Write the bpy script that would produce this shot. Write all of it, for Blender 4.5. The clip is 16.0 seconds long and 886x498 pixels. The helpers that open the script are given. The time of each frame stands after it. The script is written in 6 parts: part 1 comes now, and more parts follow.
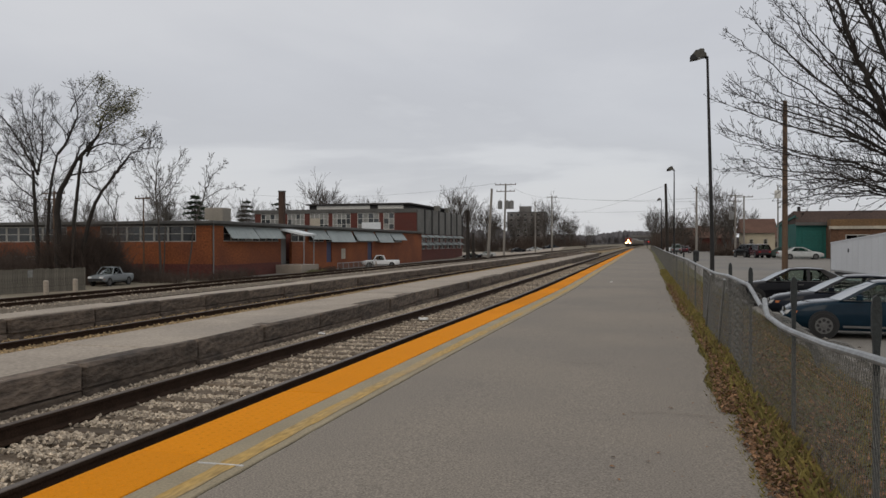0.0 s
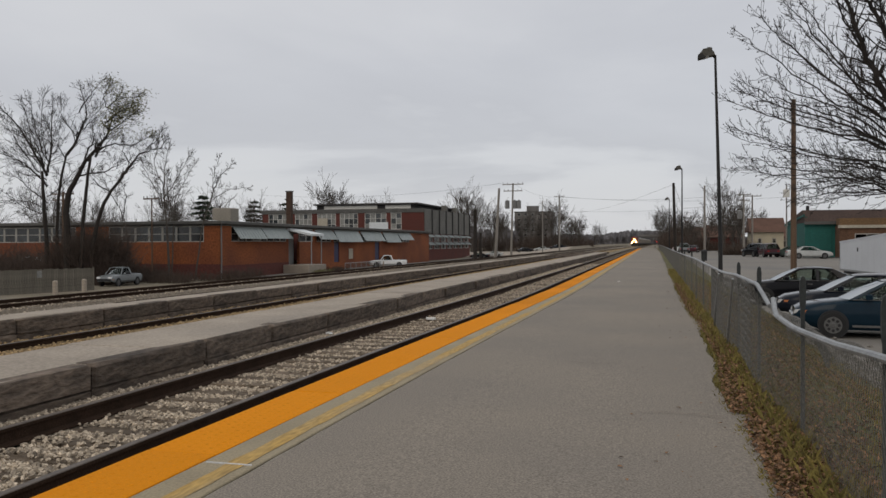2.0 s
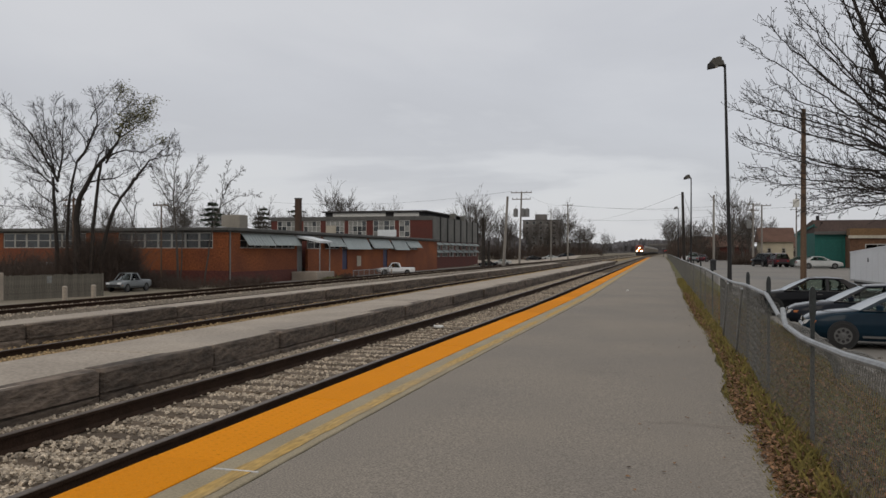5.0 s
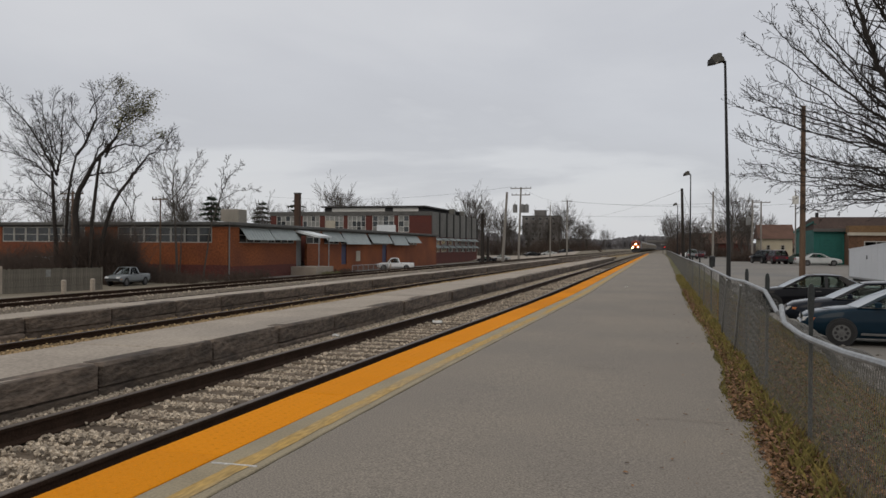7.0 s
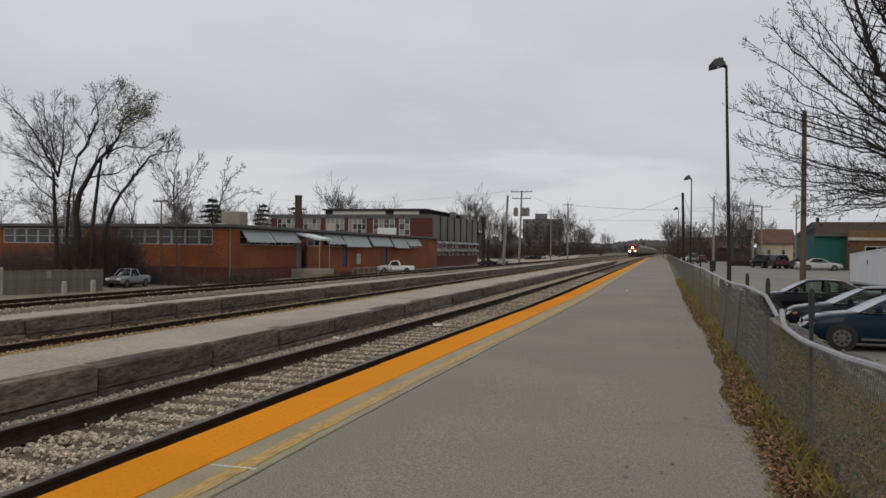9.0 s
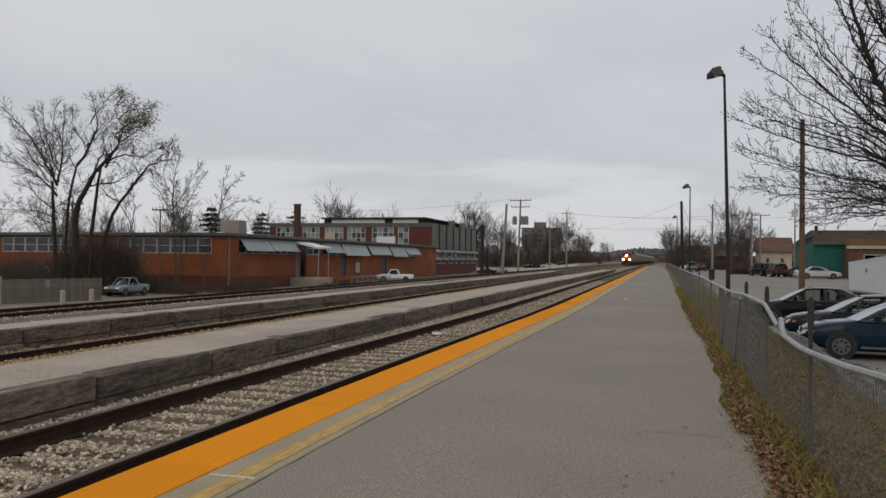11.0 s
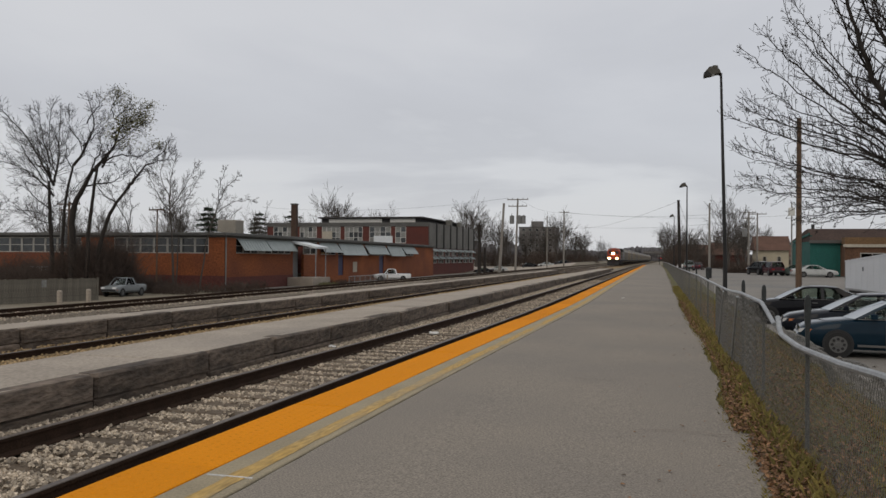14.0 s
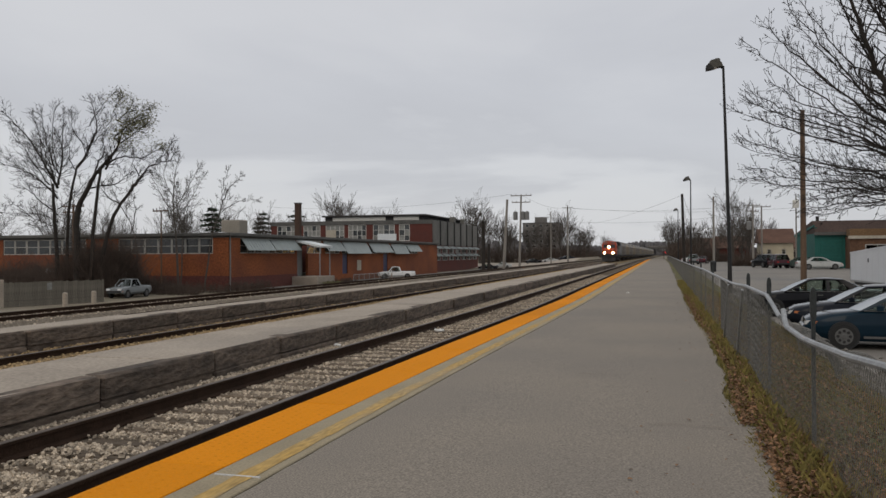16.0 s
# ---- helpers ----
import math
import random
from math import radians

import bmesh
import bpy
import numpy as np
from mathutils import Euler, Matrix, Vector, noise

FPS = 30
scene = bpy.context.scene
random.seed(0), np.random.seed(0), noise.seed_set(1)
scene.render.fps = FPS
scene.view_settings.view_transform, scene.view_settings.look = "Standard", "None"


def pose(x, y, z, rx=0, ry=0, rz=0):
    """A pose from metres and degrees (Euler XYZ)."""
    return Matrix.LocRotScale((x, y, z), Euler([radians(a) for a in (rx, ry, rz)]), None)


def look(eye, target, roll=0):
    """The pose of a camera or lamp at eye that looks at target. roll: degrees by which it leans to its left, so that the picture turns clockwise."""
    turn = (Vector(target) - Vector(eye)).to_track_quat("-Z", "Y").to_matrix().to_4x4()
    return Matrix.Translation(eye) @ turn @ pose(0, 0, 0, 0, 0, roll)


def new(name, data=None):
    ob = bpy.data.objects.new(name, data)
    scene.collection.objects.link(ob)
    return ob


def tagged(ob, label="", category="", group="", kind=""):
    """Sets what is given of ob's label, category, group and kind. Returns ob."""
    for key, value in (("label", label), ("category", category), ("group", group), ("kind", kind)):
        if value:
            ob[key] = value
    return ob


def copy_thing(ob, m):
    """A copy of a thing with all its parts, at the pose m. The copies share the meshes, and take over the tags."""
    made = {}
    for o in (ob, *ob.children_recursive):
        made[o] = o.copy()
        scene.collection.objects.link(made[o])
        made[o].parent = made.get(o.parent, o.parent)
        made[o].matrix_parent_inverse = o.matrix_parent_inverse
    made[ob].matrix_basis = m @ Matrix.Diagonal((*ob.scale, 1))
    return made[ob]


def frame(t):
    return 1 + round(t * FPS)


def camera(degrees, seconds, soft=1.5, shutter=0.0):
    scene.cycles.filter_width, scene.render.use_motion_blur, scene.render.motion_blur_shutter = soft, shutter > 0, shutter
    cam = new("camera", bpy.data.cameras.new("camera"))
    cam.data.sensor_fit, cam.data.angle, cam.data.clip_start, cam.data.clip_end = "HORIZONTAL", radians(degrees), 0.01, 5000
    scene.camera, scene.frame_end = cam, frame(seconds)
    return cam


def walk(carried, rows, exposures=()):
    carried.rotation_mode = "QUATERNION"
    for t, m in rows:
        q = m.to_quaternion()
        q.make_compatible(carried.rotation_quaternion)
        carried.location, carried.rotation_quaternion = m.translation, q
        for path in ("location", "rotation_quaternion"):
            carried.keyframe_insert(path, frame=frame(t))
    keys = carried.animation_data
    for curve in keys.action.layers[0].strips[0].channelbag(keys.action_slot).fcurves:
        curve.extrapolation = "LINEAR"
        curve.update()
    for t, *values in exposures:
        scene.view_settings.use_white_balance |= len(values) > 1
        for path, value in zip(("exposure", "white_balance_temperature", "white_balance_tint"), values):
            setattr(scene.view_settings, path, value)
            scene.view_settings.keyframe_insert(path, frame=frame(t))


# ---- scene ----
LENS = 58.5
PATH = [(0, 89.615, 0.106, 14.211), (0.5, 89.518, 0.177, 14.503), (1, 89.405, -0.087, 14.664), (1.5, 89.280, 0.016, 14.716), (2, 89.601, 0.204, 14.742), (2.5, 90.019, 0.154, 14.949), (3, 90.333, 0.039, 15.038), (3.5, 90.428, 0.107, 15.131), (4, 90.361, 0.102, 15.290), (6.5, 89.904, -0.411, 15.222), (7, 89.838, -0.391, 15.273), (7.5, 89.940, -0.378, 15.290), (8, 90.071, -0.407, 15.373), (8.5, 90.056, -0.585, 15.347), (9, 90.063, -0.649, 15.313), (11.5, 90.750, -0.597, 15.227), (12, 90.711, -0.683, 15.127), (12.5, 90.711, -0.621, 15.080), (13, 90.716, -0.614, 15.039), (13.5, 90.659, -0.617, 14.963), (14, 90.638, -0.480, 15.047), (14.5, 90.490, -0.634, 15.059), (15, 90.359, -0.580, 15.138), (15.5, 90.422, -0.086, 15.335), (16, 90.430, 0.300, 15.338)]
EYE = (0.0, 0.0, 1.45)


def camera_path():
    """A camera held in the standing photographer's grip: it only turns."""
    cam = camera(LENS, 16.0, soft=1.5)
    walk(cam, [(t, pose(*EYE, rx, ry, rz)) for t, rx, ry, rz in PATH], exposures=[(0.0, EXPOSURE), (16.0, EXPOSURE)])


EXPOSURE = 0.0
camera_path()

# ---- world and light: a thick overcast ----


def make_world():
    w = bpy.data.worlds.new("overcast_sky")
    scene.world = w
    w.use_nodes = True
    nt = w.node_tree
    nt.nodes.clear()
    N, L = nt.nodes.new, nt.links.new
    out, bg = N("ShaderNodeOutputWorld"), N("ShaderNodeBackground")
    sky = N("ShaderNodeTexSky")
    sky.sky_type, sky.sun_disc = "NISHITA", False
    sky.sun_elevation, sky.sun_rotation = radians(32), radians(200)
    tc, mp = N("ShaderNodeTexCoord"), N("ShaderNodeMapping")
    sep = N("ShaderNodeSeparateXYZ")
    L(tc.outputs["Generated"], sep.inputs[0])
    # clouds lie on a high flat deck: divide the direction by its height
    zc = N("ShaderNodeMath"); zc.operation = "MAXIMUM"; zc.inputs[1].default_value = 0.0
    L(sep.outputs[2], zc.inputs[0])
    za = N("ShaderNodeMath"); za.operation = "ADD"; za.inputs[1].default_value = 0.16
    L(zc.outputs[0], za.inputs[0])
    dx, dy = N("ShaderNodeMath"), N("ShaderNodeMath")
    for d, o in ((dx, 0), (dy, 1)):
        d.operation = "DIVIDE"
        L(sep.outputs[o], d.inputs[0]); L(za.outputs[0], d.inputs[1])
    com = N("ShaderNodeCombineXYZ")
    L(dx.outputs[0], com.inputs[0]); L(dy.outputs[0], com.inputs[1])
    mp.inputs["Scale"].default_value = (0.55, 0.55, 1.0)
    mp.inputs["Location"].default_value = (0.9, 0.25, 0.0)
    L(com.outputs[0], mp.inputs[0])
    n1, n2 = N("ShaderNodeTexNoise"), N("ShaderNodeTexNoise")
    n1.inputs["Scale"].default_value, n1.inputs["Detail"].default_value, n1.inputs["Roughness"].default_value = 1.1, 7.0, 0.52
    n1.inputs["Distortion"].default_value = 0.35
    n2.inputs["Scale"].default_value, n2.inputs["Detail"].default_value = 0.35, 3.0
    L(mp.outputs[0], n1.inputs[0]); L(mp.outputs[0], n2.inputs[0])
    mix = N("ShaderNodeMath"); mix.operation = "MULTIPLY_ADD"; mix.inputs[1].default_value = 0.5
    L(n2.outputs[0], mix.inputs[0])
    half = N("ShaderNodeMath"); half.operation = "MULTIPLY"; half.inputs[1].default_value = 0.5
    L(n1.outputs[0], half.inputs[0]); L(half.outputs[0], mix.inputs[2])
    ramp = N("ShaderNodeValToRGB")
    e = ramp.color_ramp.elements
    # the deck's base lies in broad shelves, torn by the cloud noise
    tear = N("ShaderNodeMath"); tear.operation = "MULTIPLY_ADD"; tear.inputs[1].default_value = 1.05; tear.inputs[2].default_value = -0.525
    L(mix.outputs[0], tear.inputs[0])
    shelf = N("ShaderNodeMath"); shelf.operation = "ADD"
    L(zc.outputs[0], shelf.inputs[0]); L(tear.outputs[0], shelf.inputs[1])
    e[0].position, e[0].color = 0.0, (0.56, 0.566, 0.588, 1)
    e[1].position, e[1].color = 1.0, (0.70, 0.705, 0.72, 1)
    for at, c in ((0.055, (0.565, 0.571, 0.59, 1)), (0.085, (0.55, 0.557, 0.58, 1)), (0.125, (0.475, 0.482, 0.51, 1)), (0.18, (0.5, 0.508, 0.537, 1)), (0.25, (0.55, 0.556, 0.58, 1)), (0.36, (0.58, 0.585, 0.605, 1))):
        k = e.new(at); k.color = c
    L(shelf.outputs[0], ramp.inputs[0])
    # a little of the clear sky's own colour shines through the deck
    sk = N("ShaderNodeMix"); sk.data_type = "RGBA"; sk.inputs[0].default_value = 0.006
    L(ramp.outputs[0], sk.inputs[6]); L(sky.outputs[0], sk.inputs[7])
    # towards the horizon the deck is thinner and brighter
    hz = N("ShaderNodeMapRange")
    hz.inputs["From Min"].default_value, hz.inputs["From Max"].default_value = 0.0, 0.09
    hz.inputs["To Min"].default_value, hz.inputs["To Max"].default_value = 0.5, 0.0
    L(zc.outputs[0], hz.inputs[0])
    hm = N("ShaderNodeMix"); hm.data_type = "RGBA"
    hm.inputs[7].default_value = (0.565, 0.571, 0.59, 1)
    L(hz.outputs[0], hm.inputs[0]); L(sk.outputs[2], hm.inputs[6])
    L(hm.outputs[2], bg.inputs[0])
    bg.inputs[1].default_value = SKY
    L(bg.outputs[0], out.inputs[0])


SKY = 1.09
make_world()
sun = new("sun", bpy.data.lights.new("sun", "SUN"))
sun.data.energy, sun.data.angle, sun.data.color = 0.55, radians(40), (1.0, 0.86, 0.69)
sun.matrix_world = look((-12, -30, 40), (0, 20, 0))

# ---- materials ----
MATS = {}


def mat(name, col, rough=0.8, metal=0.0, var=0.25, scale=3.0, fine=60.0, bump=0.2, col2=None, stain=None, rnd=0.0, spec=0.4, emit=0.0, coat=0.0, stretch=(1, 1, 1), bump_scale=None):
    """A procedural surface: a base colour broken by a coarse and a fine noise, with relief; rnd varies it from piece to piece."""
    if name in MATS:
        return MATS[name]
    m = bpy.data.materials.new(name)
    m.use_nodes = True
    nt = m.node_tree
    N, L = nt.nodes.new, nt.links.new
    b = nt.nodes["Principled BSDF"]
    b.inputs["Roughness"].default_value, b.inputs["Metallic"].default_value = rough, metal
    b.inputs["Specular IOR Level"].default_value, b.inputs["Coat Weight"].default_value = spec, coat
    tc, mp = N("ShaderNodeTexCoord"), N("ShaderNodeMapping")
    mp.inputs["Scale"].default_value = stretch
    L(tc.outputs["Object"], mp.inputs[0])
    n1, n2 = N("ShaderNodeTexNoise"), N("ShaderNodeTexNoise")
    n1.inputs["Scale"].default_value, n1.inputs["Detail"].default_value = scale, 5.0
    n2.inputs["Scale"].default_value, n2.inputs["Detail"].default_value = fine, 3.0
    L(mp.outputs[0], n1.inputs[0]); L(mp.outputs[0], n2.inputs[0])
    c2 = col2 or tuple(c * 0.55 for c in col)
    r1 = N("ShaderNodeMapRange")
    r1.inputs["From Min"].default_value, r1.inputs["From Max"].default_value = 0.35, 0.65
    L(n1.outputs[0], r1.inputs[0])
    mx = N("ShaderNodeMix"); mx.data_type = "RGBA"
    mul = N("ShaderNodeMath"); mul.operation = "MULTIPLY"; mul.inputs[1].default_value = min(1.0, var * 2)
    L(r1.outputs[0], mul.inputs[0]); L(mul.outputs[0], mx.inputs[0])
    mx.inputs[6].default_value, mx.inputs[7].default_value = (*col, 1), (*c2, 1)
    hs = N("ShaderNodeHueSaturation")
    L(mx.outputs[2], hs.inputs["Color"])
    v = N("ShaderNodeMapRange")
    v.inputs["From Min"].default_value, v.inputs["From Max"].default_value = 0.3, 0.7
    v.inputs["To Min"].default_value, v.inputs["To Max"].default_value = 1 - var, 1 + var
    L(n2.outputs[0], v.inputs[0])
    last = v.outputs[0]
    if rnd:
        oi, ge, ad = N("ShaderNodeObjectInfo"), N("ShaderNodeNewGeometry"), N("ShaderNodeMath")
        ad.operation = "ADD"
        L(oi.outputs["Random"], ad.inputs[0]); L(ge.outputs["Random Per Island"], ad.inputs[1])
        fr = N("ShaderNodeMath"); fr.operation = "FRACT"; L(ad.outputs[0], fr.inputs[0])
        rr = N("ShaderNodeMapRange")
        rr.inputs["To Min"].default_value, rr.inputs["To Max"].default_value = 1 - rnd, 1 + rnd
        L(fr.outputs[0], rr.inputs[0])
        mm = N("ShaderNodeMath"); mm.operation = "MULTIPLY"
        L(rr.outputs[0], mm.inputs[0]); L(last, mm.inputs[1])
        last = mm.outputs[0]
    L(last, hs.inputs["Value"])
    colour = hs.outputs[0]
    if stain:
        n3, r3 = N("ShaderNodeTexNoise"), N("ShaderNodeMapRange")
        n3.inputs["Scale"].default_value, n3.inputs["Detail"].default_value, n3.inputs["Distortion"].default_value = scale * 0.35, 8.0, 0.6
        L(mp.outputs[0], n3.inputs[0])
        r3.inputs["From Min"].default_value, r3.inputs["From Max"].default_value = 0.52, 0.72
        r3.inputs["To Max"].default_value = 0.8
        L(n3.outputs[0], r3.inputs[0])
        m3 = N("ShaderNodeMix"); m3.data_type = "RGBA"
        L(r3.outputs[0], m3.inputs[0]); L(colour, m3.inputs[6]); m3.inputs[7].default_value = (*stain, 1)
        colour = m3.outputs[2]
    L(colour, b.inputs["Base Color"])
    if bump:
        bp = N("ShaderNodeBump"); bp.inputs["Strength"].default_value = bump; bp.inputs["Distance"].default_value = bump_scale or 0.02
        L(n2.outputs[0], bp.inputs["Height"]); L(bp.outputs[0], b.inputs["Normal"])
    if emit:
        b.inputs["Emission Color"].default_value, b.inputs["Emission Strength"].default_value = (*col, 1), emit
    MATS[name] = m
    return m


ASPHALT = mat("worn_asphalt", (0.218, 0.188, 0.152), 0.93, var=0.42, scale=0.35, fine=75, bump=0.4, col2=(0.18, 0.158, 0.134), stain=(0.172, 0.151, 0.129), bump_scale=0.004)
LOT = mat("lot_asphalt", (0.2, 0.183, 0.16), 0.9, var=0.2, scale=0.25, fine=30, bump=0.3, stain=(0.13, 0.13, 0.13))
CONCRETE = mat("weathered_concrete", (0.35, 0.298, 0.24), 0.9, var=0.22, scale=0.8, fine=25, bump=0.3, stain=(0.235, 0.205, 0.175))
EDGE_CONCRETE = mat("edge_concrete", (0.31, 0.258, 0.168), 0.85, var=0.2, scale=1.5, fine=50, bump=0.25, stain=(0.25, 0.215, 0.15))
YELLOW = mat("tactile_yellow", (0.63, 0.222, 0.003), 0.9, var=0.12, scale=1.2, fine=120, bump=0.15, col2=(0.53, 0.185, 0.003), rnd=0.09, spec=0.12)
STONE = mat("sooty_stone", (0.135, 0.103, 0.078), 0.95, var=0.42, scale=1.6, fine=8, bump=1.0, col2=(0.048, 0.038, 0.031), rnd=0.25, bump_scale=0.05, stretch=(1, 0.75, 2.0))
BALLAST = mat("limestone_ballast", (0.46, 0.385, 0.295), 0.95, var=0.35, scale=6, fine=40, bump=0.3, rnd=0.55)
BALLAST_TAN = mat("tan_ballast", (0.40, 0.285, 0.15), 0.95, var=0.3, scale=6, fine=40, bump=0.3, rnd=0.5)
# bed kept darker than its stones: shade of the gaps put into the colour
BED = mat("ballast_bed", (0.165, 0.132, 0.095), 1.0, var=0.5, scale=9, fine=28, bump=1.0, bump_scale=0.06)
BED_GREY = mat("grey_cinder_bed", (0.225, 0.187, 0.142), 1.0, var=0.45, scale=9, fine=28, bump=1.0, bump_scale=0.06)
BED_TAN = mat("tan_ballast_bed", (0.34, 0.245, 0.13), 1.0, var=0.5, scale=9, fine=28, bump=1.0, bump_scale=0.06)
TIE = mat("creosoted_oak", (0.13, 0.098, 0.068), 0.95, var=0.35, scale=4, fine=30, bump=0.6, rnd=0.3, stretch=(0.3, 3, 3))
RAIL = mat("rusty_rail", (0.04, 0.024, 0.016), 0.95, 0.0, var=0.3, scale=5, fine=60, bump=0.3, spec=0.12)
# worn head; its base colour is lightened to carry the sky's sheen
RAIL_HEAD = mat("worn_rail_head_sheen", (0.1, 0.078, 0.062), 0.46, 0.0, var=0.25, scale=4, fine=30, bump=0.03, spec=0.2)
GRASS_SOIL = mat("dry_grass_soil", (0.115, 0.094, 0.034), 1.0, var=0.45, scale=1.2, fine=22, bump=0.9, col2=(0.078, 0.085, 0.026), stain=(0.12, 0.07, 0.035), bump_scale=0.05)
DIRT = mat("cinder_dirt", (0.19, 0.158, 0.115), 1.0, var=0.35, scale=0.3, fine=9, bump=0.6, col2=(0.105, 0.095, 0.06), stain=(0.2, 0.175, 0.14), bump_scale=0.05)
OLD_YELLOW = mat("worn_yellow_paint", (0.42, 0.26, 0.065), 0.85, var=0.3, scale=2.2, fine=14, bump=0.2, col2=(0.31, 0.235, 0.12), stain=(0.29, 0.25, 0.18), stretch=(2.2, 0.5, 1))

# ---- mesh helpers ----


class Mesh:
    """Collects simple solids into one mesh."""

    def __init__(self):
        self.v, self.f = [], []

    def add(self, verts, faces):
        n = len(self.v)
        self.v += [tuple(p) for p in verts]
        self.f += [tuple(n + i for i in q) for q in faces]
        return self

    def box(self, x0, x1, y0, y1, z0, z1, cut=0.0):
        """A box from corner to corner; cut chamfers its upright and upper edges."""
        if not cut:
            p = [(x, y, z) for z in (z0, z1) for x, y in ((x0, y0), (x1, y0), (x1, y1), (x0, y1))]
            return self.add(p, [(3, 2, 1, 0), (4, 5, 6, 7), (0, 1, 5, 4), (1, 2, 6, 5), (2, 3, 7, 6), (3, 0, 4, 7)])
        c = cut

        def ring(i, z):
            a, b, d, e = x0 + i, x1 - i, y0 + i, y1 - i
            return [(a + c, d, z), (b - c, d, z), (b, d + c, z), (b, e - c, z), (b - c, e, z), (a + c, e, z), (a, e - c, z), (a, d + c, z)]
        p = ring(0, z0) + ring(0, z1 - c) + ring(c, z1)
        f = [tuple(range(7, -1, -1)), tuple(range(16, 24))]
        for k in (0, 8):
            f += [(k + i, k + (i + 1) % 8, k + 8 + (i + 1) % 8, k + 8 + i) for i in range(8)]
        return self.add(p, f)

    def prism(self, outline, axis, a, b):
        """A closed outline (two coordinates) pushed along an axis from a to b."""
        n = len(outline)

        def at(q, s):
            return {"x": (s, q[0], q[1]), "y": (q[0], s, q[1]), "z": (q[0], q[1], s)}[axis]
        p = [at(q, a) for q in outline] + [at(q, b) for q in outline]
        f = [(i, (i + 1) % n, n + (i + 1) % n, n + i) for i in range(n)]
        return self.add(p, f + [tuple(range(n - 1, -1, -1)), tuple(range(n, 2 * n))])

    def tube(self, pts, radii, n=6, caps=True):
        """A tapered tube through points."""
        pts = [Vector(p) for p in pts]
        if isinstance(radii, (int, float)):
            radii = [radii] * len(pts)
        base = len(self.v)
        side = None
        for i, p in enumerate(pts):
            d = (pts[min(i + 1, len(pts) - 1)] - pts[max(i - 1, 0)]).normalized()
            if side is None:
                side = d.cross(Vector((0, 0, 1)) if abs(d.z) < 0.9 else Vector((1, 0, 0))).normalized()
            side = (side - d * side.dot(d)).normalized()
            up = d.cross(side)
            for k in range(n):
                a = 2 * math.pi * k / n
                self.v.append(tuple(p + (side * math.cos(a) + up * math.sin(a)) * radii[i]))
        for i in range(len(pts) - 1):
            for k in range(n):
                a, b = base + i * n + k, base + i * n + (k + 1) % n
                self.f.append((a, b, b + n, a + n))
        if caps and n > 2:
            self.f.append(tuple(base + k for k in range(n - 1, -1, -1)))
            e = base + (len(pts) - 1) * n
            self.f.append(tuple(e + k for k in range(n)))
        return self

    def cyl(self, p, q, r, n=12, r2=None):
        return self.tube([p, q], [r, r if r2 is None else r2], n)

    def data(self, name, material, smooth=False):
        me = bpy.data.meshes.new(name)
        me.from_pydata(self.v, [], self.f)
        me.materials.append(material)
        if smooth:
            me.shade_smooth()
            me.set_sharp_from_angle(angle=radians(38))
        me.update()
        return me


def part(name, m, material, parent=None, label="", smooth=False, kind=""):
    """One mesh object under a thing or a part."""
    ob = new(name, m.data(name, material, smooth))
    ob.parent = parent
    return tagged(ob, label, kind=kind)


def thing(name, label, category, m=None, group="", kind=""):
    """An empty at a thing's base."""
    ob = new(name)
    ob.empty_display_size = 0.2
    if m is not None:
        ob.matrix_basis = m
    return tagged(ob, label, category, group, kind)


def solid(name, m, material, label, category, group="", kind="", at=None, smooth=False):
    ob = new(name, m.data(name, material, smooth))
    if at is not None:
        ob.matrix_basis = at
    return tagged(ob, label, category, group, kind)


# ---- ground ----
RAIL_Z = -0.22


def smoothstep(a, b, x):
    x = min(1.0, max(0.0, (x - a) / (b - a)))
    return x * x * (3 - 2 * x)


TRACKS = (-4.93, -9.8, -14.23, -18.4)


def glide(y, knots):
    """A smooth curve through (y, x) knots."""
    if y <= knots[0][0]:
        return knots[0][1]
    if y >= knots[-1][0]:
        return knots[-1][1]
    for (a, p), (b, q) in zip(knots, knots[1:]):
        if y <= b:
            return p + (q - p) * smoothstep(a, b, y)


def track_x(i, y):
    """The tracks' middle lines: straight past the station, then a slow swing."""
    if i == 0:
        return bow(y) * (1 - smoothstep(200, 420, y)) + sum(glide(y + d, ((230, -4.93), (420, -3.4), (620, -0.2), (900, 5.0))) for d in (-40, 0, 40)) / 3
    if i == 1:
        return sum(glide(y + d, ((60, -9.8), (172, -10.8), (300, -8.6), (430, -7.2), (620, -4.2), (900, 1.0))) for d in (-40, -20, 0, 20, 40)) / 5
    return TRACKS[i]


def bow(y):
    """The platform's edge and its track swing a little as they leave the viewer."""
    return 0.36 * smoothstep(4, 28, y) - 0.06


def drift(y):
    """The platform's outer edge and the fence bear away from the track."""
    return min(0.6, 0.0055 * max(0.0, y - 12))


def edge_x(y):
    """The asphalt's outer edge: broken back a little at two places."""
    return 0.68 + drift(y) + 0.1 * smoothstep(9.0, 10.4, y) * (1 - smoothstep(14, 20, y)) - 0.05 * smoothstep(7.06, 7.1, y) * (1 - smoothstep(7.8, 9.0, y)) + 0.06 * smoothstep(6.6, 7.0, y) * (1 - smoothstep(7.04, 7.08, y))


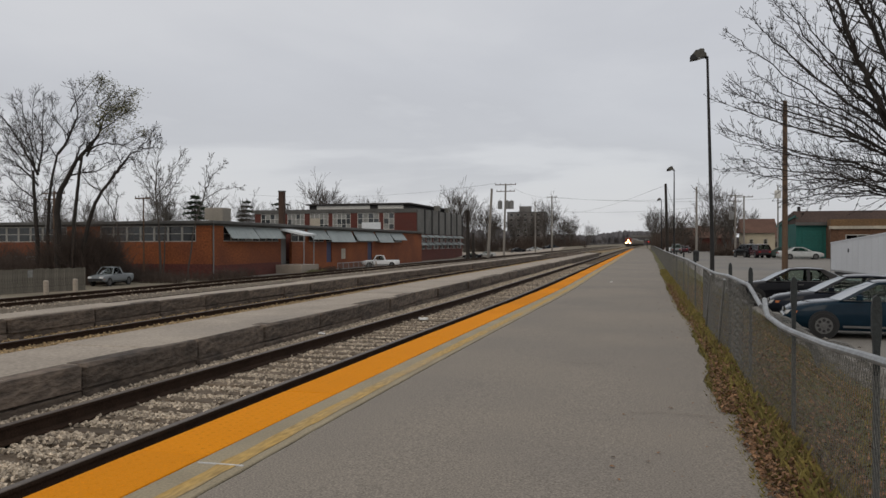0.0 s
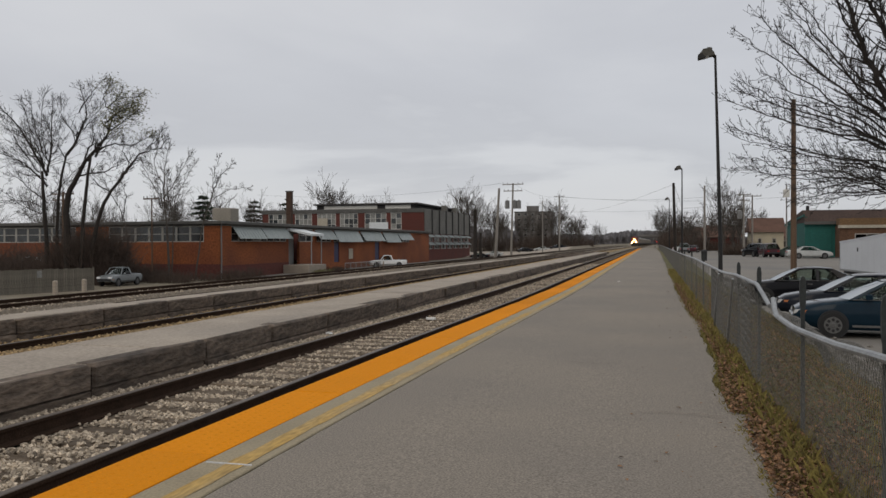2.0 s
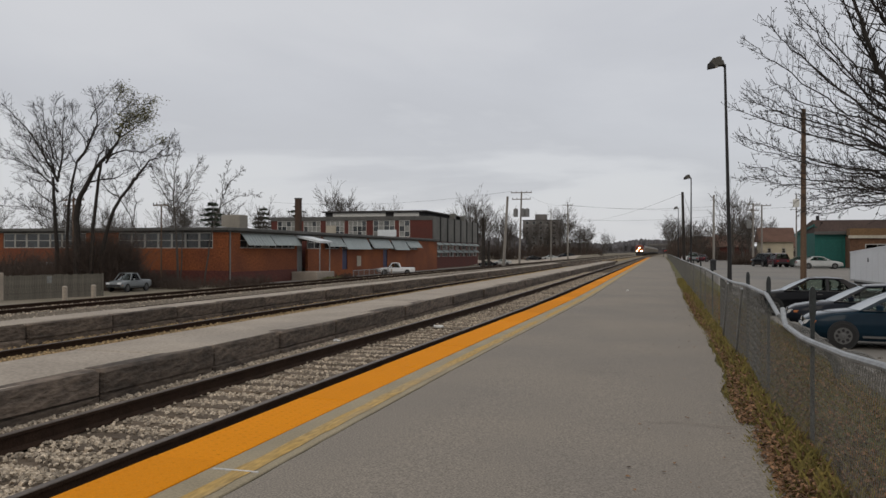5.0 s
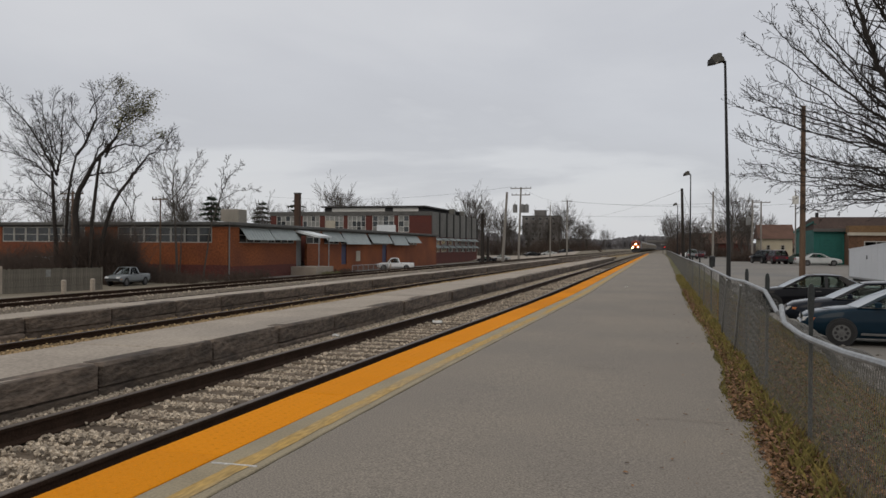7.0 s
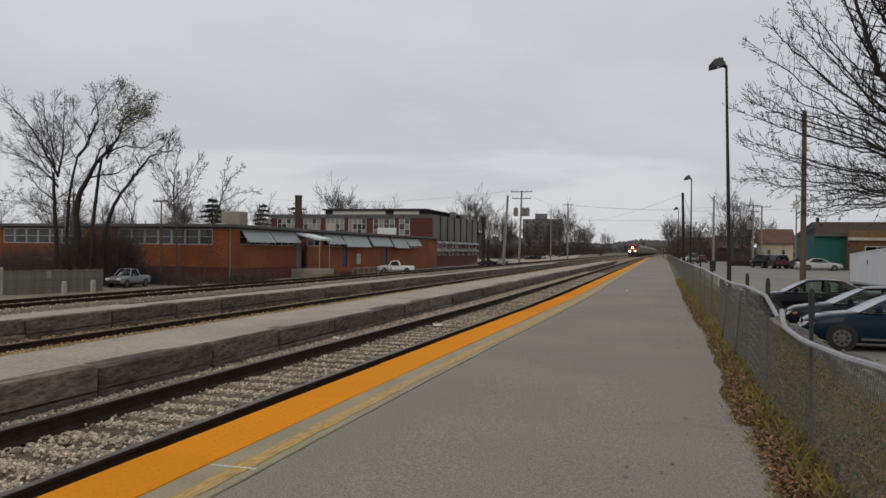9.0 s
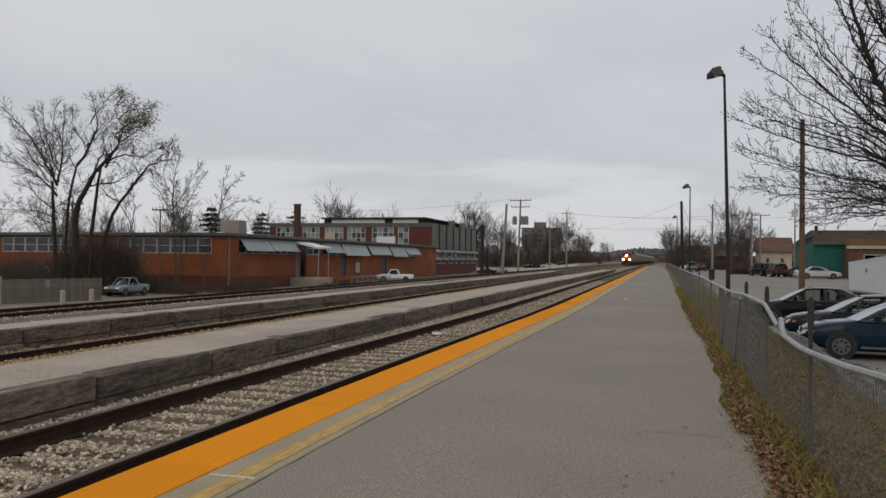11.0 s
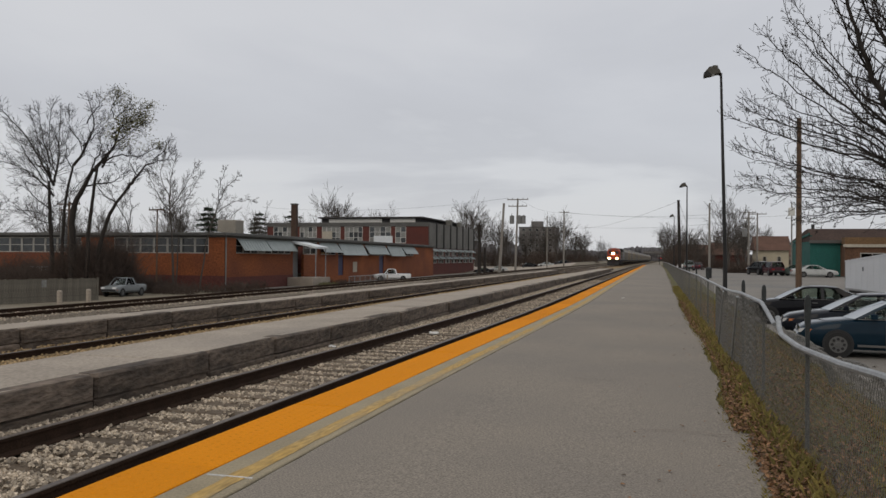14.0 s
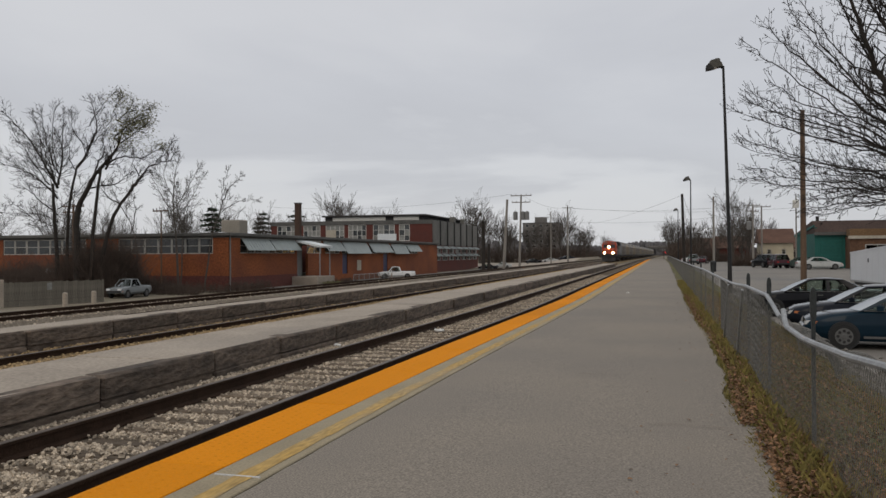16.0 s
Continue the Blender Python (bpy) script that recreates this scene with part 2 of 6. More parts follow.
def ground_z(x, y):
    z = -0.62
    if x > 0:
        x -= drift(y)
    if x < -19:
        z += -1.75 * smoothstep(-20, -38, x) if x > -38 else -1.75
        if y > 120:
            z += 1.1 * smoothstep(196, 228, y) + 0.3 * smoothstep(228, 330, y)
    if x > 0.55:
        z = -0.06 - (0.85 - 0.45 * smoothstep(36, 85, y)) * smoothstep(1.4, 3.5, x)
    elif x > 0.3:
        z = -0.3
    if y > 222 and -19 < x < 3:
        z = -0.46
    return z


def make_ground():
    xs = [-3000, -1200, -600, -300, -160, -100, -70, -50, -44, -38, -35, -32, -29, -26, -23, -21, -19, -17, -13, -9, -5, -2, 0.3, 0.6, 0.76, 1.0, 1.2, 1.4, 1.6, 1.8, 2.0, 2.2, 2.4, 2.6, 2.8, 3.0, 3.2, 3.4, 3.6, 3.8, 4.2, 5, 10, 20, 50, 100, 200, 500, 1200, 3000]
    ys = [-600, -200, -60, -20, -5, 0, 4, 8, 12, 16, 20, 25, 30, 35, 40, 45, 50, 55, 60, 65, 70, 75, 80, 85, 90, 100, 125, 150, 180, 196, 200, 204, 208, 212, 216, 221, 223, 228, 240, 290, 340, 420, 600, 900, 1500, 3000]
    m = Mesh()
    for y in ys:
        for x in xs:
            m.v.append((x, y, ground_z(x, y)))
    w = len(xs)
    for j in range(len(ys) - 1):
        for i in range(w - 1):
            a = j * w + i
            m.f.append((a, a + 1, a + w + 1, a + w))
    return solid("ground", m, DIRT, "cinder dirt and dry winter grass round the tracks", "ground", kind="structure", smooth=True)


make_ground()


def make_platform():
    root = thing("platform", "grey asphalt station platform with a yellow tactile edge", "platform", kind="structure")
    rng = random.Random(3)
    m = Mesh()
    ys = [-14 + i * 0.35 for i in range(676)]
    edge = []
    e = 0.0
    for i, y in enumerate(ys):
        e = 0.7 * e + rng.uniform(-0.045, 0.045)
        edge.append(edge_x(y) + e + 0.04 * math.sin(y * 0.45))
    for y, ex in zip(ys, edge):
        m.v += [(-2.425 + bow(y) + rng.uniform(0, 0.012), y, -0.002), (-1.0, y, 0.012), (0.2, y, 0.0), (ex, y, -0.008), (ex + 0.03, y, -0.4), (-2.43 + bow(y), y, -0.4)]
    for i in range(len(ys) - 1):
        for k in range(5):
            a, b = i * 6 + k, i * 6 + k + 1
            m.f.append((a, b, b + 6, a + 6))
    part("asphalt_surface", m, ASPHALT, root, "worn grey asphalt with a crumbling edge")

    def along(outline):
        """An outline (x, z) swept along the platform's edge."""
        m, n = Mesh(), len(outline)
        line = [-14, *range(4, 40, 2), 222]
        for y in line:
            m.v += [(x + bow(y), y, z) for x, z in outline]
        for k in range(len(line) - 1):
            m.f += [(k * n + j, k * n + (j + 1) % n, (k + 1) * n + (j + 1) % n, (k + 1) * n + j) for j in range(n)]
        m.f += [tuple(range(n)), tuple(range(len(m.v) - 1, len(m.v) - n - 1, -1))]
        return m
    c = along([(-2.84, -0.6), (-2.444, -0.6), (-2.444, -0.008), (-2.452, 0.0), (-2.832, 0.0), (-2.84, -0.008)])
    part("edge_strip", c, EDGE_CONCRETE, root, "bare concrete strip with traces of yellow paint")
    stripe = Mesh()
    ys = [-6 + 0.25 * k for k in range(820)]
    for y in ys:
        w = rng.uniform(-0.012, 0.012)
        stripe.v += [(-2.655 + w + bow(y), y, 0.0035), (-2.515 + bow(y) + rng.uniform(-0.014, 0.01), y, 0.0035)]
    stripe.f += [(2 * k, 2 * k + 1, 2 * k + 3, 2 * k + 2) for k in range(len(ys) - 1)]
    part("painted_line", stripe, OLD_YELLOW, root, "worn yellow painted line", kind="stuff")
    part("edge_wall", along([(-3.34, -0.62), (-2.844, -0.62), (-2.844, -0.02), (-3.34, -0.02)]), CONCRETE, root)
    panel = Mesh().box(-3.38, -2.845, 0.006, 2.294, -0.018, 0.004, 0.004)
    for r in range(6):
        for k in range(26):
            x, y = -3.34 + r * 0.09, 0.05 + k * 0.0875
            panel.box(x, x + 0.024, y, y + 0.024, 0.004, 0.0056, 0.0012)
    near = panel.data("tactile_panel", YELLOW)
    far = Mesh().box(-3.38, -2.845, 0.006, 2.294, -0.018, 0.006, 0.004).data("tactile_panel_plain", YELLOW)
    for i in range(102):
        y = 4.86 + 2.3 * (i - 7)
        ob = new("tactile_panel", near if -3 < y < 30 else far)
        turn = math.atan2(bow(y) - bow(y + 2.3), 2.3)
        ob.parent, ob.matrix_basis = root, pose(bow(y) + 3.11 * (math.cos(turn) - 1) + rng.uniform(-0.006, 0.006), y + 3.11 * math.sin(turn), rng.uniform(-0.003, 0.003), 0, 0, math.degrees(turn))
    return root


make_platform()


def make_island(name, x0, x1, y0, y1, seed, both):
    root = thing(name, "low island platform of sooty stone blocks with a concrete top", "platform", kind="structure")
    rng = random.Random(seed)
    top = 0.065
    m = Mesh()
    y = y0
    slabs = []
    while y < y1:
        ln = rng.uniform(3.5, 6.5)
        slabs.append((y, min(y + ln, y1)))
        y += ln
    for a, b in slabs:
        z = top + rng.uniform(-0.012, 0.012)
        part("top_slab", Mesh().box(x0 + rng.uniform(-0.02, 0.02), x1 - 0.06, a + 0.01, b - 0.01, top - 0.2, z, 0.015), CONCRETE, root)
    part("core", Mesh().box(x0 + 0.3, x1 - 0.3, y0, y1, -0.62, top - 0.19), BED, root)
    joints = [0.9 + 2.3 * k + (0.0, 0.12, -0.1)[k % 3] for k in range(60)]
    for course, (za, zb) in enumerate(((-0.62, -0.215), (-0.2, top + 0.002))):
        y = y0
        while y < y1:
            ln = min((j - y for j in joints if j > y + 0.5), default=rng.uniform(1.8, 3.4)) if course and not both else rng.uniform(1.7, 3.6)
            if not course:
                k = min((j - y for j in joints if j > y + 0.5), default=ln)
                ln = k if k < 3.9 else ln
            b = Mesh().box(0, 0.3, 0.012, ln - 0.012, za, zb, 0.025)
            b.v = [(p[0] + rng.uniform(-0.02, 0.02) * (p[0] > 0.1), p[1], p[2] + rng.uniform(-0.02, 0.004)) for p in b.v]
            for p_x, turn in ((x1, True),) if not both else ((x1, True), (x0, False)):
                ob = part("stone_block", b, STONE, root)
                off = rng.uniform(-0.015, 0.03)
                ob.location = (p_x - 0.3 + 0.012 + off, y, 0) if turn else (p_x - 0.012 - off, y, 0)
            y += ln
    return root


make_island("island_platform", -7.92, -6.28, -14, 118, 5, False)
make_island("far_island_platform", -12.35, -11.5, -14, 96, 6, False)


def stones(n, zone, rng, lo=0.012, hi=0.027):
    """Loose angular stones, knocked-about little blocks; zone gives a place."""
    m = Mesh()
    base = ((-1, -0.7, -0.6), (0.9, -0.8, -0.5), (1, 0.75, -0.6), (-0.85, 0.8, -0.5), (-0.7, -0.6, 0.6), (0.75, -0.5, 0.7), (0.6, 0.65, 0.55), (-0.75, 0.5, 0.7))
    faces = ((3, 2, 1, 0), (4, 5, 6, 7), (0, 1, 5, 4), (1, 2, 6, 5), (2, 3, 7, 6), (3, 0, 4, 7))
    kinds = [[(x * rng.uniform(0.65, 1.3), y * rng.uniform(0.65, 1.25), z * rng.uniform(0.6, 1.15)) for x, y, z in base] for _ in range(40)]
    for _ in range(n):
        p = Vector(zone(rng))
        r = rng.uniform(lo, hi)
        q = Euler((rng.gauss(0, 0.5), rng.gauss(0, 0.5), rng.uniform(0, 6.3))).to_matrix() * r
        m.add([p + q @ Vector(b) for b in kinds[rng.randrange(40)]], faces)
    return m


def make_track(i, y0, y1, stone, bed, label, loose):
    rng = random.Random(20 + i)
    root = thing("railway_track", label, "railway track", group="railway tracks", kind="structure")
    ys = [y0, *range(6, 40, 3), 60] + list(range(80, int(y1) + 1, 20)) if i < 2 else [y0, y1]

    def sweep(outline, material, name, parent, text="", kind=""):
        m, n = Mesh(), len(outline)
        for y in ys:
            m.v += [(track_x(i, y) + a, y, b) for a, b in outline]
        for k in range(len(ys) - 1):
            m.f += [(k * n + j, k * n + (j + 1) % n, (k + 1) * n + (j + 1) % n, (k + 1) * n + j) for j in range(n)]
        return part(name, m, material, parent, text, kind=kind)
    fill = -0.43 if i == 0 else -0.345
    sweep([(-1.9, -0.62), (-1.5, -0.34), (-0.95, -0.36), (-0.84, fill), (1.4, fill), (1.9, -0.62)], bed, "ballast_bed", root, kind="stuff")
    for s in (-0.7525, 0.7525):
        ra = sweep([(s + a, b) for a, b in ((-0.075, -0.395), (0.075, -0.395), (0.07, -0.38), (0.012, -0.36), (0.012, -0.265), (0.036, -0.255), (0.036, -0.226), (-0.036, -0.226), (-0.036, -0.255), (-0.012, -0.265), (-0.012, -0.36), (-0.07, -0.38))], RAIL, "rail", root)
        sweep([(s + a, b) for a, b in ((-0.037, -0.226), (-0.03, -0.22), (0.03, -0.22), (0.037, -0.226))], RAIL_HEAD if i < 2 else RAIL, "rail_head", ra, "worn running surface, lightened for its sky sheen")
    tie = Mesh().box(-1.28, 1.28, -0.11, 0.11, -0.56, -0.395, 0.015)
    data = tie.data("tie", TIE)
    rest = Mesh()
    for k in range(int((y1 - y0) / 0.52)):
        y = y0 + 0.52 * k
        if y > 260:
            break
        dx, dz = rng.uniform(-0.05, 0.05), rng.uniform(-0.015, 0.012)
        if i == 0 and 0 < y < 75:
            ob = new("tie", data)
            ob.parent = root
            ob.matrix_basis = pose(track_x(i, y) + dx, y, dz, 0, 0, rng.uniform(-1.5, 1.5))
        else:
            rest.add([(p[0] + dx + track_x(i, y), p[1] + y, p[2] + dz) for p in tie.v], tie.f)
    part("ties", rest, TIE, root, kind="stuff")

    def zone(g):
        while True:
            y = loose[0] + (loose[1] - loose[0]) * g.random() ** 2.2
            x = g.uniform(-1.75, 1.45)
            ph = (y - y0) / 0.52 % 1.0
            on_tie = (ph < 0.25 or ph > 0.75) and abs(x) < 1.3
            if abs(abs(x) - 0.7525) > 0.07 and (not on_tie or i or x < -0.9 or g.random() < (0.16 if y < 6.5 else 0.07)):
                z = -0.345 + g.uniform(-0.01, 0.03) if i or x < -0.9 else -0.38 if on_tie else -0.425 + g.uniform(-0.01, 0.022)
                return (track_x(i, y) + x, y, z)
    part("loose_stones", stones(loose[2], zone, rng), stone, root, kind="stuff")
    return root


make_track(0, -14, 900, BALLAST, BED, "railway track with dark rails, old timber ties and pale limestone ballast", (1.5, 70, 115000))
make_track(1, -14, 900, BALLAST_TAN, BED_TAN, "railway track in tan ballast between the low platforms", (7, 90, 22000))
make_track(2, -14, 500, BALLAST, BED_GREY, "disused siding with rusty rails in grey cinder", (12, 70, 9000))
make_track(3, -14, 500, BALLAST, BED_GREY, "outer siding with rusty rails in grey cinder", (14, 70, 9000))

# ---- more materials ----
BRICK = mat("red_brick", (0.23, 0.07, 0.022), 0.9, var=0.4, scale=0.22, fine=5, bump=0.2, col2=(0.135, 0.04, 0.018), stain=(0.11, 0.036, 0.024))
BRICK_DARK = mat("dark_brick", (0.105, 0.03, 0.022), 0.9, var=0.3, scale=0.4, fine=5, bump=0.2, col2=(0.08, 0.03, 0.025))
ROOF = mat("tar_roof", (0.05, 0.046, 0.044), 0.9, var=0.25, scale=0.5, fine=8)
FASCIA = mat("weathered_fascia", (0.105, 0.102, 0.095), 0.85, var=0.3, scale=0.7, fine=12)
FRAME = mat("pale_window_frame", (0.36, 0.35, 0.32), 0.6, var=0.12, scale=1.0)
PANE = mat("window_glass", (0.032, 0.037, 0.04), 0.16, var=0.35, scale=0.5, fine=2, bump=0.0, spec=0.6, rnd=0.5)
PALE_GREY = mat("pale_grey_sheet", (0.23, 0.23, 0.215), 0.6, var=0.25, scale=0.6, fine=4)
AWNING = mat("sheet_metal_awning", (0.31, 0.345, 0.335), 0.45, 0.2, var=0.15, scale=0.8, fine=10, bump=0.1, rnd=0.08)
AWNING_PALE = mat("pale_canopy_roof", (0.66, 0.69, 0.7), 0.5, var=0.12)
BLUE_DOOR = mat("dark_blue_paint", (0.02, 0.023, 0.075), 0.5, var=0.2)
GREY_PANEL = mat("grey_ribbed_cladding", (0.15, 0.145, 0.13), 0.8, var=0.25, scale=0.3, fine=4, rnd=0.1)
GREY_WALL = mat("grey_rendered_wall", (0.2, 0.2, 0.195), 0.9, var=0.2, scale=0.4, fine=8)
BEIGE = mat("beige_block_wall", (0.4, 0.36, 0.29), 0.9, var=0.15, scale=0.3, fine=5)
TEAL = mat("teal_painted_wall", (0.009, 0.098, 0.082), 0.7, var=0.2, scale=0.5, fine=8)
WHITE_METAL = mat("white_trailer_paint", (0.6, 0.615, 0.64), 0.4, var=0.07, scale=0.6, fine=10, bump=0.04)
WOOD_POLE = mat("creosoted_pole_wood", (0.125, 0.08, 0.052), 0.95, var=0.3, scale=1.5, fine=20, stretch=(3, 3, 0.3))
GREY_POLE = mat("grey_weathered_pole_wood", (0.24, 0.22, 0.195), 0.95, var=0.25, scale=1.5, fine=20, stretch=(3, 3, 0.3))
DARK_STEEL = mat("dark_painted_steel", (0.022, 0.021, 0.021), 0.6, 0.2, var=0.25, scale=3)
LAMP_HOUSING = mat("weathered_lamp_housing", (0.085, 0.08, 0.068), 0.7, 0.1, var=0.3, scale=5)
GALV = mat("galvanised_steel", (0.33, 0.34, 0.345), 0.45, 0.6, var=0.2, scale=4, fine=30, bump=0.05)
WIRE = mat("galvanised_wire", (0.15, 0.144, 0.13), 0.7, 0.2, var=0.25, scale=8)
# lower post tone, lightened to imitate the pale veil of mesh before it
POST_GREY = mat("mesh_hazed_post", (0.085, 0.088, 0.082), 0.75, var=0.3, scale=6)
POST_GREEN = mat("dull_green_post", (0.026, 0.03, 0.03), 0.7, var=0.3, scale=6)
BARK = mat("wet_dark_bark", (0.032, 0.026, 0.022), 0.95, var=0.35, scale=3, fine=30, bump=0.5)
BARK_GREY = mat("grey_bark", (0.085, 0.073, 0.062), 0.95, var=0.3, scale=3, fine=30, bump=0.5)
LEAF_OLIVE = mat("last_olive_leaves", (0.15, 0.142, 0.06), 0.8, var=0.3, scale=2, rnd=0.4)
LEAF_BROWN = mat("fallen_leaves", (0.215, 0.118, 0.06), 0.85, var=0.35, scale=20, rnd=0.6)
NEEDLES = mat("pine_needles", (0.028, 0.042, 0.022), 0.9, var=0.3, scale=2, rnd=0.4)
TWIGS = mat("brown_twigs", (0.078, 0.056, 0.044), 0.95, var=0.3, scale=2, rnd=0.3)
BLADE = mat("winter_grass_blades", (0.2, 0.155, 0.045), 0.9, var=0.3, scale=1.2, rnd=0.4, col2=(0.11, 0.11, 0.028))
FENCE_WOOD = mat("silvered_fence_boards", (0.145, 0.13, 0.105), 0.95, var=0.25, scale=1.0, fine=12, rnd=0.12)
TYRE = mat("tyre_rubber", (0.018, 0.018, 0.018), 0.85, var=0.2, bump=0.1)
RIM = mat("alloy_rim", (0.12, 0.118, 0.115), 0.45, 0.3, var=0.15)
SEAT_CLOTH = mat("grey_seat_cloth", (0.09, 0.088, 0.085), 0.95, var=0.2, scale=8)


def make_glass(name, tint):
    """Thin clear glass: see-through with a sky gloss that grows at a glance."""
    m = bpy.data.materials.new(name)
    m.use_nodes = True
    nt = m.node_tree
    nt.nodes.clear()
    N, L = nt.nodes.new, nt.links.new
    out, mix, clear, gloss, fr = N("ShaderNodeOutputMaterial"), N("ShaderNodeMixShader"), N("ShaderNodeBsdfTransparent"), N("ShaderNodeBsdfGlossy"), N("ShaderNodeFresnel")
    clear.inputs[0].default_value = (*tint, 1)
    gloss.inputs["Color"].default_value, gloss.inputs["Roughness"].default_value = (0.55, 0.57, 0.58, 1), 0.03
    fr.inputs[0].default_value = 1.22
    L(fr.outputs[0], mix.inputs[0]); L(clear.outputs[0], mix.inputs[1]); L(gloss.outputs[0], mix.inputs[2])
    L(mix.outputs[0], out.inputs[0])
    return m


CAR_GLASS = make_glass("car_glass", (0.76, 0.81, 0.78))
LAMP_CLEAR = mat("clear_lamp_lens", (0.6, 0.6, 0.6), 0.15, var=0.1, bump=0.0)
LAMP_AMBER = mat("amber_lamp_lens", (0.55, 0.2, 0.08), 0.2, var=0.1, bump=0.0)
LAMP_RED = mat("red_lamp_lens", (0.28, 0.02, 0.02), 0.2, var=0.1, bump=0.0)
BLACK_TRIM = mat("black_trim", (0.015, 0.015, 0.016), 0.6, var=0.2)
LOCO_RED = mat("locomotive_orange_red", (0.36, 0.055, 0.021), 0.5, var=0.2, scale=0.8, fine=8, stain=(0.25, 0.06, 0.03))
LOCO_DARK = mat("locomotive_soot", (0.028, 0.026, 0.026), 0.8, var=0.3, scale=0.8)
HOPPER_GREY = mat("hopper_dusty_grey", (0.26, 0.24, 0.215), 0.75, var=0.25, scale=0.3, fine=5, stain=(0.17, 0.145, 0.12))
HOPPER_TAN = mat("hopper_tan", (0.31, 0.265, 0.2), 0.75, var=0.25, scale=0.3, fine=5, stain=(0.19, 0.155, 0.12))
HEADLIGHT = mat("burning_headlight", (1.0, 0.6, 0.2), 0.3, emit=120, bump=0.0)
SIGNAL_RED = mat("burning_red_signal", (1.0, 0.03, 0.03), 0.3, emit=2, bump=0.0)
# concrete lightened in its colour to stand in for distance haze
TOWER = mat("hazed_tower_concrete", (0.155, 0.146, 0.14), 0.9, var=0.2, scale=0.1, fine=2)
HOUSE_YELLOW = mat("cream_siding", (0.42, 0.37, 0.27), 0.8, var=0.12, scale=0.4)
SHOP_ROOF = mat("dark_brown_roof", (0.062, 0.04, 0.032), 0.95, var=0.25, scale=0.4, fine=6)
PLANT_GREY = mat("dull_beige_render", (0.27, 0.245, 0.205), 0.9, var=0.2, scale=0.4, fine=6)
BROWN_BRICK = mat("brown_shop_brick", (0.125, 0.066, 0.038), 0.9, var=0.3, scale=0.5, fine=6)
CHIMNEY = mat("soot_brown_brick", (0.075, 0.045, 0.032), 0.95, var=0.3, scale=0.8, fine=6)
TAN_BOARD = mat("orange_brown_board", (0.16, 0.095, 0.045), 0.85, var=0.25, scale=0.6, fine=8)
FRAME_PALE = mat("white_window_frame", (0.6, 0.59, 0.55), 0.6, var=0.12)
SHINGLE = mat("red_brown_shingles", (0.12, 0.065, 0.046), 0.95, var=0.25, scale=0.5, fine=8)
# distance haze is mixed into this colour: paler and greyer than the bark
FAR_WOOD = mat("hazed_far_woods", (0.125, 0.12, 0.125), 1.0, var=0.3, scale=0.06, fine=0.6, bump=0.0)
LITTER = mat("white_litter", (0.7, 0.69, 0.66), 0.7, var=0.1)
PAINT_LINE = mat("worn_white_paint", (0.55, 0.54, 0.52), 0.8, var=0.2, scale=4, fine=30)

# ---- the parking lot and the verge ----


def sheet(x0, x1, y0, y1, z, nx=2, ny=2):
    """A thin slab that follows the ground a little above it."""
    m = Mesh()
    for j in range(ny + 1):
        for i in range(nx + 1):
            x, y = x0 + (x1 - x0) * i / nx, y0 + (y1 - y0) * j / ny
            m.v.append((x, y, z if z is not None else ground_z(x, y) + 0.03))
    w = nx + 1
    for j in range(ny):
        for i in range(nx):
            a = j * w + i
            m.f.append((a, a + 1, a + w + 1, a + w))
    return m


def lot_z(y):
    return ground_z(12.0, y) + 0.03


solid("parking_lot", sheet(3.75, 90, -20, 220, None, 8, 60), LOT, "grey asphalt parking lot behind the fence", "parking lot", kind="structure")
solid("verge", sheet(0.62, 3.75, -10, 222, None, 22, 160), GRASS_SOIL, "grass verge with fallen leaves beside the platform", "verge", kind="structure", smooth=True)
solid("school_yard", sheet(-45.6, -38, 84, 205, None, 4, 30), LOT, "grey gravel yard before the brick school", "yard", kind="structure")
solid("far_road", sheet(-60, -21.2, 206, 246, None, 36, 20), CONCRETE, "pale grey side road beyond the sidings", "road", kind="structure")


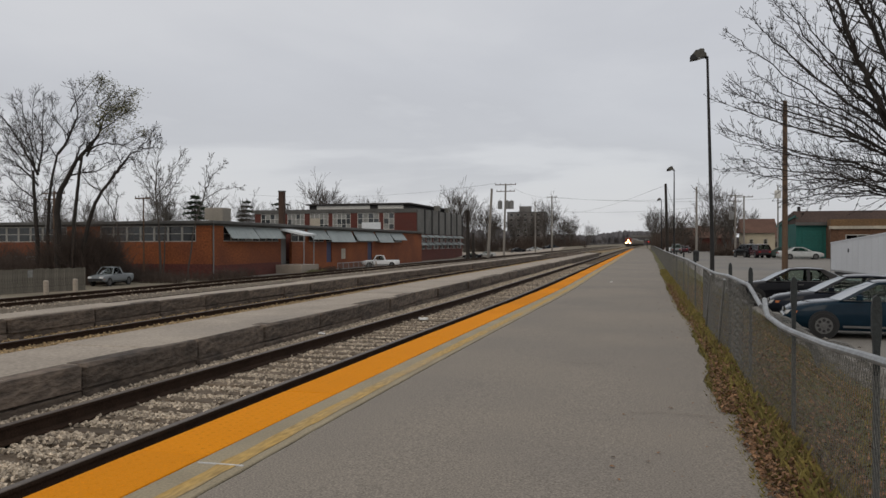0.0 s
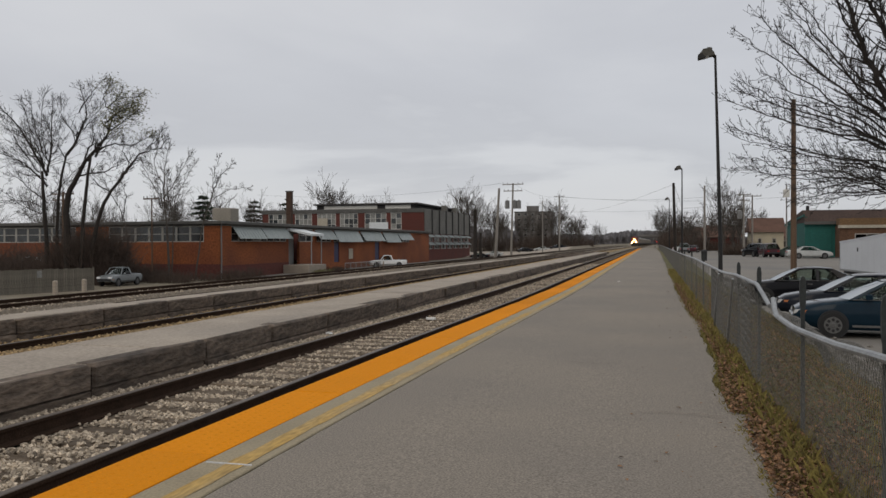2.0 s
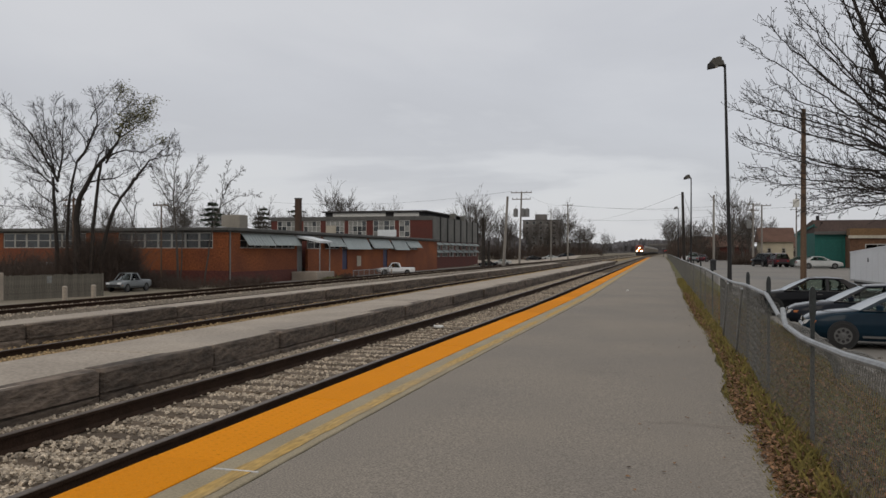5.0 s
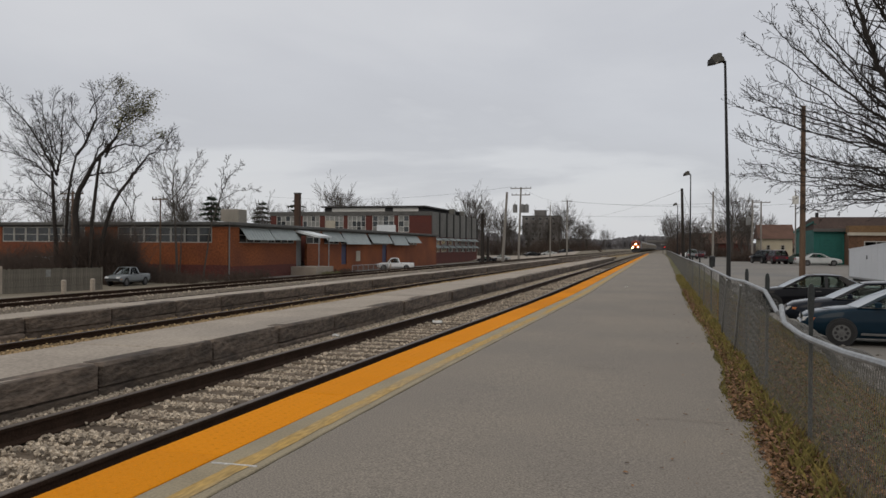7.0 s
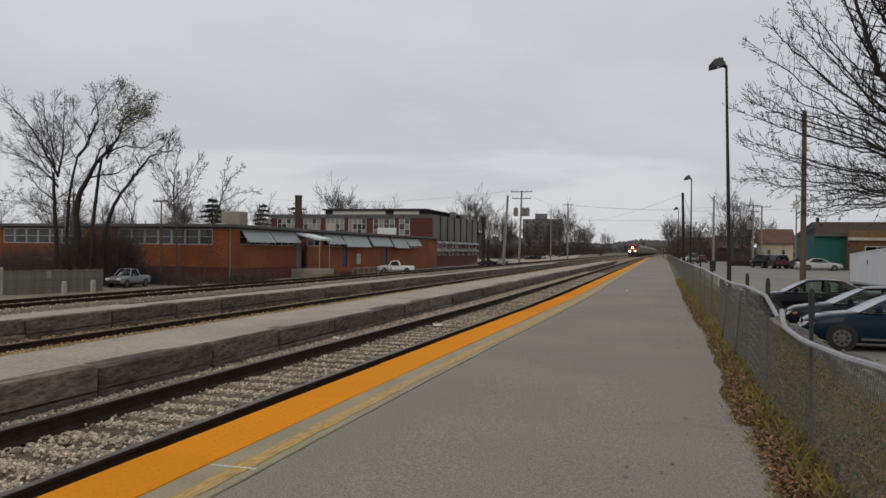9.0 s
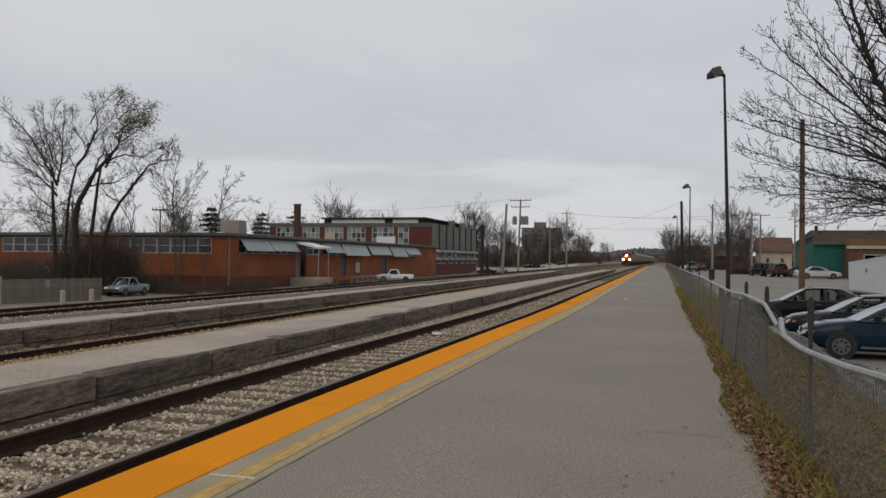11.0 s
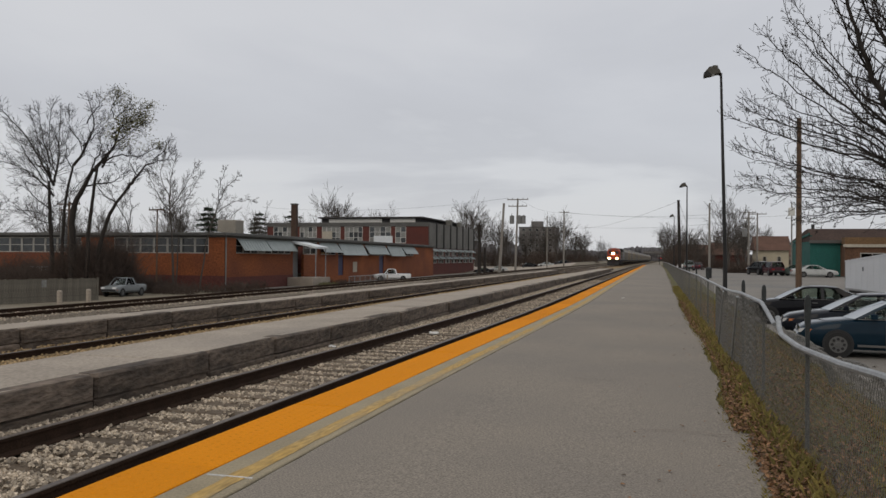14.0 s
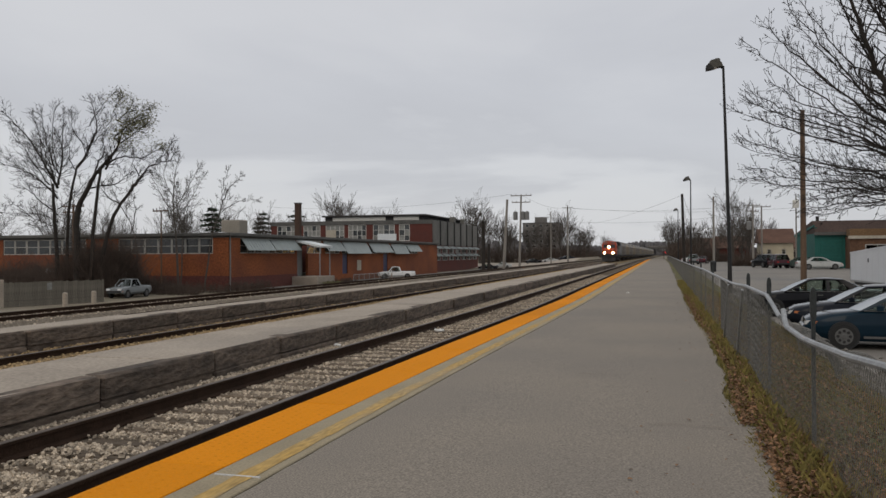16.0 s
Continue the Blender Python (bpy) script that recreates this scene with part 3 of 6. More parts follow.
def make_verge_plants():
    rng = random.Random(8)
    g = Mesh()
    for _ in range(52000):
        y = 3.2 + 42 * rng.random() ** 1.9
        x = rng.uniform(edge_x(y) - 0.04, 3.6 + drift(y))
        if x > 1.3 and rng.random() < 0.25:
            x = rng.uniform(edge_x(y) - 0.03, 1.2 + drift(y))
        h = rng.uniform(0.02, 0.06) * (1.5 if 0.9 < x < 1.25 else 1.0)
        a, b = rng.uniform(0, 6.3), rng.uniform(0, 6.3)
        w = rng.uniform(0.0022, 0.005) * (1 + y / 25)
        z = ground_z(x, y) + 0.025
        dx, dy = math.cos(a) * w, math.sin(a) * w
        lx, ly = math.cos(b) * h * 0.7, math.sin(b) * h * 0.7
        g.add([(x - dx, y - dy, z), (x + dx, y + dy, z), (x + lx * 0.4 + dx * 0.6, y + ly * 0.4 + dy * 0.6, z + h * 0.7), (x + lx, y + ly, z + h)], [(0, 1, 2), (0, 2, 3)])
    for _ in range(2600):
        y = 4.0 + 30 * rng.random() ** 1.6
        x = 1.06 + drift(y) + rng.gauss(-0.06, 0.09)
        h = rng.uniform(0.06, 0.17)
        a, b = rng.uniform(0, 6.3), rng.uniform(0, 6.3)
        w = rng.uniform(0.002, 0.004) * (1 + y / 25)
        z = ground_z(x, y) + 0.02
        dx, dy, lx, ly = math.cos(a) * w, math.sin(a) * w, math.cos(b) * h * 0.5, math.sin(b) * h * 0.5
        g.add([(x - dx, y - dy, z), (x + dx, y + dy, z), (x + lx * 0.4 + dx * 0.6, y + ly * 0.4 + dy * 0.6, z + h * 0.7), (x + lx, y + ly, z + h)], [(0, 1, 2), (0, 2, 3)])
    solid("grass", g, BLADE, "short olive and straw-coloured winter grass", "grass", kind="stuff")
    f = Mesh()
    for _ in range(30000):
        y = 3.2 + 26 * rng.random() ** 2.2
        x = edge_x(y) + 0.02 + abs(rng.gauss(0, 0.45)) if rng.random() < 0.6 else rng.uniform(edge_x(y) + 0.03, 3.4)
        if rng.random() < 0.003:
            x = rng.uniform(-0.2, 0.65)
        r = rng.uniform(0.008, 0.021)
        z = (ground_z(x, y) + 0.04 if x > edge_x(y) else 0.004) + rng.uniform(0, 0.05) * (x > edge_x(y))
        q = Euler((rng.uniform(-0.7, 0.7), rng.uniform(-0.7, 0.7), rng.uniform(0, 6.3))).to_matrix() if x > edge_x(y) else Euler((0.15, 0.1, rng.uniform(0, 6.3))).to_matrix()
        p = Vector((x, y, z + 0.008))
        f.add([p + q @ Vector(v) for v in ((-1.2 * r, 0, 0), (-0.2 * r, -0.8 * r, 0.3 * r), (1.3 * r, 0, 0), (-0.1 * r, 0.8 * r, 0.35 * r))], [(0, 1, 2), (0, 2, 3)])
    solid("fallen_leaves", f, LEAF_BROWN, "brown curled leaves fallen along the fence", "leaves", kind="stuff")


make_verge_plants()

# ---- chain-link fence ----


def make_fence():
    x = 1.06
    root = thing("chain_link_fence", "sagging galvanised chain-link fence with a bent top rail", "fence", pose(x, 0, 0))
    rng = random.Random(12)
    part("top_rail", Mesh().tube([(0.6, 190, 0.97), (0.6, 121, 0.98), (drift(80), 80, 0.98), (drift(50), 50, 0.98), (drift(30) + 0.02, 30, 1.0), (drift(22), 22, 1.03), (drift(17) - 0.03, 17, 1.02), (0.035, 13.5, 0.98), (0, 12.2, 1.0), (0, 10.8, 1.03), (0, 9.3, 1.02), (0, 8.75, 1.015), (0.01, 8.4, 0.94), (0.02, 8.0, 0.85)], 0.021, 8), GALV, root, "bent galvanised rail, broken off", smooth=True)
    part("top_rail", Mesh().tube([(0.02, 7.78, 0.935), (0.02, 7.7, 0.85), (0.01, 7.5, 0.80), (0, 6.66, 0.79), (0, 6.19, 0.80), (0, 5.12, 0.84), (0, 4.3, 0.89), (0, 3.0, 0.96), (0, 0.5, 1.0)], 0.023, 8), GALV, root, "bent galvanised rail, broken off", smooth=True)

    def rail_z(y):
        k = ((0.5, 1.0), (3, 0.96), (4.3, 0.89), (5.1, 0.84), (6.2, 0.8), (7.5, 0.8), (8.0, 0.84), (8.4, 0.93), (8.8, 1.0), (10.8, 1.02), (12.2, 0.99), (13.5, 0.97), (17, 1.01), (22, 1.02), (30, 0.99), (200, 0.97))
        for (a, p), (b, q) in zip(k, k[1:]):
            if y <= b:
                return p + (q - p) * (y - a) / (b - a)
        return 0.97
    # posts with a broad dark blade on top; below, their colour is lightened for the mesh's haze
    blade = [(-0.015, 0.94), (-0.022, 1.0), (-0.023, 1.13), (-0.016, 1.18), (0.0, 1.195), (0.016, 1.18), (0.023, 1.13), (0.022, 1.0), (0.015, 0.94), (0.013, 0.78), (-0.013, 0.78)]
    for y in (1.7, 4.15, 6.28, 8.7, 10.67, 18.2, 24, 30):
        p = part("fence_post", Mesh().box(-0.014, 0.014, -0.015, 0.015, -0.15, 0.8, 0.004), POST_GREY, root, "grey-green steel post, lightened for the mesh's haze")
        p.location = (0.05 + drift(y), y * 1.033, 0)
        part("post_blade", Mesh().prism(blade, "y", -0.012, 0.012), POST_GREEN, p)
    for y, lean in ((11.81, -0.9), (14.31, -1.1), (20.5, -0.2), (28, 0), (36, 0), (46, 0), (58, 0), (71, 0), (86, 0), (95, 0), (105, 0), (116, 0), (128, 0), (141, 0), (155, 0), (170, 0)):
        part("line_post", Mesh().tube([(drift(y) - 0.035, y, -0.12), (drift(y) - 0.035, y + lean, rail_z(y) - 0.02)], 0.017 if y < 15 else 0.012, 8), GALV if y < 15 else WIRE, root, "thin line post", smooth=True)
    m = Mesh()
    step = 0.05
    y = 1.2
    while y < 16:
        s = step
        r = 0.0016 * (0.85 if y < 9 else 1.0 if y < 14 else 1.15)
        top = rail_z(y) + 0.005
        slip = 0.0 if y < 7.6 else rng.uniform(0, s)
        n = int((top + 0.06 - slip) / s)
        bow = 0.03 * math.sin(y * 1.3) + drift(y)
        for k in range(n):
            z0 = -0.06 + slip + k * s
            z1 = z0 + s
            a, b = (0, s / 2) if k % 2 == 0 else (s / 2, 0)
            for sg in (1, -1):
                p, q = (bow, y + sg * a, z0), (bow, y + sg * b, z1)
                n0 = len(m.v)
                m.v += [(p[0] - r, p[1] - r, p[2]), (p[0] + r, p[1], p[2]), (p[0], p[1] + r, p[2]), (q[0] - r, q[1] - r, q[2]), (q[0] + r, q[1], q[2]), (q[0], q[1] + r, q[2])]
                m.f += [(n0, n0 + 1, n0 + 4, n0 + 3), (n0 + 1, n0 + 2, n0 + 5, n0 + 4), (n0 + 2, n0, n0 + 3, n0 + 5)]
        y += s
    while y < 190:
        w = 0.0007 if y < 60 else 0.0014
        m.box(drift(y) - w, drift(y) + w, y, y + 0.004, -0.05, rail_z(y))
        y += 0.06 if y < 60 else 0.12 if y < 100 else 0.24
    part("wire_mesh", m, WIRE, root, "grey diamond wire mesh", kind="stuff")
    # where the rail broke the mesh has slumped over to the lot's side
    fold = Mesh()
    rng = random.Random(55)

    def slump(u, v):
        y = 5.2 + u * 2.9
        z = rail_z(y) - 0.03 + 0.05 * v * math.sin(u * 17 + 1) + 0.07 * math.sin(2.6 * v) - 0.3 * v * v
        return Vector((0.03 + v * (0.26 + 0.08 * math.sin(u * 11)), y + 0.07 * math.sin(v * 6 + u * 8), z))
    nu, nv = 64, 12
    for i in range(nu):
        for j in range(nv):
            for a, b in (((i, j), (i + 1, j + 1)), ((i + 1, j), (i, j + 1))):
                p, q = slump(a[0] / nu, a[1] / nv), slump(b[0] / nu, b[1] / nv)
                fold.tube([p, q], 0.0017, 3, caps=False)
    part("slumped_mesh", fold, WIRE, root, "crumpled wire mesh hanging over", kind="stuff")


make_fence()

# ---- trees ----


def grow(m, rng, p, d, length, r, level, spec, tips, sides=5):
    """A limb that wanders and sends out smaller ones."""
    n = 5 if level < 2 else 4 if level < 4 else 3
    pts, rad = [p], [r]
    q, e = Vector(p), Vector(d).normalized()
    for i in range(n):
        e = (e + Vector((rng.gauss(0, 1), rng.gauss(0, 1), rng.gauss(0, 1))) * spec["wander"] + Vector((0, 0, spec["up"]))).normalized()
        q = q + e * (length / n)
        pts.append(tuple(q))
        rad.append(max(spec["thin"], r * (1 - (1 - spec["taper"]) * (i + 1) / n)))
    m.tube(pts, rad, max(3, sides), caps=False)
    if level >= spec["levels"]:
        tips.append((pts[-1], tuple(e)))
        return
    kids = spec["kids"][min(level, len(spec["kids"]) - 1)]
    for k in range(kids):
        s = rng.uniform(0.35, 1.0) if k else 1.0
        i = min(n - 1, int(s * n))
        f = s * n - i
        o = Vector(pts[i]).lerp(Vector(pts[i + 1]), min(1, f))
        base = (Vector(pts[i + 1]) - Vector(pts[i])).normalized()
        axis = base.orthogonal().normalized()
        axis.rotate(Matrix.Rotation(rng.uniform(0, 6.283), 3, base))
        ang = radians(rng.uniform(*spec["angle"])) * (0.4 if k == 0 else 1)
        kd = base.copy()
        kd.rotate(Matrix.Rotation(ang, 3, axis))
        grow(m, rng, tuple(o), kd, length * rng.uniform(*spec["shrink"]), rad[i] * (0.75 if k == 0 else 0.58), level + 1, spec, tips, sides - 1)


def make_tree(name, label, at, stems, spec, seed, bark, group=""):
    """stems: direction, length and radius of each trunk, from the base."""
    rng = random.Random(seed)
    root = thing(name, label, "tree", pose(*at), group)
    tips = []
    crown = Mesh()
    for off, d, length, r in stems:
        t = Mesh()
        pts, rad = [], []
        q, e = Vector(off), Vector(d).normalized()
        for i in range(6):
            pts.append(tuple(q)); rad.append(r * (1.25 if i == 0 else 1 - 0.09 * i))
            e = (e + Vector((rng.gauss(0, 0.05), rng.gauss(0, 0.05), 0.03))).normalized()
            q = q + e * (length / 5)
        t.tube(pts, rad, 8)
        part("trunk", t, bark, root, smooth=True)
        for k in range(spec["limbs"]):
            i = 5 if k == 0 else rng.randint(spec.get("low", 2), 5)
            o = Vector(pts[i])
            a = rng.uniform(0, 6.283)
            tilt = radians(rng.uniform(*spec["spread"])) * (0.3 if k == 0 else 1)
            kd = Vector((math.cos(a) * math.sin(tilt), math.sin(a) * math.sin(tilt), math.cos(tilt)))
            kd = (kd + e * 0.5).normalized()
            grow(crown, rng, tuple(o), kd, spec["limb"] * rng.uniform(0.7, 1.15), rad[i] * (0.8 if k == 0 else 0.5), 1, spec, tips)
    part("crown", crown, bark, root, "bare winter branches and twigs", smooth=True)
    return root


SPEC_FAR = dict(wander=0.12, up=0.06, thin=0.034, taper=0.54, levels=5, kids=(3, 3, 3, 3, 2), angle=(20, 50), shrink=(0.55, 0.8), limbs=7, limb=4.2, spread=(10, 75), low=2)


def curve(pts, n):
    """A smooth line through points (Catmull-Rom), n steps a span."""
    q = [Vector(p) for p in pts]
    q = [q[0] * 2 - q[1]] + q + [q[-1] * 2 - q[-2]]
    out = []
    for a, b, c, d in zip(q, q[1:], q[2:], q[3:]):
        for k in range(n):
            t = k / n
            out.append(0.5 * (2 * b + (c - a) * t + (2 * a - 5 * b + 4 * c - d) * t * t + (3 * b - a - 3 * c + d) * t ** 3))
    return out + [q[-2]]


def bough(m, rng, pts, r0, r1, spec, tips, first=0.3, every=0.3, reach=1.2, lift=0.25, rough=0.05):
    """A limb along a drawn line, set with branching twigs that thin out towards its tip."""
    line = curve(pts, 5)
    line = [p + Vector((rng.gauss(0, 1), rng.gauss(0, 1), rng.gauss(0, 1))) * rough * (0 < i < len(line) - 1) for i, p in enumerate(line)]
    n = len(line) - 1
    rad = [r0 + (r1 - r0) * (i / n) ** 0.8 for i in range(n + 1)]
    m.tube(line, rad, 6 if r0 > 0.08 else 5, caps=False)
    total = sum((b - a).length for a, b in zip(line, line[1:]))
    s = first
    while s < 1.0:
        i = min(n - 1, int(s * n))
        o = line[i].lerp(line[i + 1], s * n - i)
        d = (line[i + 1] - line[i]).normalized()
        axis = d.orthogonal().normalized()
        axis.rotate(Matrix.Rotation(rng.uniform(0, 6.283), 3, d))
        d.rotate(Matrix.Rotation(radians(rng.uniform(28, 66)), 3, axis))
        d = (d + Vector((0, 0, lift))).normalized()
        grow(m, rng, tuple(o), d, reach * rng.uniform(0.5, 1.2) * (1.1 - 0.65 * s), max(spec["thin"], rad[i] * 0.42), spec["from"], spec, tips, 4)
        s += every / total * rng.uniform(0.6, 1.4)
    e = (line[-1] - line[-2]).normalized()
    for _ in range(3):
        grow(m, rng, tuple(line[-1]), e + Vector((rng.gauss(0, 0.3), rng.gauss(0, 0.3), rng.gauss(0, 0.3))), reach * 0.5, max(spec["thin"], r1), spec["from"], spec, tips, 4)


SPEC_TWIG = dict(wander=0.11, up=0.03, thin=0.0125, taper=0.5, levels=3, kids=(3, 3, 3), angle=(24, 55), shrink=(0.5, 0.8))


def drawn_tree(name, label, at, trunks, limbs, seed, bark, group, leaves=None, spec=None, every=0.3, reach=1.5, tall=0.88):
    """trunks and limbs: lines of (x, z) in the tree's own upright plane with their radii; each wanders in depth."""
    rng = random.Random(seed)
    spec = dict(SPEC_TWIG, **{"from": 1}, **(spec or {}))
    root = thing(name, label, "tree", pose(*at), group)
    crown, tips = Mesh(), []
    for line, r0, r1 in trunks:
        depth = rng.uniform(-0.25, 0.25)
        pts = curve([(x, depth * i, z) for i, (x, z) in enumerate(line)], 5)
        n = len(pts) - 1
        t = Mesh().tube([p + Vector((rng.gauss(0, 0.03), 0, 0)) * (i > 0) for i, p in enumerate(pts)], [(r0 * 0.8 + (r1 * 0.62 - r0 * 0.8) * i / n) * (1.3 if i == 0 else 1.0) for i in range(n + 1)], 9)
        part("trunk", t, bark, root, smooth=True)
    for line, r0, r1 in limbs:
        z0 = line[0][1]
        line = [(x, z0 + (z - z0) * tall) for x, z in line]
        depth = rng.uniform(-0.7, 0.7)
        bough(crown, rng, [(x, depth * i, z) for i, (x, z) in enumerate(line)], r0, r1, spec, tips, 0.12, every, reach)
    part("crown", crown, bark, root, "bare winter branches and fine twigs", smooth=True)
    if leaves:
        keep, size, pick = leaves
        lm = Mesh()
        for p, e in tips:
            if pick(p):
                for _ in range(keep):
                    c = Vector(p) + Vector((rng.gauss(0, 1), rng.gauss(0, 1), rng.gauss(0, 0.6))) * 0.4
                    u = Vector((rng.gauss(0, 1), rng.gauss(0, 1), rng.gauss(0, 0.6))).normalized() * size * rng.uniform(0.7, 1.3)
                    v = u.orthogonal().normalized() * size * 0.5
                    lm.add([c - u, c - v, c + u, c + v], [(0, 1, 2, 3)])
        part("foliage", lm, LEAF_OLIVE, root, "sparse olive leaves in the top", kind="stuff")
    return root


def make_left_trees():
    g = "trees by the board fence"
    drawn_tree("tall_tree", "tall bare tree with a straight trunk and fanning limbs", (-56.2, 64, -2.5),
               [([(0, 0), (0.05, 4.5), (0, 8), (0.05, 11)], 0.3, 0.2)],
               [([(0, 10.6), (-0.6, 12.6), (-2.2, 16), (-4.2, 18.6)], 0.15, 0.03), ([(-0.5, 12.8), (-1.2, 15.2), (-2.1, 18.5)], 0.09, 0.025),
                ([(0.05, 10.9), (0.1, 14), (-0.1, 18.2)], 0.13, 0.025), ([(0.05, 11), (0.5, 13.2), (0.4, 16.3)], 0.08, 0.02),
                ([(0, 9.6), (-1.2, 11.2), (-3, 12.6), (-5.2, 13.4)], 0.12, 0.025), ([(0, 8), (-2.2, 9.7), (-3.8, 11)], 0.08, 0.02),
                ([(-0.5, 12.2), (-2.4, 14.3), (-5.2, 15.8)], 0.07, 0.02), ([(-1, 11), (-3, 13.6), (-5.6, 17.2)], 0.07, 0.02), ([(-0.1, 6.8), (-2.6, 7.6), (-6.2, 9.6)], 0.07, 0.02), ([(0, 8.6), (1.4, 9.9), (2.2, 11.2)], 0.05, 0.02), ([(-0.3, 11.5), (-1.8, 14.6), (-3.2, 18.2)], 0.07, 0.02), ([(-0.1, 10.2), (-2.2, 11.8), (-5.8, 14.4)], 0.06, 0.02), ([(0.1, 12), (-0.9, 15.4), (-1.0, 19)], 0.06, 0.02), ([(0, 7.4), (-1.6, 8.2), (-5.2, 8.4)], 0.06, 0.02)],
               31, BARK, g)
    drawn_tree("slender_tree", "slender bare tree bending to a forked top", (-55.7, 64.5, -2.5),
               [([(0, 0), (0.2, 6.5), (0.6, 9.9), (1.3, 12.7)], 0.22, 0.15)],
               [([(1.3, 12.6), (2.3, 14.8), (2.8, 17.2), (1.8, 20.0)], 0.15, 0.03), ([(2.75, 16.6), (3.8, 18.2), (5.0, 19.6)], 0.07, 0.02),
                ([(1.2, 12.2), (0.2, 14), (0.1, 15.8)], 0.06, 0.02), ([(2.1, 14.4), (3.6, 16.0), (4.0, 17.4)], 0.05, 0.02), ([(2.2, 14.6), (1.2, 16.4), (1.3, 17.6)], 0.05, 0.02)],
               12, BARK, g, reach=1.3)
    drawn_tree("leaning_tree", "dark forked tree keeping some olive leaves in its top", (-53.1, 63, -2.5),
               [([(0, 0), (0, 4.5), (0.1, 8.2), (1.3, 10.4), (2.3, 12)], 0.46, 0.25), ([(1.5, 0), (1.9, 6), (2.5, 9.6), (3.1, 12.2)], 0.26, 0.17)],
               [([(2.2, 11.8), (3.2, 13.4), (4.2, 15.4), (4.6, 17.8)], 0.19, 0.04), ([(1.8, 11.2), (2.0, 13.2), (2.5, 14.8), (2.2, 16.4)], 0.1, 0.03),
                ([(3.1, 12.1), (4.3, 15.2), (6.2, 17.0)], 0.12, 0.03), ([(3.0, 12.6), (4.6, 13.5), (6.4, 13.4), (7.8, 14.4)], 0.1, 0.025), ([(4.2, 15.2), (5.6, 16.4), (7.0, 17.0)], 0.07, 0.02),
                ([(1.4, 10.4), (4, 11), (4.8, 11.9)], 0.09, 0.02), ([(4.4, 16.6), (4.2, 18), (4.8, 18.9)], 0.05, 0.02), ([(4.4, 16.6), (5.6, 17.8), (7.0, 17.9)], 0.05, 0.02), ([(0.2, 8.2), (-0.6, 9.6), (-0.9, 11.2)], 0.06, 0.02), ([(4.0, 14.8), (5.8, 15.8), (7.2, 16.2)], 0.05, 0.02)],
               44, BARK, g, (4, 0.085, lambda p: p[2] > 13.6 and 2.6 < p[0] < 9.0 and p[2] > 18.8 - p[0] * 1.0), reach=1.2, tall=0.74)
    drawn_tree("crooked_tree", "dark tree leaning far over towards the yard", (-51.2, 63.6, -2.5),
               [([(0, 0), (0.4, 4), (1.7, 7.8), (3.7, 10.3)], 0.3, 0.19)],
               [([(3.6, 10.2), (5.1, 11.9), (6.3, 12.9), (7.7, 13.2)], 0.17, 0.03), ([(4.6, 11.4), (4.3, 12.8), (4.6, 14)], 0.06, 0.02), ([(6.4, 12.9), (7.2, 13.9), (7.4, 15)], 0.05, 0.02), ([(2.4, 8.8), (1.2, 10), (1.0, 11.2)], 0.05, 0.02), ([(6.2, 12.8), (8, 12.6), (9, 13.2)], 0.05, 0.02)],
               9, BARK, g, reach=0.9, tall=0.72)
    y = "young trees"
    drawn_tree("young_tree", "slim bare young tree by the brick wing", (-50.3, 75, -2.4),
               [([(0, 0), (-0.2, 6), (-0.5, 9.5)], 0.17, 0.1)],
               [([(-0.5, 9.4), (-0.8, 12), (-0.6, 15)], 0.09, 0.02), ([(-0.3, 8), (-1.8, 11), (-2.4, 13.2)], 0.06, 0.02), ([(-0.4, 9), (0.8, 11.6), (1.6, 14)], 0.06, 0.02), ([(-0.3, 8.2), (1.2, 9.6), (2.9, 12.6)], 0.05, 0.02), ([(-0.5, 10), (-1.8, 12.8), (-1.5, 15)], 0.05, 0.02)],
               7, BARK_GREY, y, reach=1.2)
    drawn_tree("young_tree", "slim bare young tree leaning over the roof edge", (-47.7, 76, -2.4),
               [([(0, 0), (0.8, 5.5), (2.2, 9.6)], 0.12, 0.08)],
               [([(2.2, 9.5), (3.2, 11.6), (4.6, 13.2)], 0.07, 0.02), ([(2.2, 9.5), (2.4, 11.8), (3.2, 14)], 0.05, 0.02), ([(1.8, 8.4), (3.6, 10), (5.6, 10.4)], 0.05, 0.02)],
               17, BARK_GREY, y, reach=0.8, tall=0.75)
    drawn_tree("young_tree", "slim bare young tree by the brick wing", (-53.2, 72, -2.4),
               [([(0, 0), (-0.2, 5), (-1.2, 8)], 0.12, 0.07)],
               [([(-1.2, 7.9), (-2.2, 10), (-2.8, 12)], 0.06, 0.02), ([(-0.6, 6.6), (0.2, 9), (0.3, 10.6)], 0.05, 0.02), ([(-1.2, 8), (-1.2, 9.8), (-0.6, 11.5)], 0.04, 0.02)],
               19, BARK_GREY, y, reach=0.9)
    drawn_tree("young_tree", "small upright bare tree with dense twigs", (-51.6, 79.0 - 1.6, -2.4),
               [([(0, 0), (0.1, 5), (0.1, 8)], 0.11, 0.07)],
               [([(0.1, 7.5), (0.0, 10), (0.2, 12)], 0.06, 0.02), ([(0.1, 7), (-0.7, 9.5), (-0.9, 11.2)], 0.04, 0.02), ([(0.1, 7), (0.9, 9.4), (1.0, 11.4)], 0.04, 0.02)],
               23, BARK_GREY, y, every=0.25, reach=0.8)


SPEC_NEAR = {"wander": 0.1, "up": 0.07, "thin": 0.0047, "taper": 0.5, "levels": 3, "kids": (3, 4, 4), "angle": (26, 56), "shrink": (0.22, 0.42), "from": 2}


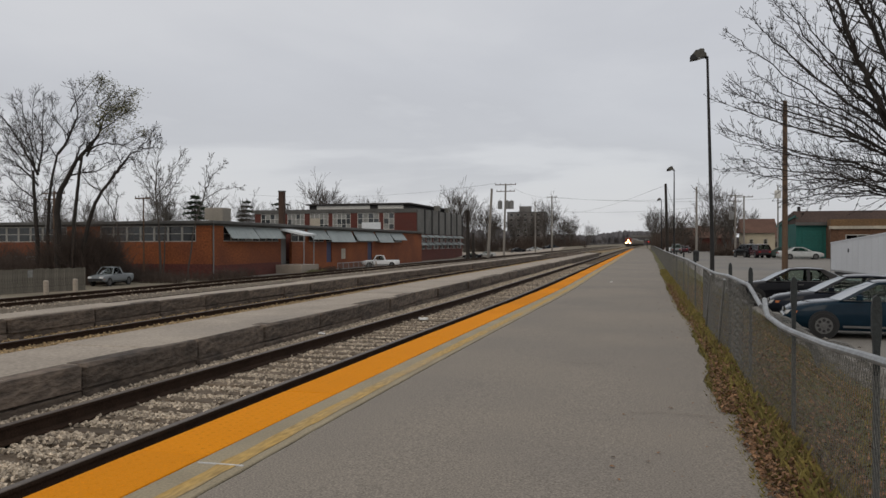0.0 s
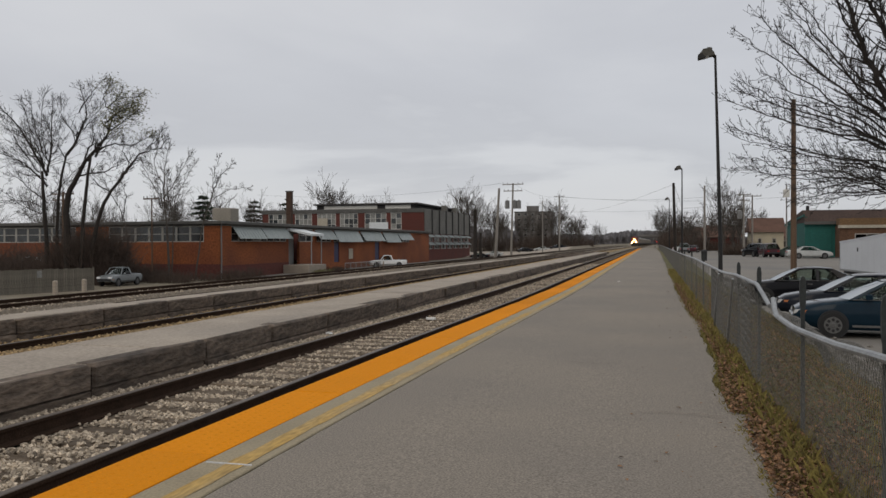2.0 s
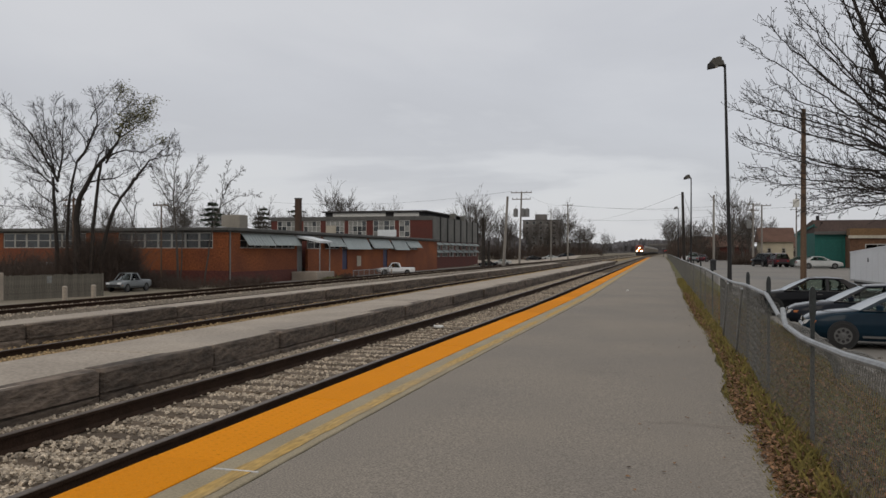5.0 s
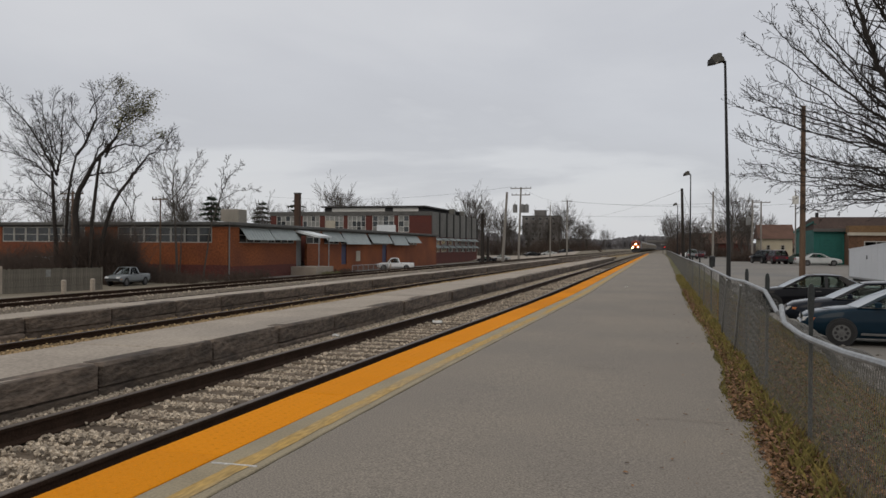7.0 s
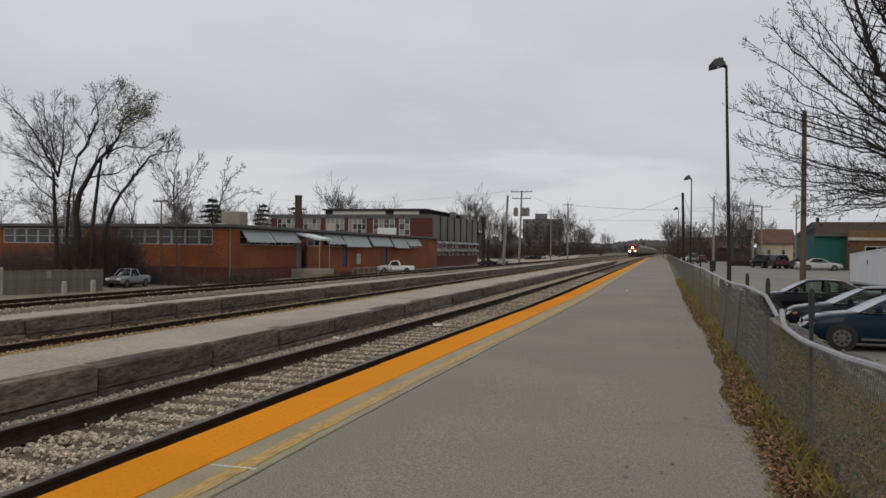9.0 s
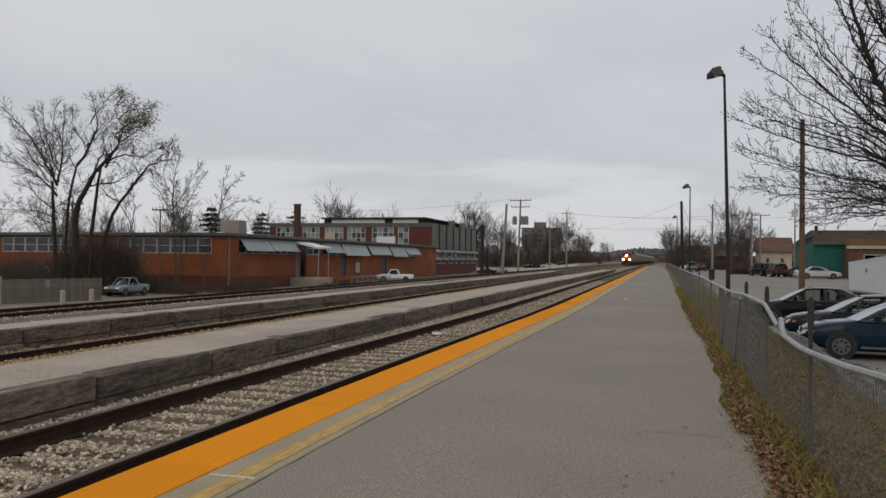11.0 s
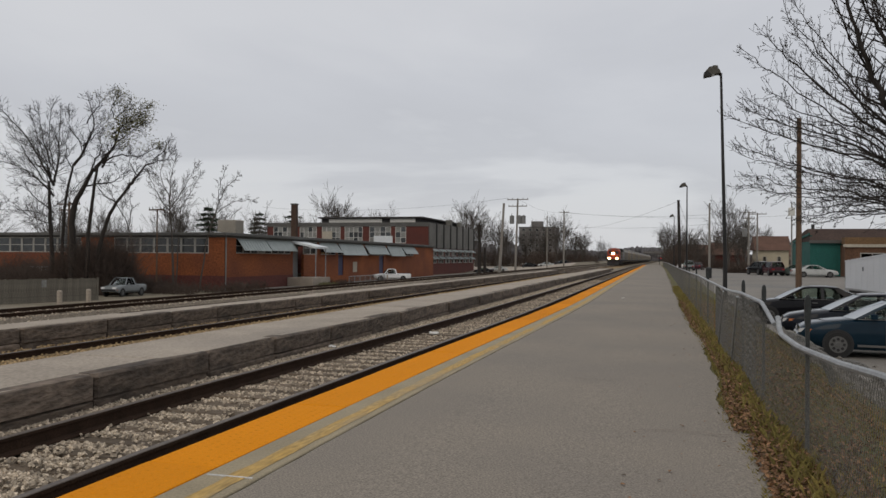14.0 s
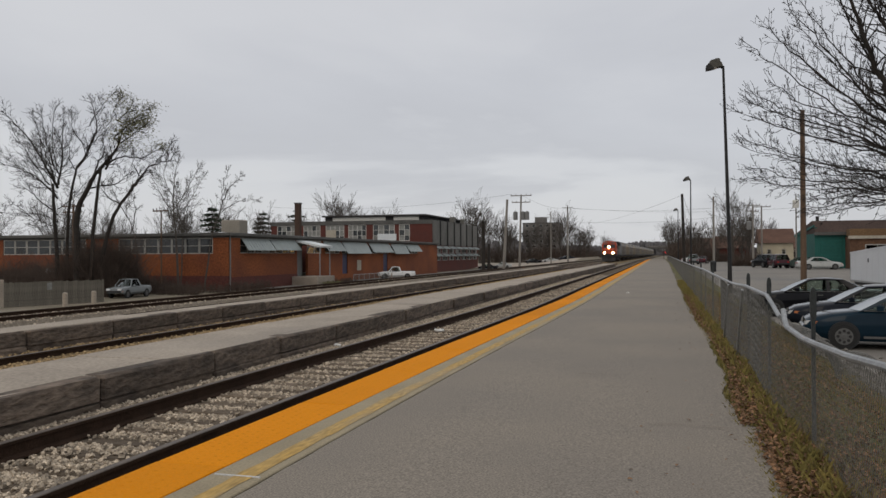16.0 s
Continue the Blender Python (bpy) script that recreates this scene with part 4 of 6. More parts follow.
def make_near_tree():
    """The tree at the lot's edge whose boughs hang into the view."""
    rng = random.Random(5)
    x0, y0 = 7.4, 23.6
    z0 = ground_z(x0, y0)
    root = thing("lot_tree", "bare budding tree at the edge of the parking lot", "tree", pose(x0, y0, z0))
    part("trunk", Mesh().tube([(0, 0, 0), (0.05, 0, 0.4), (0, 0.05, 1.8), (-0.02, 0, 3.6)], [0.34, 0.25, 0.22, 0.19], 10), BARK, root, smooth=True)
    crown, tips = Mesh(), []
    up = -z0
    boughs = [([(0, 2.9), (-1.25, 5.3), (-1.7, 6.5), (-2.1, 7.8), (-2.5, 9.5), (-2.8, 11.6)], 0.15, 0.03, 1), ([(0, 3.2), (-1.15, 7.2), (-1.7, 8.6), (-2.1, 10.6)], 0.1, 0.025, 3), ([(0, 3.1), (-0.7, 7.5), (-1.1, 10.2)], 0.1, 0.025, 3),
              ([(0, 3.0), (-1.25, 4.5), (-2.5, 5.4), (-3.9, 6.6), (-4.6, 7.3)], 0.07, 0.012, 3), ([(0, 3.0), (-1.2, 4.9), (-2.2, 6.0), (-3.1, 7.2), (-3.9, 8.3)], 0.075, 0.012, 3), ([(0, 2.9), (-1.3, 4.2), (-2.6, 5.0), (-3.8, 5.5), (-4.6, 6.0)], 0.065, 0.012, 3),
              ([(0, 2.9), (-1.3, 3.9), (-2.7, 4.4), (-4.1, 4.8), (-5.3, 5.25)], 0.06, 0.01, 3), ([(0, 2.7), (-1.5, 3.5), (-3.2, 3.95), (-4.9, 4.6)], 0.055, 0.01, 3), ([(0, 2.5), (-1.5, 3.0), (-2.7, 3.3), (-4.0, 3.4), (-4.9, 3.65)], 0.05, 0.01, 3),
              ([(0, 3.1), (-1.1, 5.6), (-2.0, 7.2), (-2.8, 9.4)], 0.08, 0.015, 3), ([(0, 2.5), (-1.0, 3.1), (-2.1, 3.25), (-3.0, 3.1)], 0.05, 0.01, 3), ([(0, 2.4), (-1.2, 2.8), (-2.3, 2.85), (-3.2, 2.75)], 0.05, 0.01, 3), ([(0, 2.7), (-1.0, 3.5), (-2.2, 3.7), (-3.4, 3.9)], 0.05, 0.01, 2), ([(0, 3.1), (0.9, 5), (1.6, 7.5)], 0.1, 0.02, 3), ([(0, 3.1), (1.5, 4.2), (2.8, 5.4)], 0.08, 0.02, 3)]
    for line, r0, r1, n in boughs:
        for k in range(n):
            depth = rng.uniform(-0.55, 0.55) if n > 1 else 0.1
            js, jz = 1.0 + rng.uniform(-0.2, 0.04) * (k > 0), rng.uniform(-0.35, 0.35) * (k > 0)
            pts = [(x * js, depth * i, z + up + jz * i / len(line)) for i, (x, z) in enumerate(line)]
            bough(crown, rng, pts, r0 * (0.75 if k == 0 else 0.55), r1 * 0.75, SPEC_NEAR, tips, 0.22, 0.135, 0.85, 0.2, 0.03)
    part("crown", crown, BARK, root, "fine dark upswept twigs", smooth=True)
    buds = Mesh()
    for p, e in tips:
        c = Vector(p) - Vector(e) * rng.uniform(0, 0.1)
        r = rng.uniform(0.007, 0.017)
        buds.add([c + Vector((r, 0, 0)), c + Vector((-r, 0, 0)), c + Vector((0, r, 0)), c + Vector((0, -r, 0)), c + Vector((0, 0, 1.8 * r)), c + Vector((0, 0, -1.4 * r))], [(0, 2, 4), (2, 1, 4), (1, 3, 4), (3, 0, 4), (2, 0, 5), (1, 2, 5), (3, 1, 5), (0, 3, 5)])
    part("bud_mass", buds, BARK, root, "small dark buds and seed clusters", kind="stuff")


def make_far_trees():
    rng = random.Random(77)
    # one of each build, then copies turned about
    protos = []
    for i, (h, limb) in enumerate(((6.5, 4.4), (5.0, 3.8), (4.2, 4.4))):
        protos.append(make_tree("far_tree", "bare grey-brown winter tree far off", (-115, 262, -2) if i == 0 else (-90.3, 262, -2) if i == 1 else (-57, 236, -2),
                                [((0, 0, 0), (0, 0, 1), h * 1.25, 0.36), ((0.5, 0.3, 0), (0.2, 0.1, 1), h, 0.25)], dict(SPEC_FAR, limb=limb), 60 + i, BARK_GREY, group="far bare trees"))
    spots = [(-113, 262, 1.55, 0), (-110, 268, 1.4, 2), (-91, 258, 1.15, 0), (-53, 238, 1.15, 1), (-57, 242, 1.2, 0), (-48, 246, 0.95, 2),
             (-48, 262, 0.8, 1), (-43, 268, 0.75, 2), (-39, 275, 0.8, 0), (-35, 262, 0.75, 1), (-31, 258, 0.95, 0), (-28, 256, 0.9, 2), (-25, 262, 0.7, 1), (-22.5, 256, 0.6, 2), (-55, 290, 0.9, 1), (-27, 300, 0.7, 0), (-21, 320, 0.6, 2),
             (12.0, 150, 0.72, 0), (14.6, 155, 0.6, 2), (2.9, 190, 0.62, 1), (5.0, 200, 0.6, 2), (3.6, 215, 0.6, 0), (8.2, 172, 0.5, 1), (18, 230, 0.6, 0), (28, 225, 0.65, 1), (9, 235, 0.6, 2), (24, 140, 0.42, 2), (15, 178, 0.55, 0), (18.5, 186, 0.6, 1), (11.5, 183, 0.62, 2), (8, 196, 0.65, 0), (21, 200, 0.7, 1),
             (-76, 86, 0.62, 0), (-70.5, 83, 0.5, 2), (-64, 84, 0.55, 1), (-120, 120, 0.8, 0), (-112, 128, 0.75, 2), (-104, 122, 0.7, 1), (-95, 118, 0.7, 0), (-128, 118, 0.85, 1), (-88, 128, 0.6, 2), (-135, 124, 0.8, 2), (-83, 126, 0.55, 1), (-78, 134, 0.55, 0), (-105, 175, 1.0, 0), (-118, 178, 1.1, 1), (-98, 184, 1.0, 2), (-112, 186, 1.1, 2), (-92.5, 192, 0.9, 1), (-124, 184, 1.1, 0)]
    for x, y, s, k in spots:
        c = copy_thing(protos[k], pose(x, y, min(ground_z(x, y), -0.3), 0, 0, rng.uniform(0, 360)) @ Matrix.Diagonal((s * 0.82, s * 0.82, s * rng.uniform(0.9, 1.1), 1)))


def make_conifer(at, h, seed):
    rng = random.Random(seed)
    root = thing("pine_tree", "dark green pine with tiered boughs behind the school", "tree", pose(*at), "pines")
    part("trunk", Mesh().cyl((0, 0, 0), (0, 0, h), 0.3, 8, 0.04), BARK, root)
    m = Mesh()
    spread = [rng.uniform(0.55, 1.15) for _ in range(9)]
    for k in range(360):
        tier = rng.randrange(9)
        s = (tier + rng.uniform(-0.12, 0.12) + 0.15) / 9
        z = h * (0.35 + 0.65 * s)
        reach = max(0.0, 1 - s) ** 0.6 * h * 0.33 * spread[tier] * rng.uniform(0.25, 1.15) + 0.25
        a = rng.uniform(0, 6.283)
        for j in range(4):
            f = rng.uniform(0.3, 1.0)
            c = Vector((math.cos(a) * reach * f, math.sin(a) * reach * f, z - 0.15 * reach * f + rng.gauss(0, 0.12)))
            u = Vector((math.cos(a) + rng.gauss(0, 0.4), math.sin(a) + rng.gauss(0, 0.4), rng.gauss(0, 0.25))).normalized() * rng.uniform(0.25, 0.5)
            v = u.orthogonal().normalized() * 0.14
            m.add([c - u, c - v, c + u, c + v], [(0, 1, 2, 3)])
    part("crown", m, NEEDLES, root, "dark needled boughs")


def make_bush(name, label, at, rx, ry, h, n, seed, material=None, cat="bush"):
    """A tangle of thin bent stems."""
    rng = random.Random(seed)
    m = Mesh()
    for _ in range(n):
        a, b = rng.uniform(-rx, rx), rng.uniform(-ry, ry)
        k = h * rng.uniform(0.4, 1.0) * (1 - 0.5 * (abs(a) / rx) ** 3)
        d = Vector((rng.gauss(0, 0.35), rng.gauss(0, 0.35), 1)).normalized()
        p = Vector((a, b, -0.1))
        r = rng.uniform(0.012, 0.03)
        m.tube([p, p + d * k * 0.5, p + d * k + Vector((rng.gauss(0, 0.2), rng.gauss(0, 0.2), 0)) * k * 0.6], [r, r * 0.8, r * 0.4], 3, caps=False)
        for _ in range(3):
            o = p + d * k * rng.uniform(0.3, 0.9)
            e = Vector((rng.gauss(0, 0.7), rng.gauss(0, 0.7), rng.uniform(0.2, 1))).normalized()
            m.tube([o, o + e * k * 0.35], [r * 0.6, r * 0.3], 3, caps=False)
    return solid(name, m, material or TWIGS, label, cat, kind="stuff", at=pose(*at))


make_left_trees()
make_near_tree()
make_far_trees()
for at, h, sd in (((-92.3, 150, -2.4), 14.8, 1), ((-101.7, 190, -2.4), 16.0, 2), ((-94.7, 196, -2.4), 17.0, 3), ((-60.5, 223, -2.2), 14.0, 5)):
    make_conifer(at, h, sd)
for i, (x, y, rx, ry, h, n) in enumerate(((-47.8, 73.5, 4.5, 1.5, 1.4, 350), (-54, 74, 4, 2, 2.4, 500), (-53.0, 64.8, 3.4, 1.6, 5.6, 1400), (-60, 66, 4, 2, 3.2, 800), (-50.2, 70, 2.4, 1.5, 1.7, 300), (-43.5, 78, 1.5, 4, 1.5, 350), (-57, 66, 5, 2, 2.6, 700), (-46, 69, 2.0, 1.2, 1.2, 250),
                                          (-41.8, 101.5, 1.2, 3.0, 1.0, 260), (-56, 70, 5, 2, 3.6, 1000), (-66, 70, 5, 2, 3.4, 800), (-51.2, 66, 1.6, 1.4, 6.4, 700), (-92, 112, 22, 5, 8.8, 1900), (-53.0, 66, 2.2, 1.5, 6.8, 700), (-62, 68, 7, 2, 4.6, 750), (-71, 68, 5, 2, 4.4, 350), (12.2, 124, 2.4, 0.8, 1.5, 700), (-38, 264, 17, 8, 6.0, 1700), (-33, 285, 13, 6, 7.0, 1400), (-62, 262, 14, 6, 7.5, 1300), (4.6, 178, 2.2, 10, 5.0, 1100), (6.5, 205, 4, 10, 6.5, 1200), (16, 200, 9, 6, 3.2, 500), (13, 186, 6, 3, 2.8, 450), (20, 182, 4, 3, 2.6, 400), (9, 192, 4, 4, 4.2, 450), (30, 215, 12, 6, 4.5, 500))):
    make_bush("brush", "tangled brown leafless brush", (x, y, ground_z(x, y) if x < 0 else ground_z(x, y)), rx, ry, h, n, 200 + i)
make_bush("yellow_weeds", "yellow-green weeds at the foot of the dock", (-41.6, 96.5, -2.35), 0.8, 2.5, 0.7, 260, 300, LEAF_OLIVE, "weeds")

# ---- buildings ----


def make_window(parent, face, a, b, z0, z1, at, nx, nz, pale_share=0.0, seed=0, frame_mat=None):
    """A framed window in a wall: face "s" looks along -y at y = at, "e" along +x at x = at; a..b is its span along the wall."""
    rng = random.Random(seed)

    def bx(m, u0, u1, d0, d1, v0, v1):
        if face == "s":
            m.box(u0, u1, at + d0, at + d1, v0, v1)
        else:
            m.box(at - d1, at - d0, u0, u1, v0, v1)
    w = 0.12 if frame_mat else 0.1

    def at_wall(u, d, v):
        return (u, at + d, v) if face == "s" else (at - d, u, v)
    fr = Mesh()
    ring = []
    for d in (0.06, 0.16):
        ring += [at_wall(u, d, v) for u, v in ((a, z0), (b, z0), (b, z1), (a, z1))]
        ring += [at_wall(u, d, v) for u, v in ((a + w, z0 + w), (b - w, z0 + w), (b - w, z1 - w), (a + w, z1 - w))]
    faces = []
    for i in range(4):
        j = (i + 1) % 4
        faces += [(i, j, 4 + j, 4 + i), (8 + j, 8 + i, 12 + i, 12 + j), (j, i, 8 + i, 8 + j), (4 + i, 4 + j, 12 + j, 12 + i)]
    fr.add(ring, faces)
    win = part("window", fr, frame_mat or FRAME, parent)
    k = 0.055 if frame_mat else 0.04
    for i in range(1, nx):
        u = a + (b - a) * i / nx
        g = Mesh()
        bx(g, u - k, u + k, 0.07, 0.15, z0 + w, z1 - w)
        part("mullion", g, frame_mat or FRAME, win)
    for j in range(1, nz):
        v = z0 + (z1 - z0) * j / nz
        g = Mesh()
        bx(g, a + w, b - w, 0.075, 0.145, v - 0.035, v + 0.035)
        part("glazing_bar", g, frame_mat or FRAME, win)
    for i in range(nx):
        for j in range(nz):
            p = Mesh()
            u0, u1 = a + (b - a) * i / nx + 0.045, a + (b - a) * (i + 1) / nx - 0.045
            v0, v1 = z0 + (z1 - z0) * j / nz + 0.04, z0 + (z1 - z0) * (j + 1) / nz - 0.04
            bx(p, u0, u1, 0.1, 0.12, v0, v1)
            part("pane", p, PALE_GREY if rng.random() < pale_share else PANE, win)
    return win


def make_awning(parent, y0, y1, x, z, out=1.0, drop=1.35, material=None):
    m = Mesh().prism([(x, z), (x + out, z - drop), (x + out + 0.03, z - drop + 0.02), (x + 0.05, z + 0.03)], "y", y0, y1)
    awning = part("awning", m, material or AWNING, parent, "tilted grey sheet-metal awning")
    k = y0 + 0.35
    while k < y1:
        rib = Mesh().prism([(x + 0.05, z + 0.03), (x + out + 0.03, z - drop + 0.02), (x + out + 0.05, z - drop + 0.045), (x + 0.07, z + 0.055)], "y", k, k + 0.05)
        part("seam", rib, material or AWNING, awning)
        k += 0.7
    return awning


def make_school():
    root = thing("brick_school", "long low red brick school with metal awnings and a two-storey block", "building", pose(0, 0, 0))
    G = -2.7
    X, Y = -46.0, 78.0
    # single-storey wing: south wall with a window band
    part("wall", Mesh().box(-125, X, Y, Y + 0.35, -0.75, 1.72), BRICK, root, "red brick wall below the windows")
    part("plinth", Mesh().box(-125, X + 0.02, Y - 0.03, Y + 0.33, G, -0.75), BRICK_DARK, root, "dark purplish-red brick base")
    part("lintel", Mesh().box(-125, X, Y, Y + 0.35, 3.5, 3.72), FASCIA, root)
    piers = ((-47.9, X), (-64.6, -60.2), (-79.4, -76.4), (-92.2, -90.4), (-108, -106.4), (-125, -118))
    for a, b in piers:
        part("brick_pier", Mesh().box(a, b, Y, Y + 0.35, 1.72, 3.5), BRICK, root)
    k = 0
    for (a, b), (c, d) in zip(piers, piers[1:]):
        n = 7
        for i in range(n):
            u0, u1 = d + (a - d) * i / n, d + (a - d) * (i + 1) / n
            make_window(root, "s", u0 + 0.02, u1 - 0.02, 1.72, 3.5, Y, 1, 2, 0.05, k * 20 + i)
        k += 1
    part("roof", Mesh().box(-126, X + 0.5, Y - 0.45, 163.5, 3.72, 4.05, 0.05), FASCIA, root, "flat dark tarred roof with a deep edge")
    part("rear_wall", Mesh().box(-125, -124.6, Y + 0.35, 163, G, 3.72), BRICK, root)
    # east wall, along the tracks
    solids = ((78.35, 80.6), (94.6, 95.2), (103, 104.2), (109.6, 110.4), (120.6, 122.2), (131.8, 133), (140.6, 141.4), (148.9, 163))
    part("wall", Mesh().box(X - 0.35, X, 78.35, 95.2, -0.9, 1.75), BRICK, root, "red brick wall under the awnings")
    part("plinth", Mesh().box(X - 0.33, X + 0.03, 78.35, 95.2, G, -0.9), BRICK_DARK, root)
    part("entrance_wall", Mesh().box(X - 1.2, X - 0.85, 95.2, 98.5, G, 3.72), GREY_WALL, root, "grey rendered recessed entrance")
    for a, b in ((98.5, 110.6), (112.6, 128.8), (131, 163)):
        part("wall", Mesh().box(X - 0.35, X, a, b, G, 1.75), BRICK, root)
    for a, b in ((110.6, 112.6), (128.8, 131)):
        part("door", Mesh().box(X - 0.3, X - 0.1, a, b, -1.3, 1.75), BLUE_DOOR, root, "dark blue double door")
        part("wall", Mesh().box(X - 0.35, X, a, b, G, -1.3), BRICK, root)
    part("notice_board", Mesh().box(X, X + 0.06, 116.5, 118.2, -0.9, 0.7, 0.02), BEIGE, root, "pale notice board")
    for a, b in solids:
        part("brick_pier", Mesh().box(X - 0.35, X, a, b, 1.75, 3.5), BRICK, root)
    part("lintel", Mesh().box(X - 0.35, X, 78.35, 163, 3.5, 3.72), FASCIA, root)
    for i, (a, b) in enumerate(((80.6, 94.6), (98.5, 103), (104.2, 109.6), (110.4, 120.6), (122.2, 131.8), (133, 140.6), (141.4, 148.9))):
        n = max(2, int((b - a) / 1.6))
        for j in range(n):
            make_window(root, "e", a + (b - a) * j / n + 0.02, a + (b - a) * (j + 1) / n - 0.02, 1.75, 3.5, X, 1, 2, 0.1, 300 + i * 20 + j)
    for a, b, dr in ((80.8, 87.4, 1.35), (87.6, 94.6, 1.3), (103.4, 109.8, 1.35), (110.4, 120.6, 1.7), (121.6, 131.6, 1.5), (132.6, 140.8, 1.75), (141, 149, 1.3)):
        make_awning(root, a, b, X, 3.42, 1.0, dr)
    # entrance canopy on thin posts, over a concrete dock
    can = part("canopy", Mesh().prism([(X - 0.8, 3.4), (X + 3.4, 2.5), (X + 3.45, 2.75), (X - 0.8, 3.68)], "y", 94.9, 98.9), AWNING_PALE, root, "pale sheet canopy over the entrance")
    for y in (95.3, 98.5):
        part("canopy_post", Mesh().cyl((X + 3.2, y, -1.3), (X + 3.2, y, 2.6), 0.07, 8), GALV, can)
    part("dock", Mesh().box(X, X + 3.6, 93.6, 99.2, G, -1.25, 0.04), CONCRETE, root, "low concrete entrance dock")
    part("downpipe", Mesh().cyl((X + 0.08, 78.3, G), (X + 0.08, 78.3, 3.7), 0.08, 8), GREY_WALL, root)
    part("side_canopy", Mesh().prism([(76.6, -0.75), (78, 0.05), (78, -0.12), (76.6, -0.9)], "x", -71.6, -68.6), AWNING_PALE, root, "pale lean-to roof over a side door")
    # two-storey block
    Y2, X2, T = 166.0, -48.0, 8.85
    part("wall", Mesh().box(-86.7, X2, Y2, Y2 + 0.4, G, 4.6), BRICK_DARK, root)
    part("parapet", Mesh().box(-86.8, X2 + 0.1, Y2 - 0.1, Y2 + 0.4, 8.3, T + 0.35), FASCIA, root, "dark parapet")
    wins = ((-85.2, -80.6), (-78.6, -74.4), (-73.1, -68.6), (-67.6, -63.3), (-61.7, -56.6), (-55.6, -53.1))
    edges = [-86.7] + [v for w in wins for v in w] + [X2]
    for a, b in zip(edges[::2], edges[1::2]):
        part("brick_pier", Mesh().box(a, b, Y2, Y2 + 0.4, 4.6, 8.3), BRICK_DARK, root)
    for i, (a, b) in enumerate(wins):
        make_window(root, "s", a, b, 4.6, 8.3, Y2, 4 if b - a > 3 else 2, 3, 0.5, 500 + i, FRAME_PALE)
    part("wall_board", Mesh().box(-60.6, -56.2, Y2 - 0.08, Y2 + 0.05, 4.7, 6.2), AWNING_PALE, root, "white boarded panel")
    part("wall_board", Mesh().box(-73.0, -70.6, Y2 - 0.08, Y2 + 0.05, 4.7, 7.2), BEIGE, root, "beige boarded panel")
    part("roof", Mesh().box(-86.6, X2, Y2 + 0.4, 211, T - 0.2, T + 0.1), ROOF, root)
    part("penthouse", Mesh().box(-75.4, -51.5, 171, 205, T + 0.1, T + 1.5), LOCO_DARK, root, "low rooftop clerestory")
    part("clerestory_glass", Mesh().box(-73.5, -60.5, 170.9, 171, T + 0.55, T + 1.4), FRAME_PALE, root)
    part("clerestory_glass", Mesh().box(-58.5, -52.5, 170.9, 171, T + 0.55, T + 1.4), FRAME_PALE, root)
    part("penthouse_roof", Mesh().box(-76, -50.6, 170.3, 206, T + 1.5, T + 1.85, 0.05), ROOF, root)
    for x, y, s in ((-59.5, 172, 1.3), (-49.6, 190, 1.4), (-50, 202, 1.2)):
        part("roof_vent", Mesh().box(x - s / 2, x + s / 2, y - s / 2, y + s / 2, T, T + 1.7 + 0.2 * s, 0.1), GREY_PANEL, root)
    # east face: ribbed cladding over a brick ground floor
    part("wall", Mesh().box(X2 - 0.4, X2, Y2 + 0.4, 210.5, G, 3.6), BRICK_DARK, root)
    part("cladding", Mesh().box(X2 - 0.4, X2 - 0.1, Y2 + 0.4, 210.5, 3.6, T + 0.25), GREY_PANEL, root)
    for i in range(7):
        y = Y2 + 0.5 + i * 6.3
        part("cladding_panel", Mesh().box(X2 - 0.1, X2 + 0.12, y, y + 5.4, 3.7, T + 0.3, 0.04), GREY_PANEL, root)
        part("rib", Mesh().box(X2 - 0.1, X2 + 0.3, y + 5.5, y + 6.1, 3.6, T + 0.45, 0.05), LOCO_DARK, root, "dark upright rib")
    for row, z in enumerate((2.9, 1.2)):
        for i in range(7):
            y = Y2 + 2 + i * 6.1
            make_awning(root, y, y + 5.0, X2, z + 0.55, 0.9, 0.6)
            make_window(root, "e", y + 0.2, y + 4.8, z - 1.0, z - 0.05, X2 + 0.12, 3, 1, 0.3, 700 + row * 10 + i)
    part("rear_wall", Mesh().box(-86.7, X2, 210.5, 211, G, T), BRICK_DARK, root)
    part("west_wall", Mesh().box(-86.7, -86.3, Y2 + 0.4, 210.5, G, T), BRICK_DARK, root)
    part("chimney", Mesh().prism([(-73.0, 150), (-71.9, 150), (-71.9, 151.0), (-73.0, 151.0)], "z", 4.0, 12.2), CHIMNEY, root, "square brown brick chimney")
    part("chimney_cap", Mesh().box(-73.1, -71.8, 149.9, 151.1, 12.2, 12.45), FASCIA, root)
    part("roof_house", Mesh().box(-76.9, -73.2, 128, 131, 4.05, 8.0, 0.1), PLANT_GREY, root, "dull beige rooftop plant house")
    part("roof_hatch", Mesh().prism([(-71.5, 4.05), (-69.2, 4.05), (-69.2, 4.5), (-71.5, 5.5)], "y", 118, 122), AWNING_PALE, root)


make_school()


